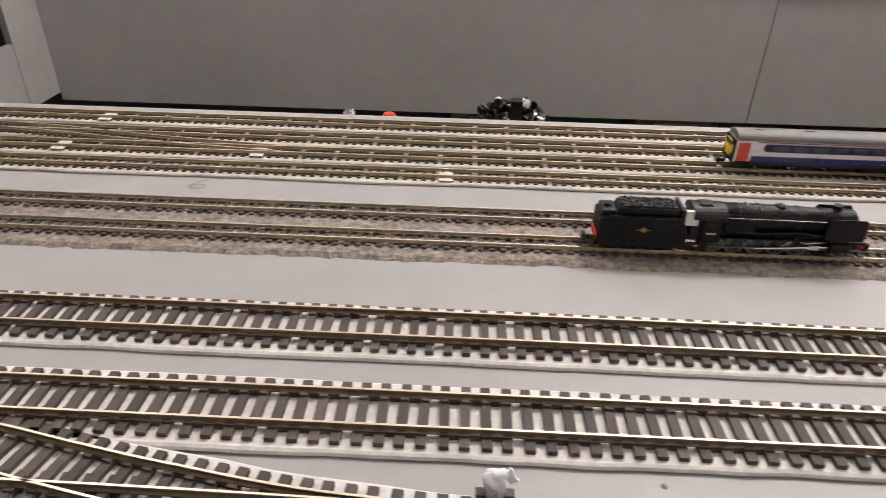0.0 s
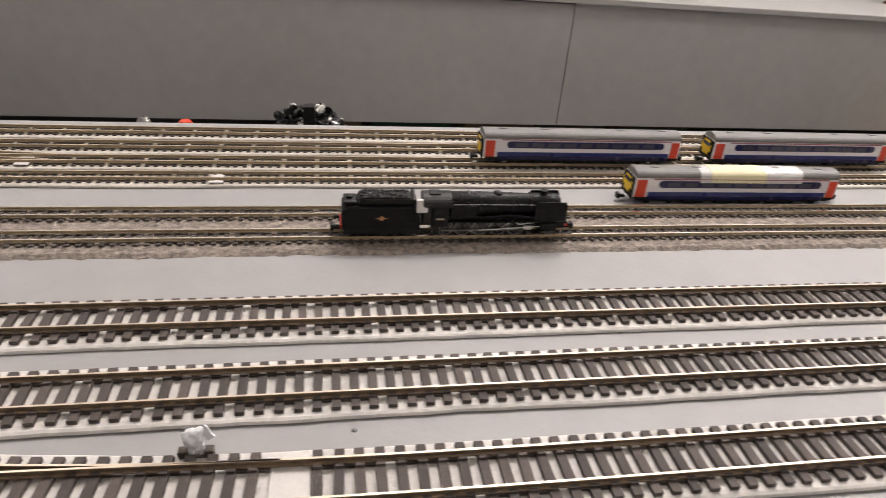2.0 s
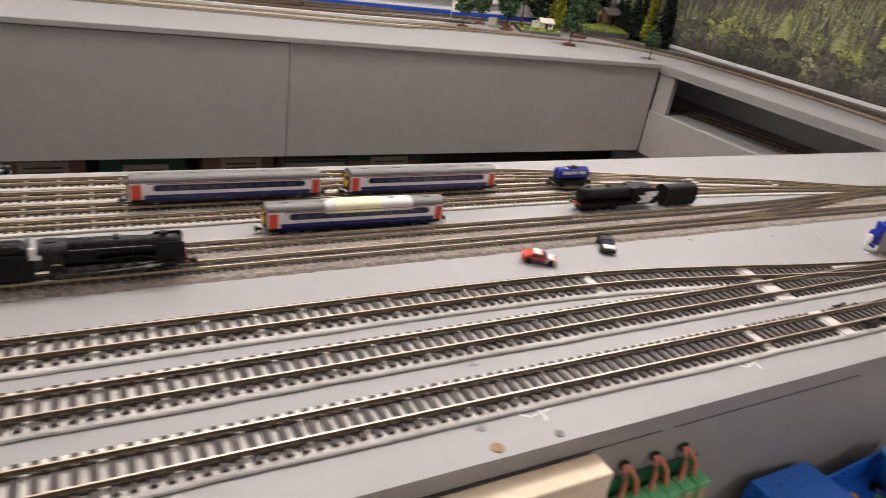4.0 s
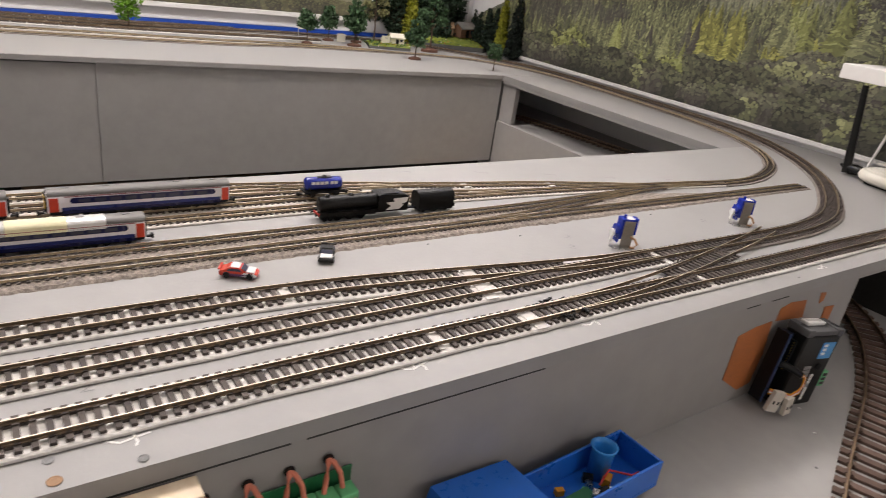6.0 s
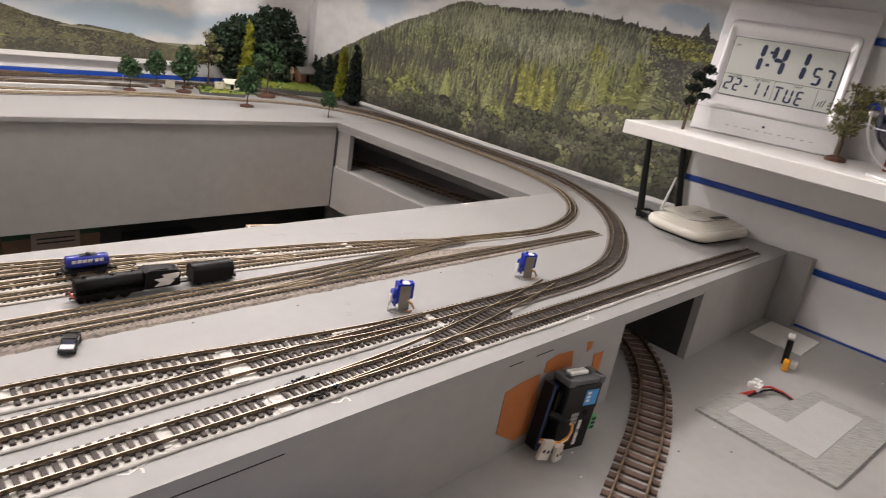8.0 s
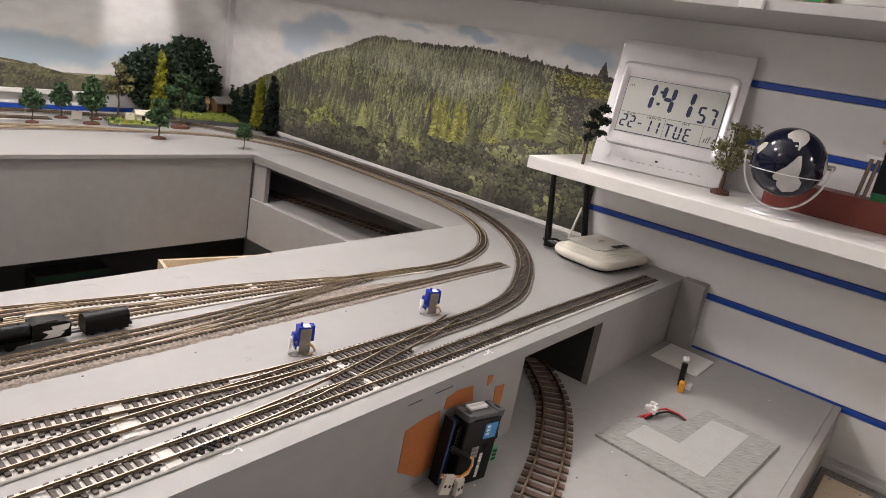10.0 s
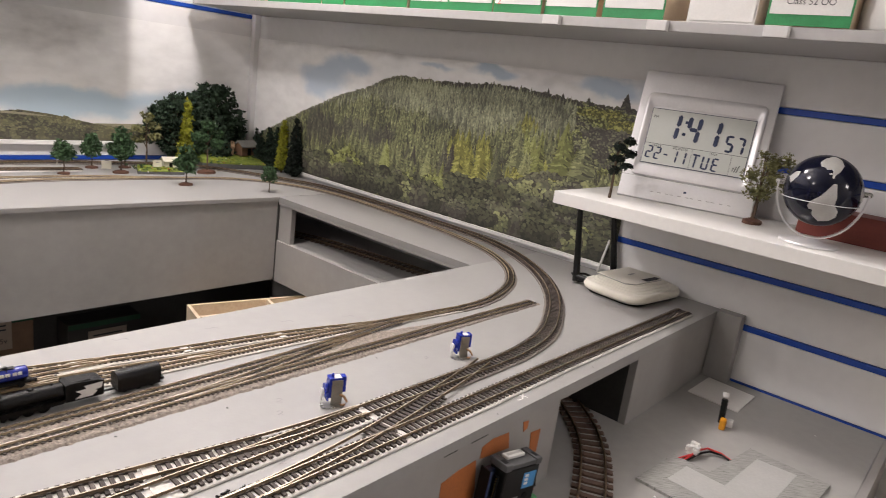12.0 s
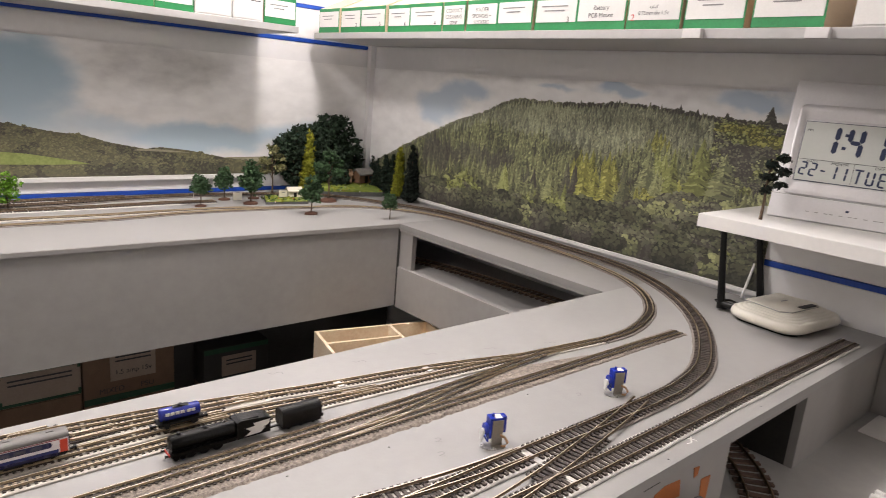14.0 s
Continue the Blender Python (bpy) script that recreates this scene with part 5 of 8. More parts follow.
    if note:
        def wrap(name, x0, x1, lift, m, lab):
            pts = [(y, z + lift) for y, z in arc] + [(-0.0094, 0.0175)]
            pts = [((y * 1.03), z) for y, z in pts]
            bm = bmesh.new()
            a = [bm.verts.new((x0, y, z)) for y, z in pts]
            b = [bm.verts.new((x1, y, z)) for y, z in pts]
            c = [bm.verts.new((x0, y * 0.985, z - 0.0002)) for y, z in pts]
            d = [bm.verts.new((x1, y * 0.985, z - 0.0002)) for y, z in pts]
            for i in range(len(pts) - 1):
                bm.faces.new((a[i], b[i], b[i + 1], a[i + 1]))
                bm.faces.new((c[i], c[i + 1], d[i + 1], d[i]))
                bm.faces.new((a[i], a[i + 1], c[i + 1], c[i]))
                bm.faces.new((b[i], d[i], d[i + 1], b[i + 1]))
            part(name, bm, m, t, lab)
        wrap("paper_note", -0.022, 0.020, 0.0006, NOTE, "pale yellow paper taped over the roof")
        wrap("clear_tape", 0.0202, 0.048, 0.0004, TAPE_CLEAR, "shiny strip of clear tape")
        wrap("clear_tape", -0.030, -0.0222, 0.0004, TAPE_CLEAR, "shiny strip of clear tape")
    return t


RT = NN["bed"] + NN["thick"] + NN["rail"]
rail_coach((0.2265, 0.4130, RT), -0.3, False, "white and navy model railcar with red doors on a storage track")
rail_coach((0.4100, 0.4120, RT), -0.4, False, "white and navy model railcar with yellow end on storage track")
rail_coach((0.3210, 0.3535, 0.0003), -0.8, True, "white and navy railcar with yellow paper on roof, off the rails")

TANK_BLUE = mat("glossy_blue_tank_paint", (0.016, 0.028, 0.27), 0.2, var=0.06, rvar=0.05)


def tank_wagon(at, rz):
    t = thing("tank_wagon", at, "glossy blue model tank wagon with white lettering on a storage track", "model wagon", rz=rz)
    tank = part("tank", lathe([(0.0010, -0.0205), (0.0058, -0.0200), (0.0068, -0.0188), (0.0068, 0.0188), (0.0058, 0.0200), (0.0010, 0.0205)], 24, axis="x", at=(0, 0, 0.0142)), TANK_BLUE, t, smooth=True)
    part("hatch", lathe([(0.0026, 0), (0.0026, 0.0014), (0.0018, 0.0019), (0.0018, 0.0024)], 14, at=(0.001, 0, 0.0206)), BLACK, tank)
    part("catwalk", box(-0.007, 0.009, -0.0030, 0.0030, 0.0209, 0.0213), BLACK, tank)
    for s in (-1, 1):
        for i, (x0, x1) in enumerate(((-0.0155, -0.0115), (-0.0105, -0.0065), (-0.0055, -0.0015), (-0.0005, 0.0035), (0.0060, 0.0095), (0.0105, 0.0140))):
            part("letter_block", box(x0, x1, min(s * 0.0064, s * 0.00675), max(s * 0.0064, s * 0.00675), 0.0141 + 0.0006, 0.0179), WHITE, tank)
        part("ladder", tube([(0.0015, s * 0.0070, 0.0050), (0.0015, s * 0.0072, 0.0150), (0.0012, s * 0.0030, 0.0215)], 0.0003, 5), BLACK, t)
        part("sole_bar", box(-0.0225, 0.0225, min(s * 0.0060, s * 0.0072), max(s * 0.0060, s * 0.0072), 0.0048, 0.0072), UNDER, t)
        for x in (-0.0135, 0.0135):
            part("axle_guard", box(x - 0.003, x + 0.003, min(s * 0.0064, s * 0.0074), max(s * 0.0064, s * 0.0074), 0.0022, 0.0050), UNDER, t)
            part("wagon_wheel", lathe([(0.0010, -0.0008), (0.0031, -0.0008), (0.0031, 0.0006), (0.0010, 0.0008)], 16, axis="y", at=(x, s * 0.0050, 0.0031)), UNDER, t)
    part("floor_plate", box(-0.0225, 0.0225, -0.0062, 0.0062, 0.0056, 0.0076), UNDER, t)
    for x in (-0.0170, 0.0170):
        part("tank_cradle", box(x - 0.0012, x + 0.0012, -0.0060, 0.0060, 0.0074, 0.0110), UNDER, t)
    coupling(-0.0225, -1, t)
    coupling(0.0225, 1, t)
    return t


tank_wagon((0.5900, 0.4095, RT), -2)


def bare_loco(at, rz):
    """A second engine, standing on the bare board: boiler, cab with a white patch, and a high tender, nose to local -x."""
    t = thing("steam_locomotive", at, "black model steam locomotive with white cab patch on bare board", "model locomotive", rz=rz)
    boiler = part("boiler", lathe([(0.0045, -0.0830), (0.0074, -0.0820), (0.0078, -0.0700), (0.0080, -0.0220), (0.0076, -0.0200)], 26, axis="x", at=(0, 0, 0.0168)), LOCO, t, smooth=True)
    part("chimney", lathe([(0.0024, 0), (0.0019, 0.0006), (0.0019, 0.0016), (0.0022, 0.0020)], 14, at=(-0.0740, 0, 0.0244)), LOCO, boiler)
    part("steam_dome", lathe([(0.0030, 0), (0.0026, 0.0009), (0.0012, 0.0017)], 14, at=(-0.0480, 0, 0.0246)), LOCO, boiler)
    part("safety_valve", lathe([(0.0012, 0), (0.0012, 0.0012)], 10, at=(-0.0290, 0, 0.0247)), LOCO_TOP, boiler)
    for s in (-1, 1):
        part("running_plate", box(-0.0840, -0.0200, min(s * 0.0050, s * 0.0092), max(s * 0.0050, s * 0.0092), 0.0088, 0.0098), LOCO, t)
        part("valance", box(-0.0830, -0.0210, min(s * 0.0088, s * 0.0094), max(s * 0.0088, s * 0.0094), 0.0062, 0.0100), LOCO, t)
        for x in (-0.0640, -0.0510, -0.0380):
            wheel("driving_wheel", 0.0058, 0.0016, (x, s * 0.0052, 0.0058), BLACK, t, BLACK)
        for x in (-0.0780, -0.0720):
            wheel("bogie_wheel", 0.0028, 0.0014, (x, s * 0.0052, 0.0028), BLACK, t, BLACK)
        part("coupling_rod", box(-0.0655, -0.0365, s * 0.0068 - 0.0002, s * 0.0068 + 0.0002, 0.0040, 0.0050), LOCO_TOP, t)
    part("main_frame", box(-0.0820, -0.0200, -0.0042, 0.0042, 0.0030, 0.0110), BLACK, t)
    buffers(-0.0840, -1, 0.0076, t)
    cab = part("cab", prism([(-0.0200, 0.0060), (0.0160, 0.0060), (0.0160, 0.0215), (0.0110, 0.0235), (-0.0150, 0.0255), (-0.0200, 0.0240)], -0.0090, 0.0090, "y"), LOCO, t)
    bm = prism([(-0.0110, 0.0078), (0.0050, 0.0080), (0.0100, 0.0125), (0.0070, 0.0135), (0.0135, 0.0150), (0.0150, 0.0205), (-0.0030, 0.0200), (-0.0010, 0.0165), (-0.0110, 0.0160), (-0.0050, 0.0120)], -0.0095, -0.0091, "y")
    part("white_patch", bm, WHITE, cab, "ragged white paper patch")
    part("cab_roof_panel", box(-0.0140, 0.0040, -0.0070, 0.0070, 0.0236, 0.0256, 0.0006), LOCO_TOP, cab)
    arc = [(0.0086 * math.cos(math.pi * k / 12), 0.0165 + 0.0072 * math.sin(math.pi * k / 12)) for k in range(13)]
    tender = part("tender", prism(arc + [(-0.0088, 0.0060), (0.0088, 0.0060)], 0.0300, 0.0760, "x"), LOCO, t)
    part("tender_frame", box(0.0310, 0.0755, -0.0078, 0.0078, 0.0024, 0.0062), UNDER, tender)
    for s in (-1, 1):
        for x in (0.0385, 0.0530, 0.0675):
            part("tender_wheel", lathe([(0.0010, -0.0008), (0.0031, -0.0008), (0.0031, 0.0006), (0.0010, 0.0008)], 16, axis="y", at=(x, s * 0.0052, 0.0031)), UNDER, tender)
    part("drawbar", box(0.0140, 0.0305, -0.0012, 0.0012, 0.0040, 0.0054), BLACK, t)
    coupling(0.0760, 1, t)
    return t


bare_loco((0.6440, 0.3550, 0.0003), -0.6)

CAR_RED = mat("orange_red_toy_paint", (0.60, 0.055, 0.03), 0.25)
CAR_WHITE = mat("white_toy_paint", (0.70, 0.69, 0.68), 0.25)


def toy_car(at, rz, body, roof, front, label, stripe=None):
    t = thing("toy_car", at, label, "toy car", "toy cars", rz)
    shape = [(-0.0148, 0.0022), (0.0150, 0.0022), (0.0152, 0.0042), (0.0130, 0.0056), (0.0060, 0.0062), (0.0020, 0.0092), (-0.0070, 0.0094), (-0.0110, 0.0066), (-0.0146, 0.0062)]
    bm = prism(shape, -0.0062, 0.0062, "y")
    bmesh.ops.bevel(bm, geom=bm.edges[:], offset=0.0007, segments=2, affect="EDGES")
    part("body", bm, body, t)
    bm = prism([(0.0064, 0.0060), (0.0128, 0.0055), (0.0126, 0.0063), (0.0066, 0.0069)], -0.0052, 0.0052, "y")
    part("bonnet", bm, front, t)
    bm = prism([(0.0012, 0.0090), (-0.0062, 0.0092), (-0.0060, 0.0100), (0.0006, 0.0098)], -0.0048, 0.0048, "y")
    part("roof", bm, roof, t)
    for s in (-1, 1):
        part("side_window", prism([(0.0034, 0.0066), (0.0010, 0.0088), (-0.0060, 0.0089), (-0.0090, 0.0068)], s * 0.0063 - 0.0002, s * 0.0063 + 0.0002, "y"), C_GLASS, t)
    part("windscreen", prism([(0.0066, 0.0064), (0.0030, 0.0090), (0.0024, 0.0090), (0.0056, 0.0064)], -0.0050, 0.0050, "y"), C_GLASS, t)
    if stripe:
        for s in (-1, 1):
            part("front_wing", prism([(0.0020, 0.0024), (0.0146, 0.0024), (0.0148, 0.0042), (0.0126, 0.0054), (0.0046, 0.0060)], s * 0.0063 - 0.0002, s * 0.0063 + 0.0002, "y"), front, t, "white front wing")
            part("side_stripe", prism([(-0.0120, 0.0026), (0.0020, 0.0026), (0.0070, 0.0044), (-0.0100, 0.0046)], s * 0.0065 - 0.0002, s * 0.0065 + 0.0002, "y"), stripe, t, "dark purple side stripe")
    part("spoiler", box(-0.0156, -0.0138, -0.0060, 0.0060, 0.0070, 0.0080, 0.0003), body, t)
    for x in (-0.0088, 0.0092):
        for s in (-1, 1):
            part("wheel", lathe([(0.0008, -0.0011), (0.0026, -0.0011), (0.0029, -0.0006), (0.0029, 0.0006), (0.0026, 0.0011), (0.0008, 0.0011)], 14, axis="y", at=(x, s * 0.0058, 0.0029)), BLACK, t)
    return t


toy_car((0.4515, 0.2625, 0.0), -30, CAR_RED, CAR_WHITE, CAR_WHITE, "red and white toy racing car parked on the grey board", mat("dark_purple_car_stripe", (0.10, 0.035, 0.10), 0.35))
toy_car((0.5330, 0.2730, 0.0), 242, BLACK, BLACK, CAR_WHITE, "black toy car with a white bonnet parked beside the ballast")


# ---- on the near board ----
SERVO_BLUE = mat("blue_servo_plastic", (0.010, 0.030, 0.36), 0.25, var=0.05)
METAL = mat("dull_zinc_plate", (0.30, 0.285, 0.26), 0.38, metal=0.8, var=0.15, scale=60)
COPPER = mat("tan_servo_lead", (0.42, 0.24, 0.13), 0.45)
FIGURE = mat("pale_blue_white_plastic", (0.86, 0.88, 0.90), 0.5, var=0.06, scale=150)


def servo_motor(at, rz):
    """Point servo upright on a zinc bracket; the bracket faces local -y."""
    t = thing("point_servo", at, "blue servo motor on a zinc bracket beside the track", "servo motor", "point servos", rz)
    bm = box(-0.0062, 0.0062, -0.0008, 0.0, 0.0010, 0.0290, 0.0002)
    br = part("bracket", bm, METAL, t, "dull zinc bracket")
    part("bracket_foot", box(-0.0062, 0.0062, -0.0075, 0.0, 0.0, 0.0010, 0.0002), METAL, br)
    body = part("servo_body", box(-0.0090, 0.0058, 0.0001, 0.0120, 0.0085, 0.0310, 0.0006), SERVO_BLUE, t)
    part("mounting_lug", box(-0.0105, -0.0085, 0.0004, 0.0118, 0.0050, 0.0085, 0.0003), SERVO_BLUE, body)
    part("mounting_lug", box(0.0058, 0.0110, 0.0030, 0.0120, 0.0130, 0.0310, 0.0005), SERVO_BLUE, body)
    part("gear_cap", lathe([(0.0058, 0), (0.0058, 0.0035), (0.0030, 0.0042)], 16, axis="x", at=(-0.0130, 0.006, 0.0180)), SERVO_BLUE, body, smooth=False)
    part("cap_nub", lathe([(0.0016, 0), (0.0016, 0.0034)], 10, at=(-0.0040, 0.006, 0.0308)), SERVO_BLUE, body)
    part("sticker", box(-0.0030, 0.0050, 0.0006, 0.0100, 0.0311, 0.0313), WHITE, body)
    part("horn", prism([(-0.0030, 0.0150), (0.0030, 0.0150), (0.0016, 0.0050), (-0.0016, 0.0050)], -0.0158, -0.0138, "x"), WHITE, t, "white servo arm").matrix_basis = pose(0, 0.006, 0, 0, 0, 0)
    part("horn_hub", lathe([(0.0042, 0), (0.0042, 0.0024), (0.0030, 0.0034)], 16, axis="x", at=(-0.0160, 0.006, 0.0140)), WHITE, t)
    part("lead", tube([(0.0040, -0.0002, 0.0120), (0.0075, -0.0040, 0.0110), (0.0105, -0.0060, 0.0060), (0.0080, -0.0050, 0.0018), (0.0040, -0.0035, 0.0012)], 0.0014, 8), COPPER, t, "coiled tan lead")
    for x in (-0.0150, -0.0050):
        part("screw", lathe([(0.0026, 0), (0.0024, 0.0008), (0.0010, 0.0013)], 12, at=(x, -0.0068 if x > -0.01 else 0.002, 0.0004)), STEEL, t)
    part("drive_wire", tube([(-0.0148, 0.006, 0.0040), (-0.0160, 0.004, 0.0012), (-0.0180, -0.0010, 0.0009), (-0.0150, -0.0060, 0.0009), (-0.0090, -0.0090, 0.0009)], 0.0004, 6), STEEL, t)
    return t


sv = servo_motor((0, 0, 0), 0)
GROW = Matrix.Diagonal((1.0, 1.0, 1.02, 1.0))
sv.matrix_world = pose(0.847, 0.2030, 0.0, 0, 0, -24) @ GROW
copy_thing(sv, pose(1.072, 0.2065, 0.0, 0, 0, -27) @ GROW)


def point_lever(at):
    """A torn lump of pale packing stuck on the turnout's dark tie bar."""
    t = thing("point_lever", at, "crumpled white plastic lever knob on dark ties beside the front track", "point lever")
    rnd = random.Random(11)
    bm = bmesh.new()
    s = bmesh.ops.create_icosphere(bm, subdivisions=4, radius=1.0)
    for v in s["verts"]:
        n = 1 + 0.30 * noise.noise(v.co * 1.6) + 0.16 * noise.noise(v.co * 4.5)
        v.co = Vector((v.co.x * 0.0062 * n + 0.0022 * max(0.0, v.co.x) * max(0.0, v.co.z), v.co.y * 0.0042 * n, 0.0120 + v.co.z * 0.0052 * n + 0.0018 * max(0.0, v.co.x)))
    part("lever_head", bm, FIGURE, t, smooth=True)
    part("torn_tab", prism([(0.0040, 0.0140), (0.0062, 0.0190), (0.0078, 0.0178), (0.0092, 0.0140), (0.0110, 0.0124), (0.0070, 0.0105)], -0.0006, 0.0006, "y"), FIGURE, t)
    for x in (-0.0026, 0.0034):
        part("lever_pin", box(x - 0.0014, x + 0.0014, -0.0012, 0.0012, 0.0020, 0.0085, 0.0004), FIGURE, t)
    part("lever_base", box(-0.0090, 0.0095, -0.0030, 0.0026, 0.0, 0.0030, 0.0004), SLEEPER, t, "dark plastic base")
    for x in (-0.0068, 0.0070):
        part("base_block", box(x - 0.0026, x + 0.0026, -0.0028, 0.0024, 0.0031, 0.0058, 0.0004), SLEEPER, t)
    return t


pl = point_lever((-0.0125, 0.1380, 0.0008))
pl.matrix_world = pose(-0.0125, 0.1380, 0.0008) @ Matrix.Diagonal((0.66, 0.66, 0.86, 1))


def card_patch(x0, x1, y0, y1, z, label="white card strip laid across the rail joint"):
    o = obj("card_patch", box(x0, x1, y0, y1, z - 0.0006, z, 0.0001), TAPE_W)
    return tagged(o, label, "card strip", "card strips")


ZO, ZN = OO["bed"] + 0.0009, NN["bed"] + 0.0014
WIDE_STRIP = "white card strip filling the gap at the rail joint"


def slant_strip(pts, z, label=WIDE_STRIP):
    bm = prism(pts, z - 0.0008, z, "z")
    return tagged(obj("card_patch", bm, TAPE_W), label, "card strip", "card strips")


slant_strip([(0.622, 0.1525), (0.634, 0.1525), (0.6425, 0.2050), (0.632, 0.2060)], ZO)
slant_strip([(0.631, 0.0985), (0.644, 0.0985), (0.6445, 0.1300), (0.633, 0.1300)], ZO)
slant_strip([(0.0145, 0.1030), (0.0285, 0.1030), (0.0285, 0.1330), (0.0145, 0.1330)], ZO)
for pts in ([(0.859, 0.1030), (0.8645, 0.1030), (0.8585, 0.1750), (0.853, 0.1750)], [(0.468, 0.2050), (0.4735, 0.2050), (0.4735, 0.2310), (0.468, 0.2310)], [(0.5415, 0.1030), (0.547, 0.1030), (0.547, 0.1310), (0.5415, 0.1310)]):
    slant_strip(pts, ZO, "narrow white card strip between two sleepers")
for x, y in ((-0.0375, 0.3855), (-0.2970, 0.4705), (-0.1660, 0.4135), (-0.3020, 0.4135), (0.663, 0.4357), (0.782, 0.4120), (0.905, 0.3907)):
    card_patch(x - 0.0045, x + 0.0045, y - 0.0034, y + 0.0034, ZN)
    card_patch(x - 0.0045, x + 0.0045, y - 0.0105, y - 0.0064, ZN)


def stroke_mark(name, strokes, at, rz, size, material, label, w=0.0007):
    """A drawn mark: thin flat strokes on the board."""
    t = thing(name, at, label, "pencil mark", "board markings", rz)
    for s in strokes:
        bm = bmesh.new()
        P = [Vector((x * size, y * size, 0)) for x, y in s]
        L, R = [], []
        for i, p in enumerate(P):
            d = (P[min(i + 1, len(P) - 1)] - P[max(0, i - 1)]).normalized()
            n = Vector((-d.y, d.x, 0)) * w / 2
            L.append(bm.verts.new(p + n + Vector((0, 0, 0.0003))))
            R.append(bm.verts.new(p - n + Vector((0, 0, 0.0003))))
        for i in range(len(P) - 1):
            bm.faces.new((R[i], R[i + 1], L[i + 1], L[i]))
        part("stroke", bm, material, t)
    return t


SIX = [[(0.5, 0.95), (0.1, 0.7), (-0.25, 0.3), (-0.3, 0.05), (-0.1, -0.1), (0.25, -0.1), (0.5, 0.1), (0.45, 0.3), (0.15, 0.38), (-0.2, 0.2)]]
TWO = [[(-0.3, 0.7), (0, 0.95), (0.35, 0.8), (0.3, 0.5), (-0.3, 0.0), (0.45, 0.02)]]
SWIRL = [[(-0.9, 0.4), (-0.6, 0.0), (-0.3, 0.05), (0.1, 0.3), (0.5, 0.3), (0.7, 0.0), (0.6, -0.2)]]
stroke_mark("pencil_number", SIX, (-0.192, 0.3590, 0), 0, 0.0120, PENCIL, "pencilled number six on the grey board", 0.0009)
for x, y, rz, s in ((0.735, 0.4780, -15, SWIRL), (0.845, 0.4560, -20, SWIRL), (0.945, 0.4280, -25, SWIRL), (1.035, 0.400, -25, SWIRL), (1.135, 0.370, -25, SWIRL)):
    stroke_mark("pencil_squiggle", s, (x, y, 0), rz, 0.0110, PENCIL, "pencilled squiggle beside the fine track", 0.0008)
for x, y, rz in ((0.800, 0.2420, -35), (0.785, 0.2190, -35), (1.025, 0.2300, -35), (0.735, 0.1450, -35), (0.325, 0.1480, 0)):
    stroke_mark("pencil_number", TWO, (x, y, 0), rz, 0.0090, PENCIL, "pencilled number two on the grey board", 0.0008)
CHIP = mat("bare_white_chip", (0.70, 0.69, 0.67), 0.7)
WOOD_HOLE = mat("bare_wood_knot", (0.30, 0.18, 0.10), 0.8, var=0.3, scale=300)
for k, (x, y, rz) in enumerate(((0.338, 0.0960, -8), (0.519, 0.0950, 2), (0.687, 0.0940, 8), (0.512, 0.1000, 12), (1.045, 0.0880, 15))):
    stroke_mark("paint_chip", [[(-1, 0.2), (-0.4, -0.1), (0.2, 0.1), (1.0, 0.35)], [(0.2, 0.5), (0.4, -0.2), (0.3, -0.5)]], (x, y, 0), rz, 0.0110, CHIP, "white scuff on the grey board near its edge", 0.0016)


def screw_hole(at, material, r):
    o = obj("screw_hole", lathe([(r * 0.35, -0.0004), (r, 0.0003), (r * 1.1, 0.0001)], 16, at=at), material)
    return tagged(o, "filled screw hole in the grey board", "screw hole", "screw holes")


for x, y in ((0.301, 0.0962), (0.342, 0.0789), (0.318, 0.1045)):
    screw_hole((x, y, 0.0003), PENCIL, 0.0026)
screw_hole((0.302, 0.0800, 0.0003), WOOD_HOLE, 0.0034)
for x, y in ((0.1785, 0.2035), (0.045, 0.1480), (0.64, 0.272), (0.75, 0.262), (0.235, 0.3525), (0.97, 0.2690), (1.21, 0.0830), (0.985, 0.0815)):
    tagged(obj("board_speck", lathe([(0.0012, 0), (0.0009, 0.0006), (0.0003, 0.0009)], 8, at=(x, y, 0.0)), PENCIL), "dark speck of debris on the grey board", "debris", "specks of debris")

# pile of parts on a dark bin in the well
b = thing("parts_bin", (0.0, 0.605, FLOOR), "dark storage bin standing in the well below the boards", "storage bin")
part("bin_body", box(-0.17, 0.07, -0.035, 0.035, 0.0, 0.862, 0.004), DARK, b)
part("bin_lid", box(-0.173, 0.073, -0.038, 0.038, 0.863, 0.875, 0.003), BLACK, b)
TOP = FLOOR + 0.875
rnd_p = random.Random(21)
pile = thing("wheel_pile", (0.0165, 0.600, TOP), "heap of small black wheels and silver parts on a dark bin", "parts heap")
for i in range(150):
    a, rr = rnd_p.uniform(0, 6.28), rnd_p.random() ** 0.5
    x, y = 0.038 * rr * math.cos(a), 0.022 * rr * math.sin(a)
    zz = (1 - 0.45 * rr ** 3) * 0.053 * rnd_p.uniform(0.55, 1.05) + 0.0035
    bm = lathe([(0.0010, -0.0016), (0.0040, -0.0016), (0.0046, -0.0010), (0.0040, 0.0012), (0.0010, 0.0016)], 12)
    o = part("small_wheel", bm, STEEL if i % 4 == 0 else BLACK, pile)
    o.matrix_basis = pose(x, y, zz, rnd_p.uniform(-80, 80), rnd_p.uniform(-80, 80), rnd_p.uniform(0, 360))
part("label_tab", box(-0.0035, 0.0045, -0.0300, -0.0285, 0.022, 0.0480), SERVO_BLUE, pile, "blue and white tab")
part("label_tab", box(-0.0062, -0.0036, -0.0300, -0.0285, 0.022, 0.0500), WHITE, pile, "blue and white tab")
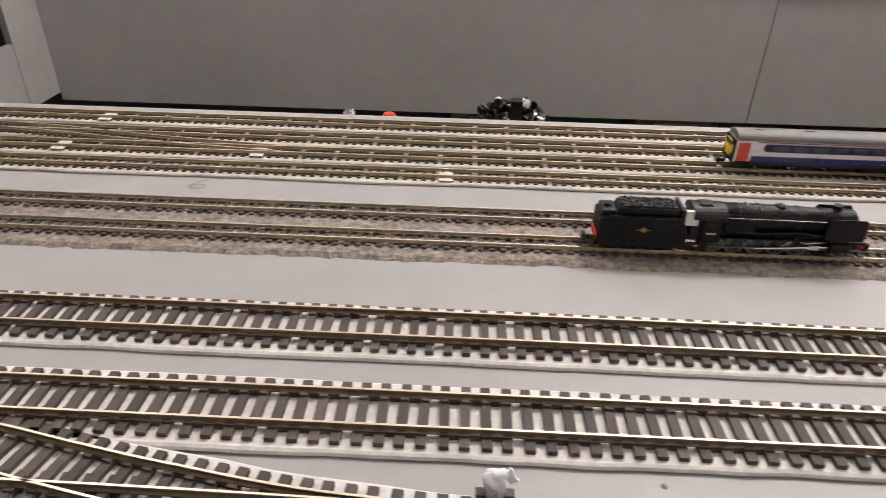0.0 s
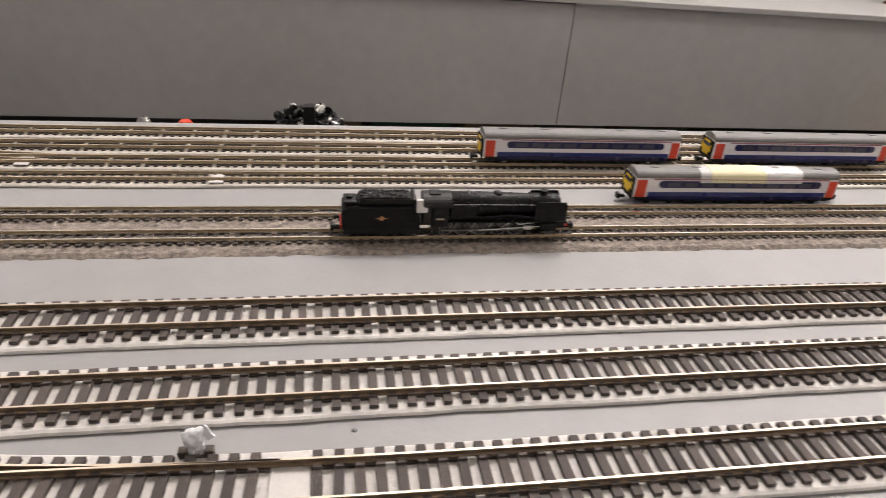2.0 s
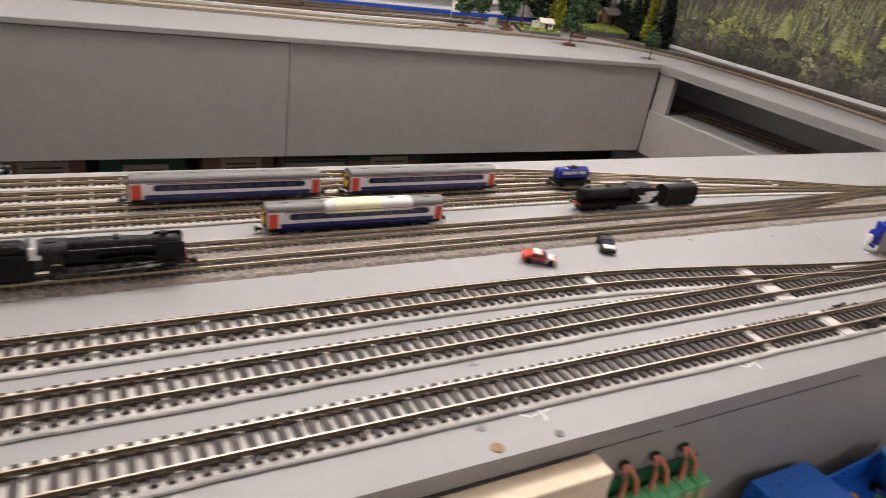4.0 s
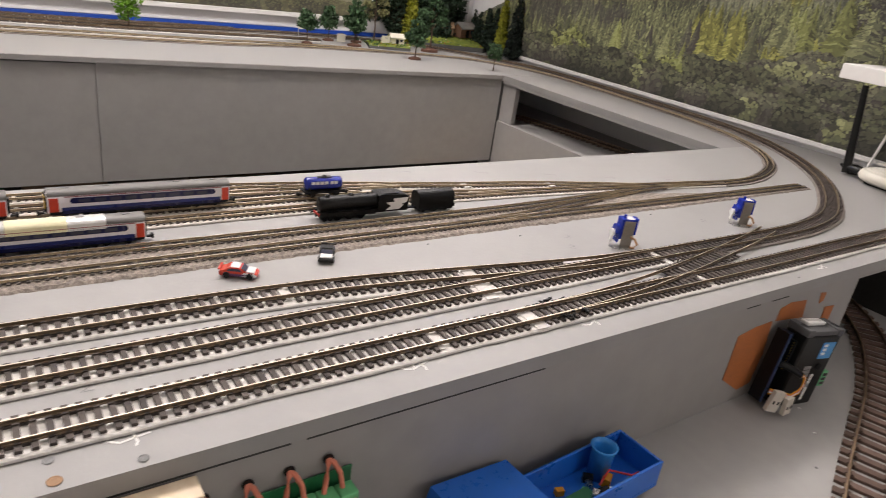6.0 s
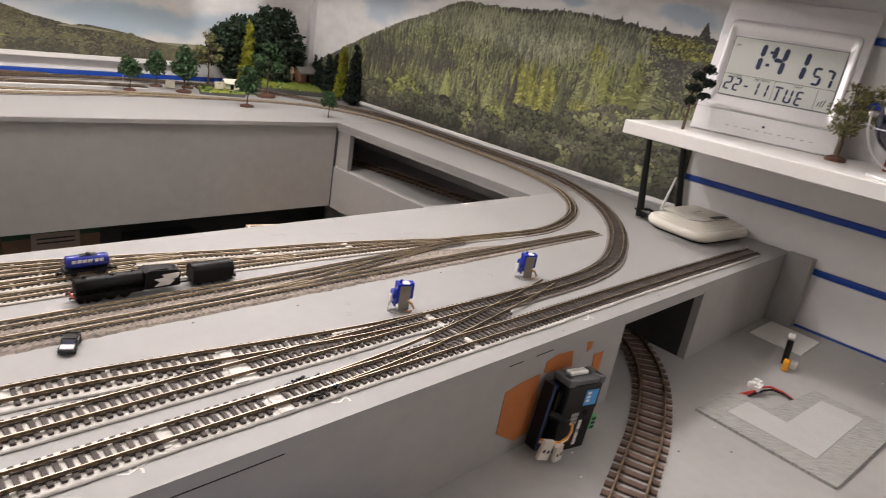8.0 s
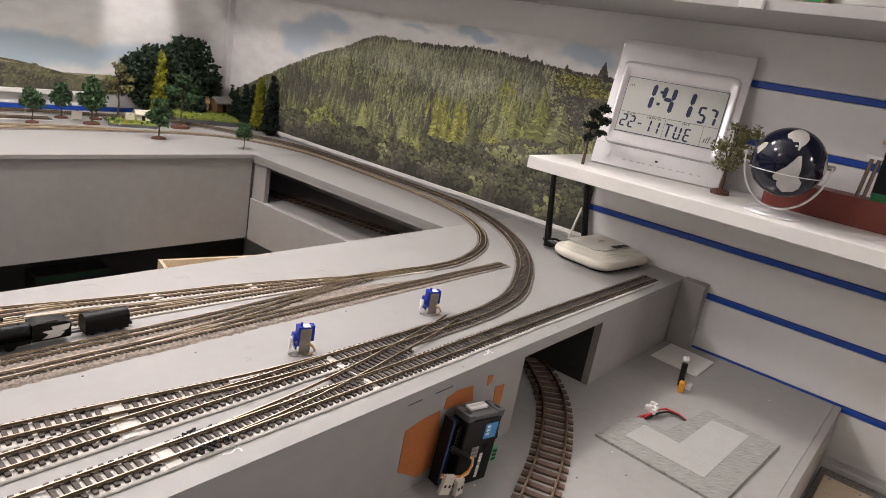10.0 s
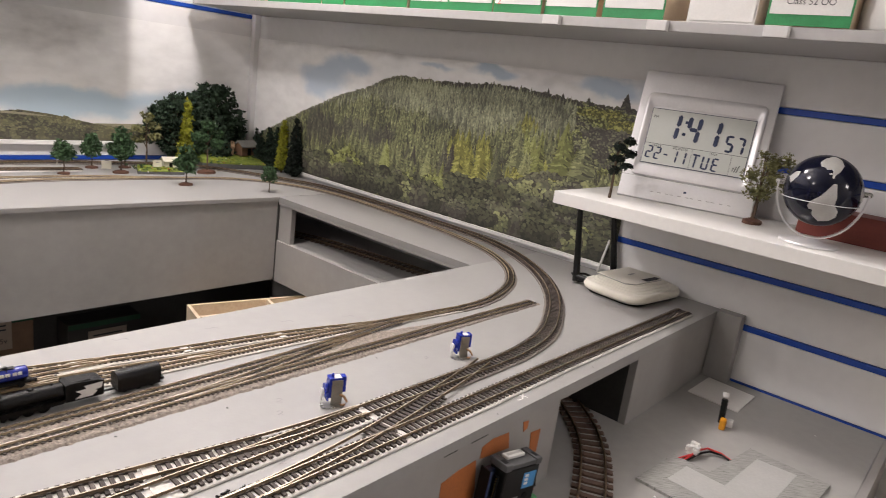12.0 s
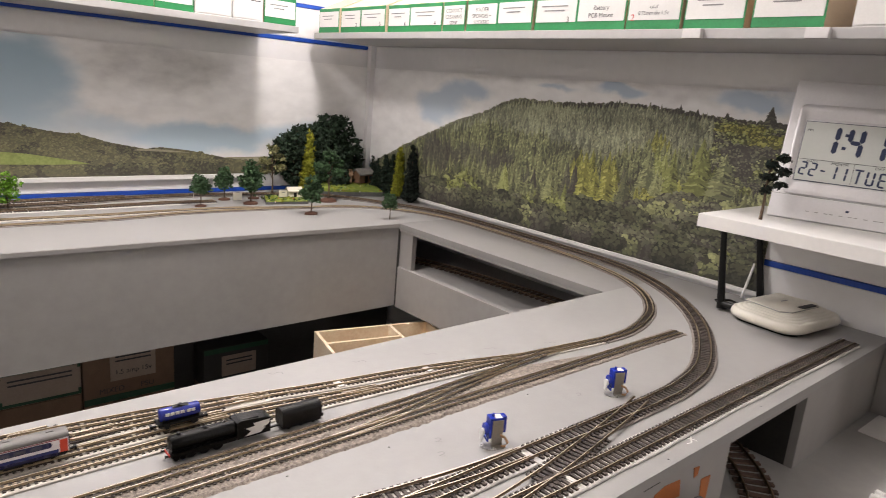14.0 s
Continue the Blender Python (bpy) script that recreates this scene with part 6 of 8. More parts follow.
part("black_block", box(-0.003, 0.008, -0.028, -0.018, 0.0, 0.0660, 0.001), BLACK, pile)
tagged(obj("orange_stopper", lathe([(0.0075, 0), (0.0075, 0.037), (0.005, 0.041)], 18, at=(-0.0990, 0.600, TOP)), C_RED), "round orange red stopper on a dark bin", "stopper")
tagged(obj("silver_knob", lathe([(0.006, 0), (0.0062, 0.040), (0.004, 0.044)], 18, at=(-0.1370, 0.600, TOP)), STEEL), "small silver knob on a dark bin", "knob")

# scorched turnout motor scraps beside the front track
t = thing("turnout_scraps", (0.672, 0.1170, 0.0048), "ragged black scraps of a broken turnout motor on the track", "scrap parts")
rnd_q = random.Random(33)
for k in range(44):
    x, y = rnd_q.uniform(-0.016, 0.018), rnd_q.choice((rnd_q.uniform(0.009, 0.014), rnd_q.uniform(-0.018, -0.009)))
    l = rnd_q.uniform(0.0008, 0.0028)
    o = part("scrap", box(-l, l, -0.0008, 0.0008, -0.0006, 0.0010, 0.0002), BLACK, t)
    o.matrix_basis = pose(x, y, rnd_q.uniform(-0.0015, 0.0025), rnd_q.uniform(-30, 30), rnd_q.uniform(-30, 30), rnd_q.uniform(0, 180))


# ---- lower board and below ----
PCB_G = mat("green_circuit_board", (0.020, 0.16, 0.060), 0.4, var=0.15, scale=120)
TERM_G = mat("green_terminal_plastic", (0.12, 0.44, 0.19), 0.4, var=0.08)
ORANGE_W = mat("orange_ribbon_wire", (0.66, 0.21, 0.13), 0.45, var=0.1)
PINE = mat("pale_pine_wood", (0.70, 0.55, 0.38), 0.6, scale=18, col2=(0.82, 0.70, 0.54), bump=0.1)
TRAY_BLUE = mat("bright_blue_plastic", (0.014, 0.135, 0.58), 0.3, var=0.06)
ORANGE_P = mat("orange_paint_patch", (0.40, 0.13, 0.035), 0.65, var=0.12, scale=40)
BRASS = mat("brass", (0.62, 0.42, 0.16), 0.3, metal=1.0, var=0.1)
AMBER = mat("amber_plastic", (0.70, 0.30, 0.02), 0.25)
WIRE_R = mat("red_wire", (0.55, 0.03, 0.03), 0.4)
LABEL_B = mat("blue_device_label", (0.05, 0.28, 0.62), 0.35)

t = thing("terminal_board", (0.408, 0.0, LOW), "green terminal circuit board with looped orange wires on the front panel", "circuit board")
part("stand", box(-0.044, 0.044, 0.034, 0.0700, 0.0, 0.0585, 0.001), BLACK, t)
part("back_board", box(-0.052, 0.053, 0.0712, 0.0724, 0.050, 0.0890, 0.0003), PCB_G, t)
brd = part("board", box(-0.051, 0.053, 0.0380, 0.0710, 0.0590, 0.0610, 0.0003), PCB_G, t)
SCREW_T = mat("tan_screw_face", (0.46, 0.34, 0.20), 0.5, var=0.15, scale=200)
for i in range(8):
    x = -0.0490 + i * 0.0125
    block = part("terminal_block", box(x, x + 0.0119, 0.0545, 0.0665, 0.0612, 0.0825, 0.0010), TERM_G, brd)
    part("screw_face", box(x + 0.0020, x + 0.0099, 0.0536, 0.0544, 0.0650, 0.0790, 0.0003), SCREW_T, block, "tan screw face")
for y0, z1 in ((0.0470, 0.0690), (0.0395, 0.0650)):
    part("connector_rail", box(-0.0495, 0.0515, y0, y0 + 0.0060, 0.0612, z1, 0.0008), TERM_G, brd, "long green connector rail")
for i in range(4):
    x = -0.0385 + i * 0.0250
    for dx in (-0.0062, 0.0062):
        part("wire_loop", tube([(x, 0.0724, 0.0985), (x + dx * 0.30, 0.0680, 0.0990), (x + dx * 0.75, 0.0640, 0.0930), (x + dx, 0.0625, 0.0820)], 0.0017, 8), ORANGE_W, t, "orange wire loop", smooth=True)
    part("wire_hole", lathe([(0.0036, 0), (0.0036, 0.0008)], 12, axis="y", at=(x, 0.0716, 0.0990)), BLACK, t)

t = thing("pine_batten", (0.245, 0.061, LOW), "pale pine batten lying on a grey block before the front panel", "timber batten")
bm = box(-0.16, 0.121, -0.0065, 0.0105, 0.0980, 0.1185, 0.0012)
part("batten", bm, PINE, t)
part("block", box(-0.16, 0.112, -0.0050, 0.0090, 0.0, 0.0975), GREY_SIDE, t)

t = thing("blue_tray", (0.662, 0.034, LOW), "open blue plastic tray of electronic parts on a black base", "parts tray", rz=3)
part("tray_base", box(-0.058, 0.054, -0.014, 0.020, 0.0, 0.010, 0.001), BLACK, t)
tray = part("tray", box(-0.066, 0.060, -0.020, 0.026, 0.0105, 0.0130), TRAY_BLUE, t)
for x0, x1, y0, y1 in ((-0.066, 0.060, -0.020, -0.0175), (-0.066, 0.060, 0.0235, 0.026), (-0.066, -0.0635, -0.0174, 0.0234), (0.0575, 0.060, -0.0174, 0.0234)):
    part("tray_side", box(x0, x1, y0, y1, 0.0131, 0.0360, 0.0006), TRAY_BLUE, tray)
part("cup", lathe([(0.0085, 0.013), (0.0095, 0.040), (0.0115, 0.044), (0.0100, 0.044), (0.0084, 0.039), (0.0070, 0.016)], 22, at=(0.020, 0.012, 0)), mat("light_blue_plastic", (0.035, 0.27, 0.70), 0.3), t, "light blue plastic funnel", smooth=True)
part("small_board", box(-0.032, -0.006, -0.015, 0.002, 0.020, 0.0215), PCB_G, t)
rnd_t = random.Random(9)
for i in range(16):
    x, y = rnd_t.uniform(-0.055, 0.050), rnd_t.uniform(-0.013, 0.018)
    s = rnd_t.uniform(0.003, 0.006)
    o = part("component", box(-s, s, -s * 0.7, s * 0.7, 0, s * 1.6, 0.0004), [BLACK, WHITE, STEEL, AMBER, TERM_G][i % 5], t)
    o.matrix_basis = pose(x, y, 0.0225 if -0.03 < x < -0.002 and y < -0.002 else 0.0132, 0, 0, rnd_t.uniform(0, 180))
part("red_wire", tube([(0.002, -0.004, 0.024), (0.016, 0.0, 0.030), (0.032, -0.012, 0.027), (0.044, -0.010, 0.024)], 0.0009, 6), WIRE_R, t)
t = thing("blue_box", (0.557, 0.030, LOW), "closed blue plastic box with a sloping lid beside the tray", "plastic box", rz=4)
part("box_body", box(-0.036, 0.036, -0.034, 0.034, 0, 0.036, 0.002), BLACK, t)
part("lid", prism([(-0.038, 0.0365), (0.040, 0.0365), (0.040, 0.045), (-0.034, 0.053)], -0.036, 0.036, "y"), TRAY_BLUE, t)

# decoder box on the front panel with its orange paint patches
t = thing("decoder_box", (0.9726, 0.0580, LOW), "black electronic decoder box with blue label against the panel", "decoder box")
t.matrix_world = pose(0.9726, 0.0580, LOW, 0, 6, -8) @ Matrix.Diagonal((1, 1, 0.885, 1))
CAP = mat("grey_end_cap_plastic", (0.075, 0.075, 0.078), 0.45, var=0.08)
PLUG_C = mat("cream_plug_plastic", (0.62, 0.57, 0.50), 0.45, var=0.05)
FADED = mat("faded_grey_print", (0.30, 0.30, 0.30), 0.5)
BOARD_B = mat("dark_blue_circuit_board", (0.006, 0.012, 0.036), 0.4)
body = part("casing", box(-0.022, 0.036, -0.020, 0.005, 0.002, 0.0985, 0.002), BLACK, t)
cap = part("end_cap", box(-0.0215, 0.0355, -0.0195, 0.0048, 0.0987, 0.1045, 0.0008), CAP, t, "grey end cap")
for x0, x1 in ((-0.0235, -0.0130), (0.0275, 0.0372)):
    part("cap_clip", box(x0, x1, -0.0203, 0.0053, 0.0975, 0.1068, 0.001), CAP, cap)
    part("clip_slot", box(x0 + 0.0025, x1 - 0.0025, -0.0150, -0.0070, 0.1069, 0.1073), BLACK, cap)
plug = part("white_plug", box(-0.0100, 0.0200, -0.0080, 0.0020, 0.1046, 0.1092, 0.0012), WHITE, t)
part("plug_slot", box(-0.0070, 0.0170, -0.0048, -0.0012, 0.1093, 0.1096), CLIP, plug)
label = part("blue_label", box(0.010, 0.031, -0.0206, -0.0201, 0.068, 0.090), LABEL_B, t, "blue label")
for z in (0.0730, 0.0785, 0.0840):
    part("label_mark", box(0.0125, 0.0185, -0.0209, -0.0207, z, z + 0.0036), WHITE, label, "white mark")
for k in range(8):
    part("print_mark", box(0.0125, 0.0175, -0.0206, -0.0201, 0.010 + 0.0046 * k, 0.0138 + 0.0046 * k), FADED if k == 4 else WHITE, t, "upright white printing")
for i in range(3):
    for k in range(3):
        part("print_cell", box(-0.0040 + i * 0.0042, -0.0008 + i * 0.0042, -0.0206, -0.0201, 0.042 + k * 0.0058, 0.0466 + k * 0.0058), FADED, t)
part("knob", lathe([(0.0042, -0.0012), (0.0042, 0)], 16, axis="y", at=(0.0185, -0.0202, 0.057)), UNDER, t)
side = part("side_board", box(-0.0345, -0.0225, -0.006, 0.005, 0.006, 0.094, 0.0005), BOARD_B, t, "dark blue circuit board")
part("board_wall", box(-0.0366, -0.0347, -0.0098, 0.005, 0.004, 0.0960), UNDER, side)
part("board_rim", box(-0.0368, -0.0347, -0.0115, -0.0099, 0.004, 0.0965, 0.0003), mat("blue_lacquer", (0.030, 0.060, 0.150), 0.3), side, "blue lacquered rim")
part("header_block", box(-0.0262, -0.0228, -0.0130, -0.0062, 0.048, 0.088, 0.0004), BLACK, side)
for i in range(11):
    part("pin", box(-0.0275, -0.0262, -0.0122, -0.0110, 0.050 + i * 0.0035, 0.0514 + i * 0.0035), BRASS, side)
    part("pin", box(-0.0345, -0.0325, -0.0078, -0.0062, 0.050 + i * 0.0035, 0.0514 + i * 0.0035), STEEL, side)
part("lead_sleeve", tube([(-0.032, -0.010, 0.058), (-0.022, -0.018, 0.055), (-0.012, -0.024, 0.0500)], 0.0042, 10), BLACK, t)
for k in range(4):
    part("orange_lead", tube([(-0.012, -0.0245, 0.0495 + k * 0.0010), (-0.0075 + k * 0.0008, -0.0265, 0.047), (-0.0070 + k * 0.0010, -0.0275, 0.040 - k * 0.0012), (-0.012, -0.029 - k * 0.0004, 0.033 - k * 0.0014), (-0.024, -0.030, 0.0285 - k * 0.0014), (-0.038, -0.026, 0.030 - k * 0.0014), (-0.046, -0.020, 0.0305 - k * 0.002)], 0.0009, 6), (AMBER, ORANGE_W, WHITE, AMBER)[k], t, "orange lead")
for at, turn, hw, hh in (((-0.0395, -0.0260, 0.0180), (0, 8, -12), 0.0068, 0.0135), ((-0.0235, -0.0310, 0.0140), (0, -8, 6), 0.0062, 0.0115)):
    plug = part("cream_connector", box(-hw, hw, -0.0026, 0.0026, -hh, hh, 0.0006), PLUG_C, t, "cream plastic plug")
    plug.matrix_basis = pose(*at, *turn)
    for dx in (-0.0030, 0.0030):
        part("plug_slot", box(dx - 0.0013, dx + 0.0013, -0.0031, -0.0027, -0.003, 0.001), DARK, plug)
term = part("green_terminal", box(0.0368, 0.0470, -0.0190, -0.0060, 0.026, 0.047, 0.0006), TERM_G, t)
for k in range(3):
    part("terminal_hole", box(0.0385, 0.0455, -0.0194, -0.0191, 0.0285 + 0.006 * k, 0.0325 + 0.006 * k), DARK, term)
part("black_lead", tube([(0.040, -0.010, 0.047), (0.053, -0.008, 0.054), (0.056, -0.004, 0.068), (0.046, 0.004, 0.078)], 0.0014, 6), BLACK, t)
part("red_lead", tube([(0.040, -0.013, 0.047), (0.044, -0.013, 0.054), (0.043, -0.008, 0.062)], 0.0013, 6), WIRE_R, t)


def paint_patch(pts):
    o = obj("paint_patch", prism(pts, Y_FRONT + 0.0002, Y_FRONT + 0.0009, "y"), ORANGE_P)
    return tagged(o, "patch of bare orange paint on the grey front panel", "paint patch", "orange paint patches")


paint_patch([(0.887, -0.046), (0.914, -0.041), (0.944, -0.040), (0.950, -0.080), (0.944, -0.116), (0.921, -0.119), (0.886, -0.097)])
paint_patch([(0.951, -0.041), (0.953, -0.027), (0.972, -0.023), (1.003, -0.026), (1.008, -0.048)])
paint_patch([(1.032, -0.022), (1.044, -0.024), (1.043, -0.034), (1.035, -0.036)])
paint_patch([(1.054, -0.044), (1.076, -0.046), (1.075, -0.070), (1.071, -0.092), (1.060, -0.088)])

k = Nodes("rough_sawn_grey_board", 0.65)
along = k.f("ADD", k.f("MULTIPLY", k.sep[0], 0.63), k.f("MULTIPLY", k.sep[1], -0.78))
across = k.f("ADD", k.f("MULTIPLY", k.sep[0], 0.78), k.f("MULTIPLY", k.sep[1], 0.63))
fleck = k.noise(k.join(k.f("MULTIPLY", along, 55.0), k.f("MULTIPLY", across, 420.0)), 1.0, 5.0)[0]
PLATE = k.done(k.ramp(fleck, (0.28, (0.10, 0.10, 0.095)), (0.38, (0.26, 0.26, 0.245)), (0.68, (0.36, 0.36, 0.34))))
PLATE_L = mat("pale_grey_card", (0.42, 0.42, 0.41), 0.6, var=0.06)
t = thing("grey_plate", (1.325, -0.104, LOW), "thin grey cut-out board with pale panel on the lower board", "board")
off = lambda pts: [(x - 1.325, y + 0.104) for x, y in pts]
part("plate", prism(off([(1.213, -0.009), (1.322, -0.018), (1.3164, -0.0727), (1.445, -0.0905), (1.4386, -0.2041), (1.204, -0.190)]), 0.0003, 0.0042, "z"), PLATE, t)
part("pale_panel", prism(off([(1.247, -0.039), (1.3027, -0.0443), (1.2993, -0.100), (1.4177, -0.108), (1.4216, -0.1634), (1.2428, -0.1545)]), 0.0043, 0.0048, "z"), PLATE_L, t, "pale grey panel")
t = thing("white_card", (1.619, 0.012, LOW), "white plastic card lying on the lower board by the wall", "card")
part("card", prism([(x - 1.619, y - 0.012) for x, y in ((1.571, 0.058), (1.672, 0.0565), (1.664, -0.032), (1.566, -0.032))], 0.0003, 0.0024, "z"), WHITE, t)
t = thing("pin_torch", (1.484, -0.034, LOW), "small black pen torch standing upright with an amber clip", "pen torch", rz=10)
part("barrel", tube([(0.004, 0.004, 0.006), (0.008, 0.006, 0.046)], 0.0050, 12), BLACK, t)
part("cap", tube([(0.0081, 0.0061, 0.0505), (0.0095, 0.0070, 0.058)], 0.0050, 12), WHITE, t)
part("amber_clip", box(-0.014, -0.002, -0.005, 0.005, 0.0, 0.020, 0.003), AMBER, t)
part("clear_foot", box(0.006, 0.020, -0.014, -0.004, 0.0, 0.012, 0.002), CLIP, t)
t = thing("wire_connector", (1.350, -0.036, LOW - 0.0098), "white plug with red and black wires on the grey plate", "wire connector", rz=0)
rnd_c = random.Random(2)
bm = box(-0.008, 0.008, -0.007, 0.007, 0.010, 0.022, 0.002)
for i in range(9):
    a, b = rnd_c.uniform(0, 6.28), rnd_c.uniform(0.5, 1.0)
    x, y, z = 0.010 * b * math.cos(a), 0.009 * b * math.sin(a), 0.021 + rnd_c.uniform(-0.002, 0.005)
    box(x - 0.0036, x + 0.0036, y - 0.0036, y + 0.0036, z - 0.004, z + 0.004, 0.001, bm=bm)
part("plug", bm, WHITE, t)
part("red_wire", tube([(-0.008, 0.000, 0.014), (-0.034, 0.009, 0.013), (-0.030, 0.002, 0.0125), (0.004, -0.006, 0.020), (0.026, -0.012, 0.018), (0.034, -0.030, 0.015), (0.031, -0.046, 0.0125)], 0.0016, 6), WIRE_R, t)
part("black_wire", tube([(-0.008, -0.003, 0.014), (-0.034, 0.006, 0.0125), (-0.028, -0.001, 0.0125), (0.004, -0.010, 0.017), (0.024, -0.016, 0.0155), (0.032, -0.032, 0.014), (0.028, -0.048, 0.0125)], 0.0016, 6), BLACK, t)

t = thing("pale_crate", (1.56, -0.42, FLOOR), "pale wooden box on the floor beside the lower board", "wooden box")
part("carpeted_plinth", box(-0.60, 0.1428, -0.60, 0.170, 0, 0.700, 0.003), CARPET, t)
part("crate_top", box(-0.20, 0.075, -0.30, 0.158, 0.7005, 0.7180, 0.002), PINE, t)
for sx, sy in ((0.066, 0.148), (0.060, 0.100), (-0.10, 0.148)):
    part("screw_head", lathe([(0.0035, 0.7181), (0.003, 0.7190)], 12, at=(sx, sy, 0)), STEEL, t)

# pine crate in the well and boxes in the shade under the far board
t = thing("pine_crate", (1.330, 1.040, FLOOR), "open pale pine crate standing in the well", "wooden crate", rz=-14)
bm = box(-0.16, 0.16, -0.085, 0.085, 0.60, 0.606)
for x0, x1, y0, y1 in ((-0.16, 0.16, -0.085, -0.077), (-0.16, 0.16, 0.077, 0.085), (-0.16, -0.152, -0.0769, 0.0769), (0.152, 0.16, -0.0769, 0.0769), (0.040, 0.048, -0.0769, 0.0769), (-0.1519, 0.0399, -0.004, 0.004)):
    box(x0, x1, y0, y1, 0.6061, 0.690, bm=bm)
part("crate_box", bm, PINE, t)
# added stand under the crate, its near-black colour standing in for shade
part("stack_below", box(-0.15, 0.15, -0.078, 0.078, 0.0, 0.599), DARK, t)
CARD_DG = mat("dull_dark_green_card", (0.012, 0.060, 0.030), 0.7, var=0.2)
PAPER = mat("aged_paper_label", (0.32, 0.255, 0.21), 0.7, var=0.08, scale=30)
for x, w, z0, z1, m, label_box, words in (
        (0.638, 0.172, 0.517, 0.605, PAPER, (-0.078, 0.078, 0.527, 0.597), ""),
        (0.837, 0.219, 0.477, 0.615, CARD_BR, (-0.048, 0.061, 0.533, 0.610), "1.5 amp 15v"),
        (1.121, 0.190, 0.455, 0.566, DARK, (-0.045, 0.056, 0.479, 0.539), ""),
        (0.444, 0.172, 0.506, 0.635, CARD_BR, (-0.043, 0.054, 0.549, 0.613), ""),
        (0.230, 0.182, 0.506, 0.619, CARD_DG, (-0.043, 0.054, 0.538, 0.602), ""),
        (0.026, 0.172, 0.506, 0.635, CARD_BR, (-0.043, 0.054, 0.549, 0.613), "")):
    t = thing("carton", (x, 1.450, FLOOR), "cardboard storage carton with a pale label under the board", "carton", "stacked cartons")
    part("lower_carton", box(-w / 2, w / 2, 0, 0.22, 0, z0 - 0.001, 0.002), CARD_BR, t)
    part("upper_carton", box(-w / 2, w / 2, 0, 0.22, z0, z1, 0.002), m, t)
    part("green_band", box(-w / 2 + 0.001, w / 2 - 0.001, -0.0012, -0.0002, z1 - 0.016, z1 - 0.002), CARD_DG, t)
    part("green_band", box(-w / 2 + 0.001, w / 2 - 0.001, -0.0012, -0.0002, z0 + 0.002, z0 + 0.018), CARD_DG, t)
    a, b, c, d = label_box
    part("label", box(a, b, -0.0026, -0.0014, c, d), PAPER, t, "pale paper label")
    if words:
        lettering("label_text", words, 0.018, pose((a + b) / 2, -0.0032, c + 0.022, 90, 0, 0), INK, t)
        lettering("label_text", "MIXED", 0.020, pose(-0.045, -0.0012, z0 + 0.032, 90, 0, 0), INK, t)
        lettering("label_text", "PSU", 0.020, pose(0.040, -0.0012, z0 + 0.032, 90, 0, 0), INK, t)
    for k in range(2):
        part("label_line", box(a + 0.012, b - 0.012, -0.0032, -0.0027, d - 0.016 - 0.011 * k, d - 0.012 - 0.011 * k), INK, t)

rnd_k = random.Random(8)
for k in range(16):
    x, y = rnd_k.uniform(0.80, 1.60), rnd_k.uniform(-0.20, 0.04)
    tagged(obj("board_speck", lathe([(0.0016, 0), (0.0011, 0.0007), (0.0003, 0.0010)], 7, at=(x, y, LOW)), PENCIL if k % 3 else WHITE), "small crumb of debris on the lower board", "debris", "crumbs on the lower board")


# ---- east end: router, wall shelf, clock, globe ----
CREAM = mat("cream_router_plastic", (0.76, 0.725, 0.64), 0.4, var=0.03)
SILVER = mat("satin_silver_plastic", (0.78, 0.77, 0.78), 0.34, metal=0.55, var=0.03, rvar=0.05)
LCD = mat("grey_green_lcd", (0.62, 0.64, 0.60), 0.22, var=0.02, rvar=0.03)
LCD_INK = mat("dark_lcd_segment", (0.022, 0.034, 0.085), 0.4)
NAVY_GLOSS = mat("glossy_navy_globe", (0.004, 0.005, 0.016), 0.12, var=0.2, rvar=0.03, spec=0.35)
LAND = mat("silver_globe_land", (0.42, 0.41, 0.39), 0.35, var=0.08, scale=60)
DK_RED = mat("dark_red_box_card", (0.17, 0.032, 0.022), 0.5, var=0.1)
BROWN_ROD = mat("bronze_rod", (0.17, 0.13, 0.10), 0.35, metal=0.7)


def rounded(hx, hy, r, k=8):
    """Outline of a rounded rectangle."""
    out = []
    for q, (sx, sy) in enumerate(((1, 1), (-1, 1), (-1, -1), (1, -1))):
        for i in range(k + 1):
            a = radians(90 * q + 90 * i / k)
            out.append((sx * (hx - r) + r * math.cos(a), sy * (hy - r) + r * math.sin(a)))
    return out


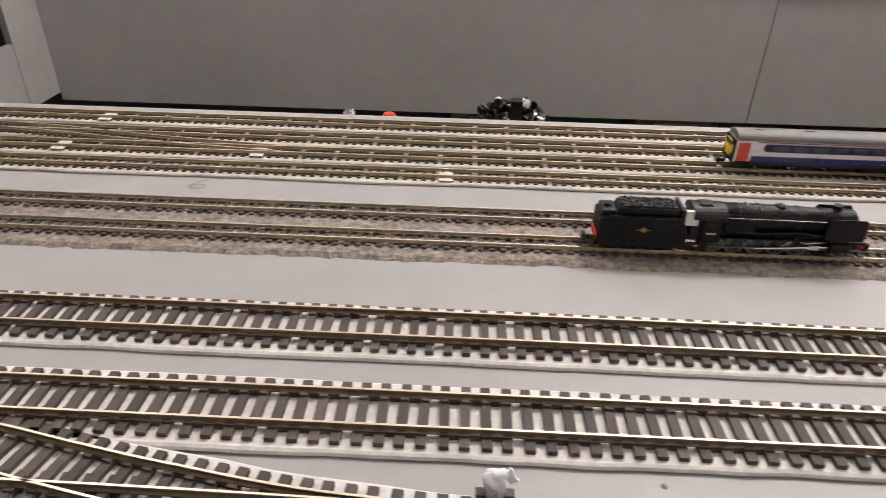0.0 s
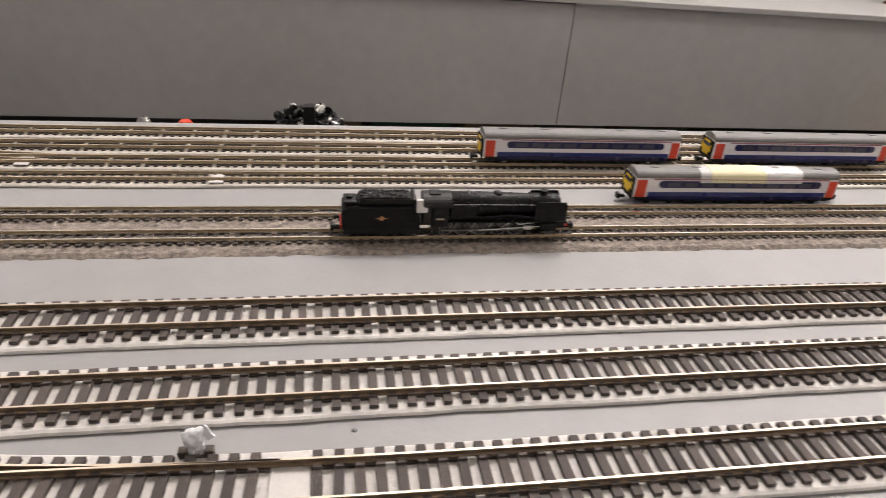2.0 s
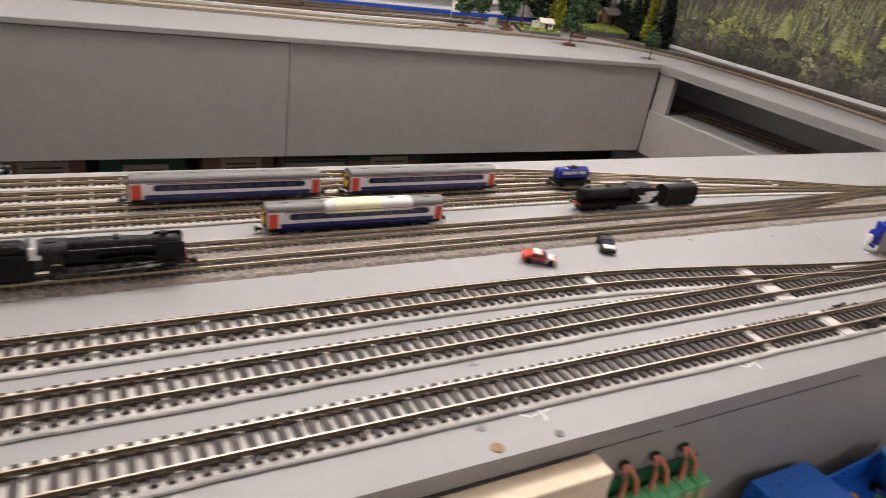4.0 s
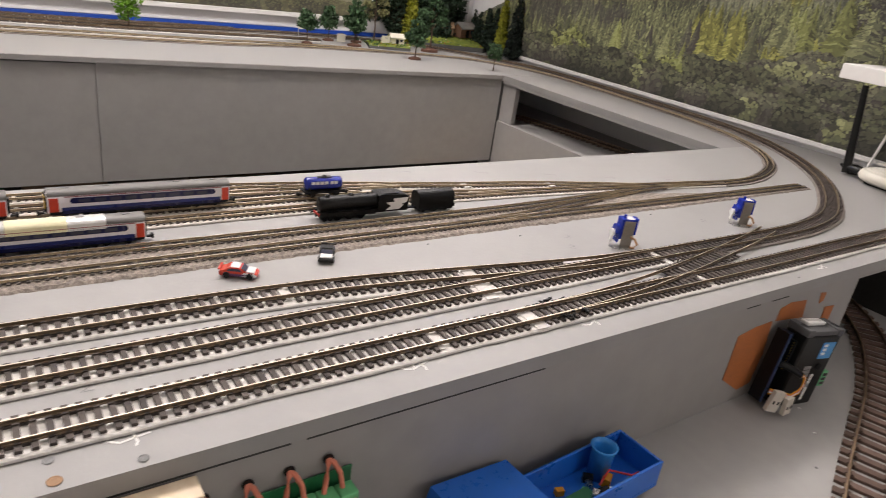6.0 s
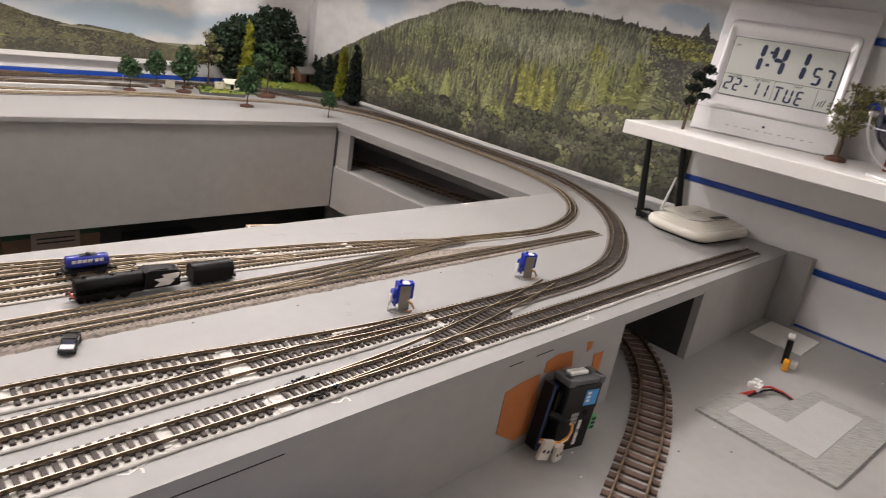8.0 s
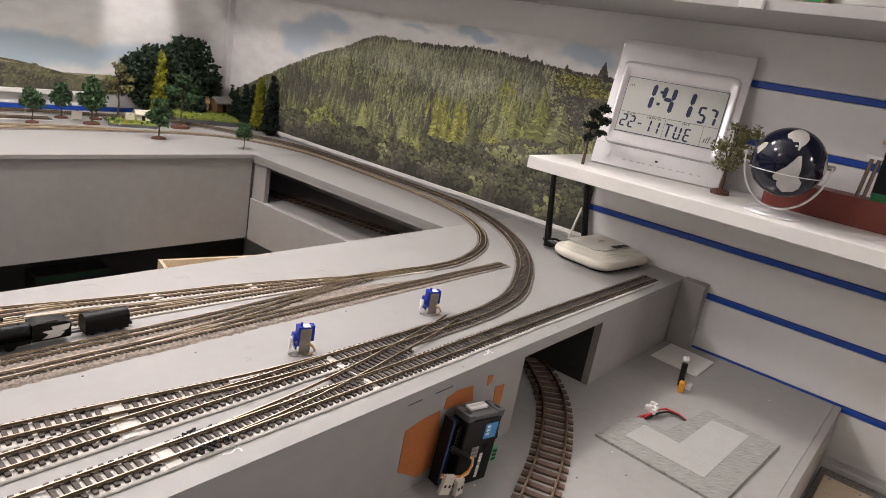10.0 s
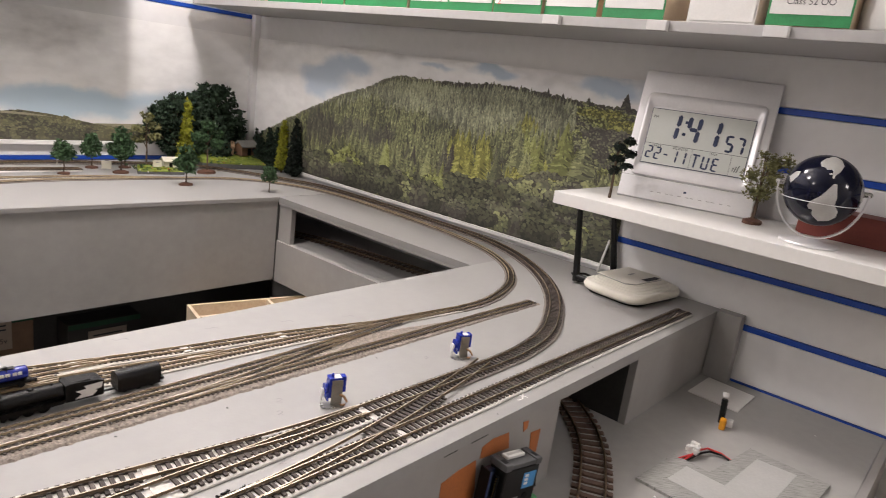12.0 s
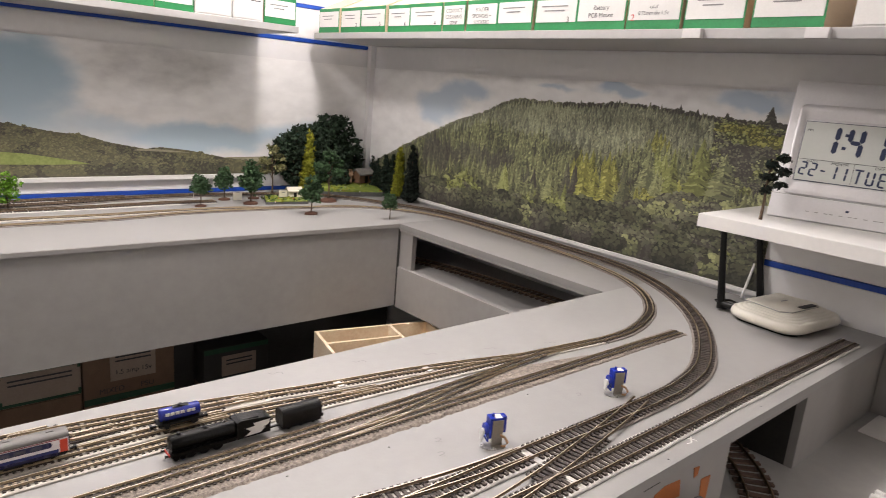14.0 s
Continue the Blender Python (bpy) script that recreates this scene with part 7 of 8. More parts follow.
def router(at, rz):
    t = thing("wifi_router", at, "cream wifi router with two black aerials on the grey board", "router", rz=rz)
    bm = bmesh.new()
    rings = []
    prof = [(-0.010, 0.003), (-0.002, 0.007), (0.0, 0.012), (-0.0012, 0.0162)]
    for k in range(4):
        d = -0.0030 - 0.0062 * k
        z = 0.0190 + 0.0024 * k
        prof += [(d, z + 0.0010), (d - 0.0040, z + 0.0024), (d - 0.0052, z + 0.0016)]
    prof += [(-0.0275, 0.0292), (-0.036, 0.0304)]
    for d, z in prof:
        rings.append([bm.verts.new((x, y, z)) for x, y in rounded(0.083 + d, 0.062 + d, max(0.006, 0.034 + d * 0.6))])
    for A, B in zip(rings, rings[1:]):
        for i in range(len(A)):
            bm.faces.new((A[i], A[(i + 1) % len(A)], B[(i + 1) % len(B)], B[i]))
    bm.faces.new(rings[0][::-1])
    bm.faces.new(rings[-1])
    part("casing", bm, CREAM, t, smooth=True)
    panel = [(-0.050, 0.044), (0.050, 0.044), (0.056, -0.018), (0.040, -0.030), (-0.040, -0.030), (-0.056, -0.018)]
    part("panel_seam", prism([(x * 1.02, y * 1.02) for x, y in panel], 0.0300, 0.0309, "z"), SHELF_GREY, t, "dark seam round the top panel")
    part("top_panel", prism(panel, 0.0300, 0.0318, "z"), CREAM, t)
    part("indicator_slot", box(-0.004, 0.040, -0.0290, -0.0180, 0.0319, 0.0326, 0.0003), BLACK, t, "black indicator slot")
    part("foot_plate", prism(rounded(0.070, 0.050, 0.02), 0.0, 0.0032, "z"), BLACK, t)
    part("logo_bar", box(0.000, 0.018, 0.010, 0.0135, 0.0319, 0.0322), SHELF_GREY, t)
    for x, y, tx, ty in ((-0.052, 0.084, -0.052, 0.104), (0.062, 0.080, 0.060, 0.108)):
        q = lambda f: (x + (tx - x) * f, y + (ty - y) * f, 0.004 + 0.134 * f)
        a = part("aerial", tube([q(0), q(0.06), q(0.3), q(0.55), q(0.8), q(1)], 0.0070, 12, taper=0.0048), BLACK, t, "upright black aerial")
        part("aerial_joint", tube([(x, 0.058, 0.012), (x, y + 0.001, 0.012)], 0.0056, 12), BLACK, a)
    part("power_lead", tube([(-0.02, 0.060, 0.010), (-0.026, 0.085, 0.014), (-0.045, 0.100, 0.012), (-0.052, 0.080, 0.004), (-0.02, 0.072, 0.003)], 0.0022, 6), BLACK, t)
    part("prop_strip", tube([(0.050, 0.110, 0.002), (0.074, 0.108, 0.075)], 0.0026, 6), SHELF_WHITE, t, "white plastic strip")
    return t


rt = router((1.610, 0.220, 0.0), -7)
rt.matrix_world = pose(1.610, 0.220, 0.0, 0, 0, -7) @ Matrix.Diagonal((1.10, 1.10, 1.12, 1))
wall_shelf("thick off-white floating wall shelf above the router", 1.452, X_E - 0.009, -1.0, 0.336, 0.167, 0.190)
for y in (0.11, -0.32):
    tagged(obj("shelf_bracket_cover", box(1.530, 1.552, y - 0.022, y + 0.022, 0.156, 0.1668, 0.002), CLIP), "clear plastic clip under the wall shelf", "clip", "shelf clips")

SEG = {"a": (0, 1), "b": (1, 0.5), "c": (1, -0.5), "d": (0, -1), "e": (-1, -0.5), "f": (-1, 0.5), "g": (0, 0)}
GLYPH = {"0": "abcdef", "1": "bc", "2": "abged", "3": "abgcd", "4": "fgbc", "5": "afgcd", "7": "abc", "8": "abcdefg", "-": "g", "T": "", "U": "bcdef", "E": "afged"}


def segments(words, x, z, h, parent, thick=0.13, gap=1.35):
    """Seven-segment figures on the local plane y = 0, upright along z."""
    w = h * 0.46
    for ch in words:
        bm = bmesh.new()
        if ch == ":":
            for dz in (0.22, -0.22):
                box(x - w * 0.12, x + w * 0.12, -0.0004, 0, z + dz * h - h * 0.05, z + dz * h + h * 0.05, bm=bm)
            x += w * 0.62
        elif ch == " ":
            x += w * 0.8
            bm.free()
            continue
        else:
            th = h * thick
            if ch == "T":
                bars = [(x - w / 2, x + w / 2, z + h / 2 - th, z + h / 2), (x - th / 2, x + th / 2, z - h / 2, z + h / 2 - th * 1.2)]
                for x0, x1, z0, z1 in bars:
                    box(x0, x1, -0.0004, 0, z0, z1, bm=bm)
            for s in GLYPH[ch]:
                sx, sz = SEG[s]
                if sx == 0:
                    cz = z + sz * (h / 2 - th / 2)
                    prism([(x - w / 2 + th * 0.6, cz), (x - w / 2 + th, cz + th / 2), (x + w / 2 - th, cz + th / 2), (x + w / 2 - th * 0.6, cz), (x + w / 2 - th, cz - th / 2), (x - w / 2 + th, cz - th / 2)], -0.0004, 0, "y", bm=bm)
                else:
                    cx = x + sx * (w / 2 - th / 2)
                    lo, hi = (z + 0.01 * h, z + h / 2 - th * 0.3) if sz > 0 else (z - h / 2 + th * 0.3, z - 0.01 * h)
                    prism([(cx, lo), (cx + th / 2, lo + th / 2), (cx + th / 2, hi - th / 2), (cx, hi), (cx - th / 2, hi - th / 2), (cx - th / 2, lo + th / 2)], -0.0004, 0, "y", bm=bm)
            x += w * gap
        part("lcd_figure", bm, LCD_INK, parent)
    return x


def digital_clock(at, rz):
    """Large silver clock leaning back; face along local -y, bottom at z = 0."""
    t = thing("digital_clock", at, "large silver digital clock with grey LCD on the wall shelf", "clock", rz=rz)
    W, H, lean = 0.247, 0.278, -14
    me = part("case", box(-W / 2, W / 2, 0, 0.009, 0, H, 0.0025), SILVER, t)
    me.matrix_basis = pose(0, 0, 0, lean, 0, 0) @ Matrix.Diagonal((0.970, 1, 0.880, 1))
    # stepped surround that dips to the LCD
    bm = bmesh.new()
    rings = []
    zc = 0.1400
    for hx, hz, r, y in ((0.1085, 0.0900, 0.012, -0.0002), (0.1080, 0.0895, 0.012, -0.0040), (0.1060, 0.0875, 0.011, -0.0048), (0.1010, 0.0780, 0.010, -0.0036), (0.0955, 0.0640, 0.008, -0.0006)):
        rings.append([bm.verts.new((x, y, zc + (0.0 if hz > 0.08 else -0.0015) + z)) for x, z in rounded(hx, hz, r)])
    for A, B in zip(rings, rings[1:]):
        for i in range(len(A)):
            bm.faces.new((A[i], B[i], B[(i + 1) % len(A)], A[(i + 1) % len(A)]))
    bmesh.ops.recalc_face_normals(bm, faces=bm.faces)
    part("surround", bm, SILVER, me, "rounded silver surround", smooth=True)
    part("lcd_border", box(-0.0945, 0.0943, -0.0012, -0.0003, 0.0782, 0.1976), LCD_INK, me, "dark line round the LCD")
    lcd = part("lcd_panel", box(-0.0932, 0.0930, -0.0022, -0.0003, 0.0795, 0.1962), LCD, me, "grey LCD panel")
    segments("1", -0.0425, 0.1600, 0.0570, lcd, 0.14, 1.0)
    segments(":", -0.0195, 0.1600, 0.0570, lcd, 0.14, 1.0)
    segments("4", -0.0045, 0.1600, 0.0570, lcd, 0.14, 1.0)
    segments("1", 0.0315, 0.1600, 0.0570, lcd, 0.14, 1.0)
    segments("57", 0.0645, 0.1460, 0.0350, lcd, 0.13, 1.16)
    segments("22-11", -0.0720, 0.0985, 0.0270, lcd, 0.12, 1.28)
    segments("TUE", 0.0150, 0.0985, 0.0280, lcd, 0.12, 1.42)
    for o in lcd.children:
        o.matrix_basis = Matrix(((1, 0, 0.115, -0.0158), (0, 1, 0, -0.0023), (0, 0, 1, 0), (0, 0, 0, 1)))
    for a, b, c, d in ((-0.0930, 0.0930, 0.1213, 0.1220), (-0.0045, -0.0039, 0.081, 0.1205), (0.0662, 0.0668, 0.081, 0.1205)):
        part("lcd_rule", box(a, b, -0.0027, -0.0023, c, d), INK, lcd)
    for x, z, words in ((-0.084, 0.179, "PM"), (-0.070, 0.1172, "DATE"), (-0.026, 0.1172, "MONTH"), (0.034, 0.1172, "DAY")):
        lettering("lcd_caption", words, 0.0072, pose(x, -0.0027, z, 90, 0, 0), INK, lcd)
    for k in range(3):
        part("radio_icon", tube([(0.072 + 0.004 * k, -0.0026, 0.088), (0.074 + 0.0046 * k, -0.0026, 0.097 + 0.003 * k)], 0.0007, 5), INK, lcd)
    part("ledge_seam", box(-W / 2 + 0.001, W / 2 - 0.001, -0.0008, -0.0001, 0.0476, 0.0486), SHELF_GREY, me)
    part("lower_ledge", box(-W / 2 + 0.001, W / 2 - 0.001, -0.0032, -0.0002, 0.001, 0.0475, 0.0012), SILVER, me, "silver lower panel")
    for k in range(12):
        x = -0.062 + k * 0.0125 + 0.002 * (k % 3)
        part("button_printing", box(x, x + 0.006, -0.0037, -0.0033, 0.0185, 0.0200), SHELF_GREY, me)
    part("button_icon", box(-0.001, 0.004, -0.0037, -0.0033, 0.0270, 0.0310), LCD_INK, me)
    part("stand", prism([(0.020, 0.001), (0.060, 0.001), (0.058, 0.004), (0.046, 0.090), (0.042, 0.090)], -0.05, 0.05, "x"), SILVER, t)
    return t


digital_clock((1.6065, 0.159, 0.1904), -76.5)


def desk_globe(at, rz):
    t = thing("desk_globe", at, "glossy navy desk globe with silver land on a chrome ring stand", "globe", rz=rz)
    r, cz = 0.0530, 0.0825
    part("sphere", lathe([(r * math.sin(math.pi * k / 24), cz - r * math.cos(math.pi * k / 24)) for k in range(25)], 48), NAVY_GLOSS, t, smooth=True)

    def on(lon, lat, rr):
        a, b = radians(lon), radians(lat)
        return Vector((rr * math.cos(b) * math.sin(a), -rr * math.cos(b) * math.cos(a), cz + rr * math.sin(b)))

    def land(pts):
        """A patch that follows the sphere."""
        bm = bmesh.new()
        c = (sum(p[0] for p in pts) / len(pts), sum(p[1] for p in pts) / len(pts))
        n = 6
        ring_v = [[bm.verts.new(on(c[0] + (p[0] - c[0]) * k / n, c[1] + (p[1] - c[1]) * k / n, r + 0.0006)) for p in pts] for k in range(1, n + 1)]
        mid = bm.verts.new(on(*c, r + 0.0006))
        m = len(pts)
        for i in range(m):
            bm.faces.new((mid, ring_v[0][i], ring_v[0][(i + 1) % m]))
            for A, B in zip(ring_v, ring_v[1:]):
                bm.faces.new((A[i], B[i], B[(i + 1) % m], A[(i + 1) % m]))
        bmesh.ops.recalc_face_normals(bm, faces=bm.faces)
        part("land", bm, LAND, t, "silver printed land", smooth=True)

    land([(-26, 52), (-20, 64), (0, 74), (22, 74), (34, 64), (28, 50), (22, 44), (17, 38), (9, 31), (7, 25), (4, 26), (7, 34), (2, 40), (-6, 38), (-10, 42), (-19, 43)])
    land([(8, 17), (13, 17), (15, 6), (17, -4), (17, -15), (27, -25), (30, -36), (24, -46), (3, -52), (-10, -42), (-22, -23), (-18, -15), (-5, -3), (3, 9)])
    land([(-70, 16), (-60, 27), (-50, 28), (-49, 20), (-60, 6)])
    land([(66, 20), (60, 12), (62, -4), (70, -8), (74, 6)])
    land([(-2, 33), (3, 34), (4, 31), (-1, 30)])

    def hoop(name, pts, w, label):
        """A flat band bent along points; w: its half width across the bend."""
        bm = bmesh.new()
        mid = Vector((0, 0, cz))
        A = []
        for p in pts:
            p = Vector(p)
            side = Vector((0, 1, 0)) if name == "ring" else Vector((0, 0, 1))
            out = (p - mid)
            out = (out - side * out.dot(side)).normalized()
            A.append([bm.verts.new(p + out * k + side * j) for k in (-0.0011, 0.0011) for j in (-w, w)])
        for p, q in zip(A, A[1:]):
            for i, j in ((0, 1), (1, 3), (3, 2), (2, 0)):
                bm.faces.new((p[i], p[j], q[j], q[i]))
        bm.faces.new((A[0][0], A[0][1], A[0][3], A[0][2]))
        bm.faces.new((A[-1][0], A[-1][2], A[-1][3], A[-1][1]))
        bmesh.ops.recalc_face_normals(bm, faces=bm.faces)
        part(name, bm, SILVER, t, label, smooth=False)

    hoop("ring", [(0.0605 * math.cos(radians(a)), 0.0, cz + 0.002 + 0.0740 * math.sin(radians(a))) for a in range(-184, 5, 6)], 0.0050, "half ring of brushed chrome")
    hoop("joint_line", [on(a, -16, r + 0.0006) for a in range(0, 361, 9)], 0.0006, "thin silver line round the globe")
    for s in (-1, 1):
        part("pivot", lathe([(0.0040, 0), (0.0040, s * 0.010), (0.0026, s * 0.012)], 12, axis="x", at=(s * 0.0525, 0, cz + 0.004)), STEEL, t)
    part("base", lathe([(0.041, 0), (0.042, 0.0015), (0.041, 0.0040), (0.018, 0.0065), (0.010, 0.0100)], 36), SILVER, t, "round chrome base", smooth=True)
    return t


desk_globe((1.519, -0.078, 0.1902), -74)
t = thing("red_box", (1.650, -0.30, 0.1902), "long dark red card box on the shelf behind the globe", "box", rz=1)
part("box_body", box(-0.032, 0.032, -0.36, 0.265, 0, 0.046, 0.0015), DK_RED, t)
t = thing("signal_kit", (1.640, -0.205, 0.2363), "partly built brass and circuit board model standing on a red box", "model kit", rz=-72)
for x in (-0.040, -0.030):
    part("rod", tube([(x, 0, 0), (x + 0.004, 0, 0.062)], 0.0030, 10), BROWN_ROD, t)
part("white_arm", box(-0.045, -0.010, -0.003, 0.003, 0.063, 0.068, 0.0005), WHITE, t)
part("black_plate", box(-0.022, 0.006, -0.004, 0.0, 0.006, 0.084, 0.0006), BLACK, t)
part("circuit", box(-0.022, 0.004, -0.0065, -0.0042, -0.004, 0.012), PCB_G, t)
part("red_lamp", tube([(-0.006, -0.006, -0.020), (-0.003, -0.006, -0.004)], 0.0042, 12), C_RED, t)
part("brass_frame", box(-0.028, 0.030, -0.012, 0.012, 0.086, 0.093, 0.001), BRASS, t)
part("brass_frame", box(-0.026, 0.026, -0.010, 0.010, 0.102, 0.107, 0.001), BRASS, t)
part("brass_post", tube([(-0.020, 0, 0.093), (-0.020, 0, 0.112)], 0.0025, 8), STEEL, t)
part("brass_post", tube([(0.020, 0, 0.084), (0.020, 0, 0.103)], 0.003, 8), BRASS, t)


# ---- model trees, gardens and huts ----
BARK = mat("brown_model_bark", (0.085, 0.055, 0.035), 0.9, var=0.2, scale=300)
LEAF_G = mat("mid_green_foliage", (0.042, 0.086, 0.034), 0.85, var=0.25, scale=60, island=0.45)
LEAF_C = mat("conifer_foliage", (0.014, 0.028, 0.016), 0.85, var=0.25, scale=60, island=0.4)
LEAF_D = mat("dark_green_foliage", (0.024, 0.046, 0.024), 0.85, var=0.25, scale=60, island=0.50)
LEAF_Y = mat("yellow_green_foliage", (0.24, 0.245, 0.016), 0.85, var=0.2, scale=60, island=0.30)
LEAF_L = mat("bright_green_foliage", (0.11, 0.24, 0.012), 0.85, var=0.2, scale=60, island=0.35)
LEAF_B = mat("black_green_foliage", (0.008, 0.015, 0.010), 0.85, var=0.3, scale=60, island=0.5)
LEAF_O = mat("olive_dry_foliage", (0.20, 0.195, 0.085), 0.85, var=0.3, scale=60, island=0.4)
SOIL = mat("red_brown_tree_base", (0.10, 0.045, 0.028), 0.8, var=0.2, scale=100)


def clump(bm, c, r, rnd):
    """A tuft of small leaves, each turned its own way."""
    c = Vector(c)
    for k in range(7):
        d = Vector((rnd.gauss(0, 1), rnd.gauss(0, 1), rnd.gauss(0, 1))).normalized()
        a = d.orthogonal().normalized()
        b = d.cross(a)
        w = rnd.uniform(0, 6.28)
        a, b = a * math.cos(w) + b * math.sin(w), b * math.cos(w) - a * math.sin(w)
        p = c + Vector((rnd.uniform(-1, 1), rnd.uniform(-1, 1), rnd.uniform(-0.8, 0.8))) * r * 0.8
        s = r * rnd.uniform(0.5, 0.95)
        v = [bm.verts.new(p + a * s * 1.2), bm.verts.new(p + b * s * 0.6), bm.verts.new(p - a * s), bm.verts.new(p - b * s * 0.6)]
        bm.faces.new(v)


def model_tree(at, h, blobs, leaf, label, seed, n=130, size=0.045, base=True, trunk=0.02, twig=False):
    """blobs: (x, y, z, rx, rz) in parts of the height; leaves lie near their skins, limbs reach into each."""
    rnd = random.Random(seed)
    t = thing("model_tree", at, label, "model tree", "model trees")
    top = max(b[2] for b in blobs) * h
    tb = tube([(0, 0, 0), (0.012 * h, 0, 0.3 * top), (-0.008 * h, 0.006 * h, 0.7 * top), (0, 0, top)], trunk * h, 8, taper=trunk * h * 0.3)
    for x, y, z, rx, rz in blobs:
        tube([(0, 0, max(0.15 * h, (z - rz) * h * 0.8)), (x * h * 0.5, y * h * 0.5, (z - rz * 0.4) * h), (x * h, y * h, z * h)], trunk * h * 0.45, 6, bm=tb, taper=trunk * h * 0.15)
    part("trunk", tb, BARK, t)
    bm = bmesh.new()
    vol = sum(b[3] * b[3] * b[4] for b in blobs)
    for x, y, z, rx, rz in blobs:
        for i in range(max(6, int(n * rx * rx * rz / vol))):
            u, a = rnd.uniform(-1, 1), rnd.uniform(0, 2 * math.pi)
            k = rnd.uniform(0.55, 1.08) if not twig else rnd.uniform(0.2, 1.1)
            s = math.sqrt(1 - u * u)
            c = (h * (x + rx * k * s * math.cos(a)), h * (y + rx * k * s * math.sin(a)), h * (z + rz * k * u))
            clump(bm, c, h * size * rnd.uniform(0.6, 1.25), rnd)
    part("crown", bm, leaf, t)
    if base:
        bs = lathe([(0.122 * h, 0), (0.118 * h, 0.042 * h), (0.05 * h, 0.070 * h)], 14)
        for v in bs.verts:
            v.co.x *= 1.45
        part("tree_base", bs, SOIL, t, "red-brown oval base")
    return t


ROUND = [(0, 0, 0.72, 0.20, 0.22), (0.16, 0.05, 0.58, 0.17, 0.15), (-0.17, -0.03, 0.60, 0.18, 0.16), (0.02, -0.14, 0.52, 0.15, 0.13), (-0.05, 0.12, 0.85, 0.13, 0.12)]
SLIM = [(0, 0, 0.80, 0.15, 0.18), (0.09, 0.0, 0.62, 0.17, 0.17), (-0.10, 0.03, 0.56, 0.17, 0.16), (0.0, -0.07, 0.44, 0.17, 0.13)]
CONE = [(0, 0, 0.14 + 0.1 * k, 0.20 - 0.021 * k, 0.075) for k in range(9)]
POPLAR = [(0, 0, 0.14 + 0.1 * k, 0.112 - 0.009 * k, 0.08) for k in range(9)]
OPEN = [(0, 0, 0.88, 0.10, 0.10), (0.18, 0.04, 0.72, 0.11, 0.07), (-0.16, 0, 0.66, 0.12, 0.08), (0.12, -0.1, 0.55, 0.10, 0.06), (-0.10, 0.08, 0.48, 0.10, 0.06)]

for x, y, h, shape, leaf, seed in ((1.043, 1.512, 0.088, ROUND, LEAF_G, 1), (1.142, 1.592, 0.098, SLIM, LEAF_G, 2), (1.187, 1.517, 0.122, SLIM, LEAF_G, 3), (1.232, 1.594, 0.098, SLIM, LEAF_G, 4), (1.280, 1.343, 0.108, SLIM, LEAF_G, 5), (1.456, 1.222, 0.075, ROUND, LEAF_G, 6)):
    model_tree((x, y, far_z(x)), h, shape, leaf, "mid-green model tree on a brown oval base on the board" if seed != 6 else "small green model tree at the edge of the side board", seed, n=230, size=0.056, base=seed != 6)
model_tree((1.430, 1.503, 0.0), 0.160, OPEN, LEAF_G, "slender green model pine on a brown base before the garden", 7, n=260, size=0.048)
model_tree((1.314, 1.640, far_z(1.314)), 0.158, OPEN, LEAF_O, "tall thin olive model tree beside the allotment", 8, n=140, size=0.036, base=False)
# broad dark trees behind the garden
model_tree((1.410, 1.668, 0.0), 0.228, [(0.06, 0, 0.70, 0.22, 0.24), (-0.16, 0.02, 0.62, 0.17, 0.20), (0.20, 0.0, 0.86, 0.14, 0.12), (-0.30, 0.0, 0.42, 0.12, 0.16), (0.22, 0.0, 0.50, 0.18, 0.22), (0.10, 0.02, 0.28, 0.26, 0.20), (0.36, 0.02, 0.70, 0.16, 0.20)], LEAF_D, "broad dark green model tree behind the garden in the corner", 9, n=1500, size=0.031, base=False)
model_tree((1.545, 1.668, 0.0), 0.252, [(-0.10, 0, 0.86, 0.19, 0.14), (0.06, 0.0, 0.80, 0.20, 0.18), (0.22, 0.0, 0.58, 0.17, 0.20), (-0.22, 0.0, 0.62, 0.18, 0.22), (0.02, 0, 0.46, 0.24, 0.22), (0.34, 0, 0.42, 0.10, 0.20), (-0.05, 0.02, 0.22, 0.28, 0.18), (-0.30, 0.02, 0.40, 0.16, 0.2)], LEAF_D, "broad dark green model tree in the room corner", 10, n=1700, size=0.029, base=False)
model_tree((1.424, 1.615, 0.0), 0.196, POPLAR, LEAF_Y, "tall yellow-green model poplar in the garden", 11, n=620, size=0.036, base=False)
for x, y, h, s in ((1.583, 1.652, 0.153, 12), (1.562, 1.640, 0.155, 13), (1.633, 1.650, 0.126, 14), (1.686, 1.640, 0.118, 15), (1.676, 1.600, 0.118, 24), (1.690, 1.530, 0.140, 25), (1.655, 1.690, 0.140, 26)):
    model_tree((x, y, 0.0), h, CONE, LEAF_C, "dark green model conifer in the corner garden", s, n=480, size=0.040, base=False)
model_tree((1.684, 1.490, 0.0), 0.168, POPLAR, LEAF_Y, "yellow-green model cypress against the backdrop", 16, n=520, size=0.036, base=False)
model_tree((1.682, 1.420, 0.0), 0.180, [(0, 0, 0.12 + 0.09 * k, 0.125 - 0.0115 * k, 0.08) for k in range(10)], LEAF_B, "dark model cypress against the backdrop", 17, n=520, size=0.045, base=False)
model_tree((1.686, 1.565, 0.0), 0.134, CONE, LEAF_C, "dark green model conifer against the backdrop", 18, n=330, size=0.055, base=False)
model_tree((0.612, 1.550, far_z(0.612)), 0.098, [(0, 0, 0.45, 0.25, 0.28), (0.14, 0.1, 0.62, 0.2, 0.2), (-0.14, 0, 0.60, 0.2, 0.2), (0, 0, 0.8, 0.16, 0.16)], LEAF_L, "bright green bushy model tree by the far tracks", 19, n=220, base=False)
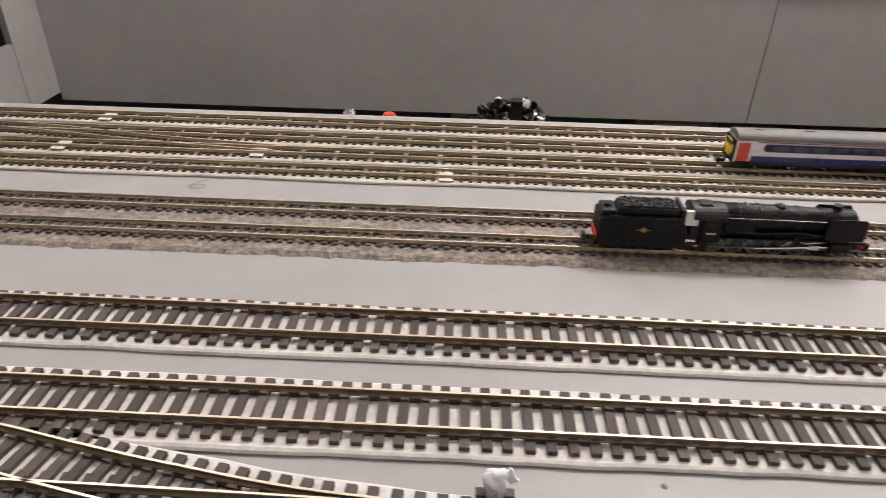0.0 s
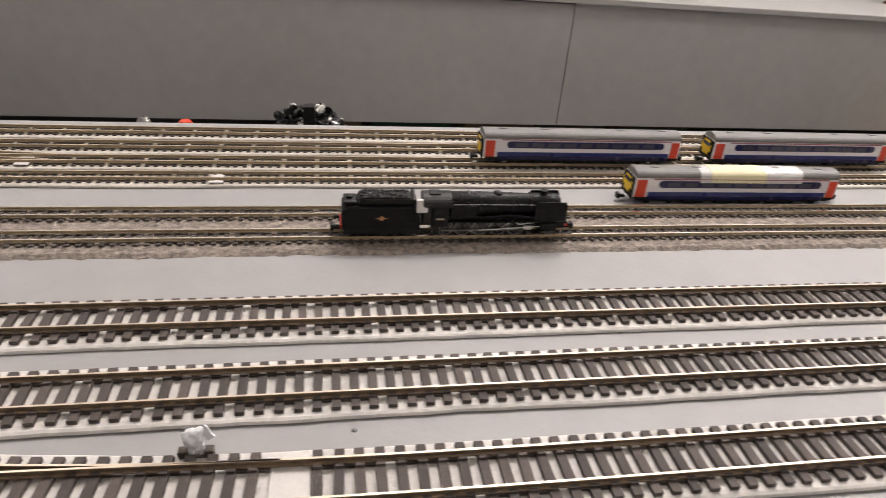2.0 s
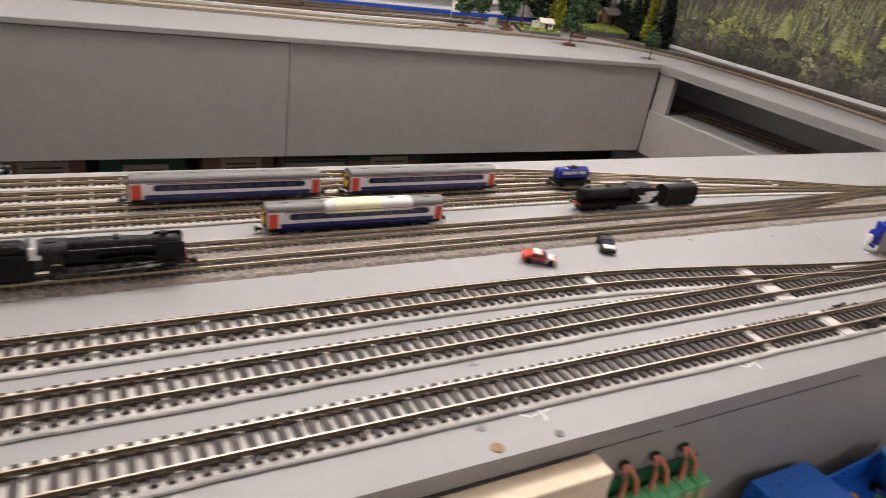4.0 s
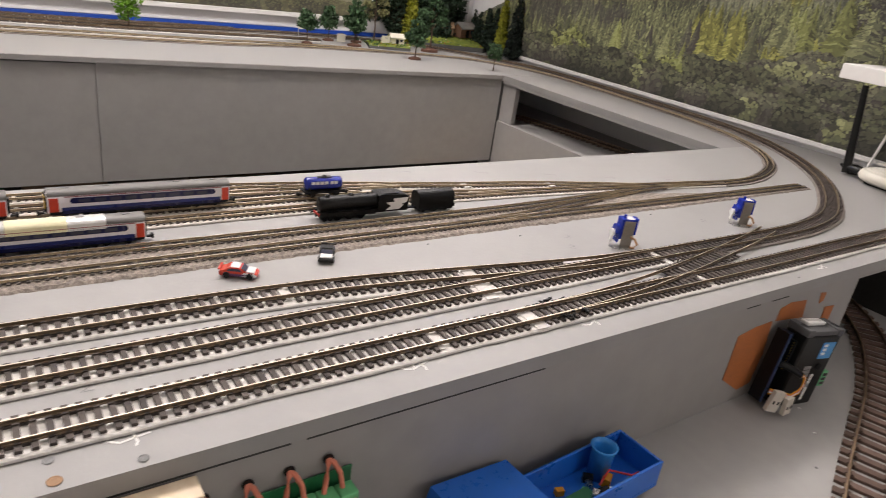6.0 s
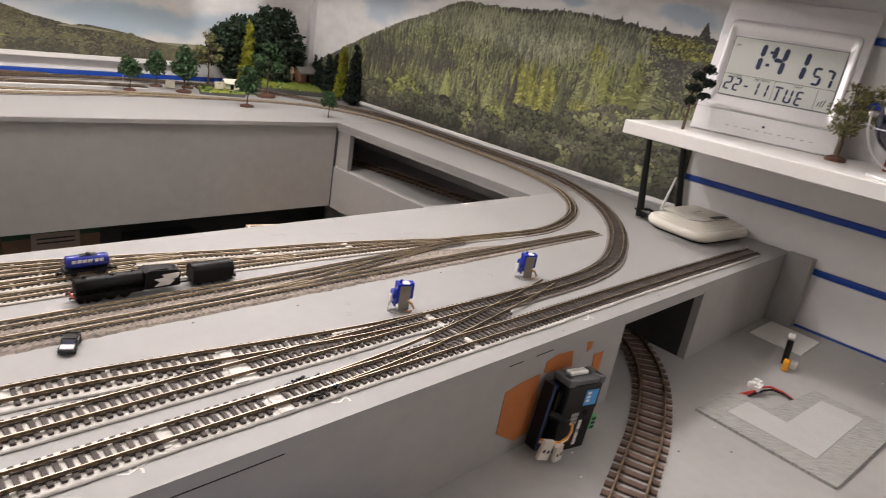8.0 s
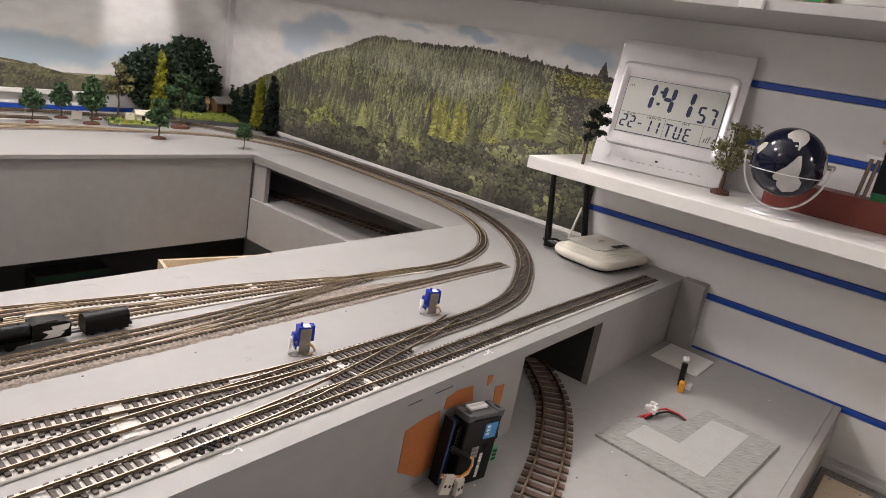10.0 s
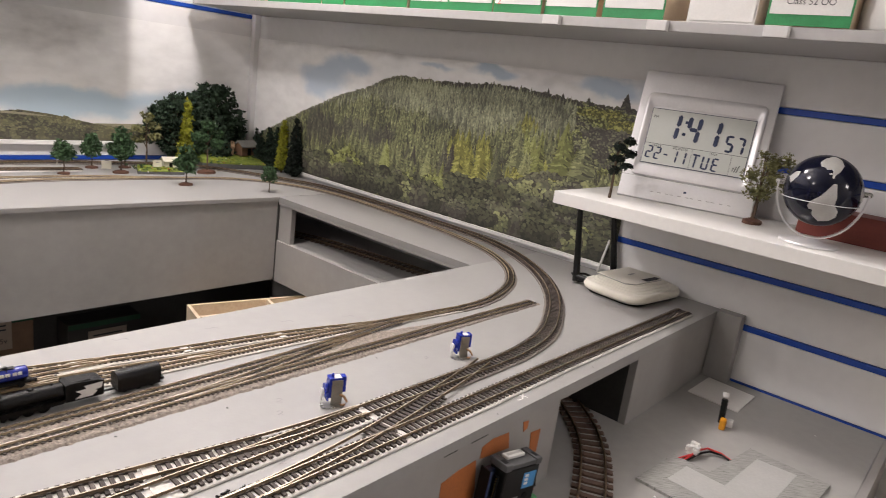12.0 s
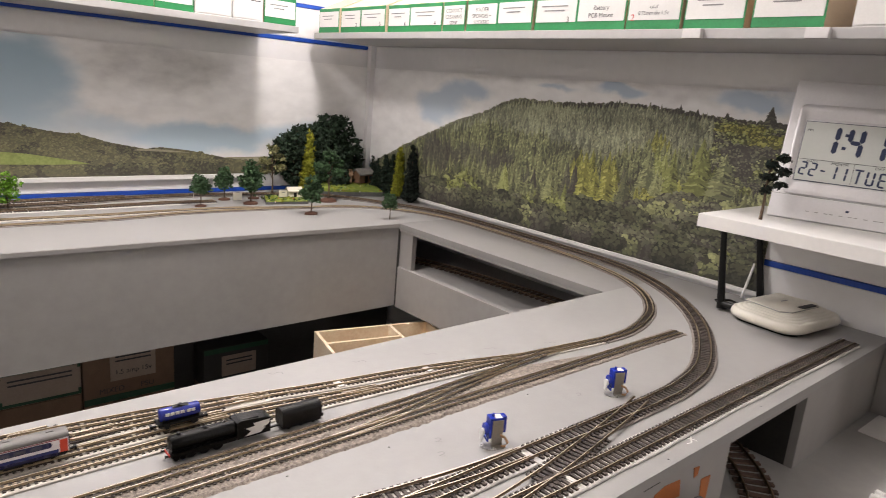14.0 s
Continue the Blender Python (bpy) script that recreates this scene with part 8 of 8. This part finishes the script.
# trees on the wall shelf
model_tree((1.512, 0.256, 0.1902), 0.110, [(0.02, -0.17, 0.95, 0.08, 0.06), (0, -0.04, 0.85, 0.09, 0.06), (0.03, -0.20, 0.76, 0.09, 0.06), (0, 0.0, 0.66, 0.10, 0.06), (0.02, -0.18, 0.56, 0.10, 0.05), (0, 0.02, 0.47, 0.09, 0.05)], LEAF_B, "nearly black open model tree standing on the wall shelf", 20, n=170, size=0.040, base=False, trunk=0.028)
model_tree((1.600, 0.030, 0.1902), 0.128, [(0, 0.02, 0.42, 0.17, 0.11), (0.02, -0.16, 0.60, 0.16, 0.13), (0, 0.14, 0.62, 0.13, 0.13), (0.02, -0.08, 0.80, 0.14, 0.14), (0, -0.26, 0.86, 0.10, 0.11), (0, 0.06, 0.90, 0.07, 0.08)], LEAF_O, "dry olive model bush on a brown base on the wall shelf", 21, n=900, size=0.019, trunk=0.03, twig=True)

GRASS_M = mat("model_grass_and_flowers", (0.075, 0.145, 0.018), 0.9, scale=90, col2=(0.30, 0.33, 0.05), bump=1.0, bscale=500)
STONE = mat("grey_model_stone_wall", (0.10, 0.10, 0.10), 0.85, var=0.3, scale=250, bump=0.5, bscale=600)
HUT_B = mat("brown_hut_boards", (0.16, 0.085, 0.050), 0.75, var=0.2, scale=150)
HUT_T = mat("tan_hut_boards", (0.34, 0.22, 0.13), 0.75, var=0.2, scale=150)
HUT_C = mat("cream_hut_card", (0.64, 0.60, 0.50), 0.6, var=0.05)
SLATE = mat("grey_slate_roof", (0.20, 0.19, 0.175), 0.7, var=0.2, scale=120)


def garden(name, pts, z, label, seed, rise=0.0):
    rnd = random.Random(seed)
    t = thing(name, (0, 0, far_z(pts[0][0]) * 0.6), label, "model garden")
    part("retaining_wall", prism(pts, 0.0, z * 0.85, "z"), STONE, t)
    cx, cy = sum(p[0] for p in pts) / len(pts), sum(p[1] for p in pts) / len(pts)
    xs, ys = [p[0] for p in pts], [p[1] for p in pts]
    y0, y1 = min(ys), max(ys)
    lift = lambda y: rise * max(0.0, (y - y0 - 0.02) / (y1 - y0 - 0.02))
    top = prism([(cx + (x - cx) * 0.985, cy + (y - cy) * 0.97) for x, y in pts], z * 0.85, z, "z")
    for v in top.verts:
        if v.co.z > z * 0.9:
            v.co.z += lift(v.co.y)
    part("grass_top", top, GRASS_M, t)
    for kind, m, nn, s in (("planting", LEAF_G, 40, 0.0035), ("yellow_bloom", LEAF_Y, 30, 0.0030), ("red_bloom", C_RED, 8, 0.0022), ("white_bloom", WHITE, 8, 0.0018)):
        bm = bmesh.new()
        for i in range(nn):
            px, py = rnd.uniform(min(xs) + 0.008, max(xs) - 0.008), rnd.uniform(min(ys) + 0.008, max(ys) - 0.008)
            clump(bm, (px, py, z + lift(py) + s * 0.4), s * rnd.uniform(0.6, 1.4), rnd)
        part(kind, bm, m, t)["kind"] = "stuff"
    return t


def hut(at, rz, w, d, h, walls, roof_m, label):
    t = thing("model_hut", at, label, "model hut", "model huts", rz)
    part("wall_block", prism([(-d / 2, 0), (d / 2, 0), (d / 2, h * 0.65), (0, h * 0.92), (-d / 2, h * 0.65)], -w / 2, w / 2, "x"), walls, t)
    for s in (-1, 1):
        part("roof", prism([(0, h), (s * d * 0.68, h * 0.60), (s * d * 0.68, h * 0.68), (0, h * 1.08)], -w * 0.56, w * 0.56, "x"), roof_m, t)
    part("door", box(-w * 0.12, w * 0.10, -d / 2 - 0.0006, -d / 2 - 0.0001, 0, h * 0.52), BLACK, t)
    part("window", box(w * 0.2, w * 0.38, -d / 2 - 0.0006, -d / 2 - 0.0001, h * 0.28, h * 0.52), C_GLASS, t)
    return t


garden("corner_garden", [(1.470, 1.600), (1.560, 1.562), (1.655, 1.536), (1.692, 1.560), (1.692, 1.698), (1.470, 1.698)], 0.016, "raised model garden of grass and flowers with a grey stone edge", 31, 0.030)
hut((1.640, 1.632, 0.0335), 14, 0.068, 0.036, 0.044, HUT_B, SLATE, "brown timber model cabin with a grey roof in the garden")
hut((1.575, 1.640, 0.0345), -20, 0.042, 0.030, 0.040, HUT_T, HUT_T, "small brown timber model shed in the garden")
garden("allotment", [(1.225, 1.500), (1.348, 1.478), (1.400, 1.560), (1.268, 1.602)], 0.009, "fenced model allotment with vegetable beds", 32)
hut((1.346, 1.560, 0.0091), -10, 0.042, 0.026, 0.028, HUT_C, HUT_C, "cream card model shelter on the allotment")
for x, y, z0, z1, rz in ((1.173, 1.572, 0.002, 0.024, -12), (1.302, 1.545, 0.011, 0.031, -8), (1.085, 1.640, 0.020, 0.050, -20)):
    t = thing("card_sign", (x, y, far_z(x)), "small cream card sign on a thin post by the far tracks", "sign", "card signs", rz)
    part("post", tube([(-0.012, 0.001, 0.0), (-0.012, 0.001, z1)], 0.0007, 6), HUT_C, t)
    part("card", box(-0.012, 0.012, -0.0008, 0.0, z0, z1), HUT_C, t)
    part("card_line", box(-0.004, 0.005, -0.0012, -0.0009, 0.024, 0.026), PENCIL, t)
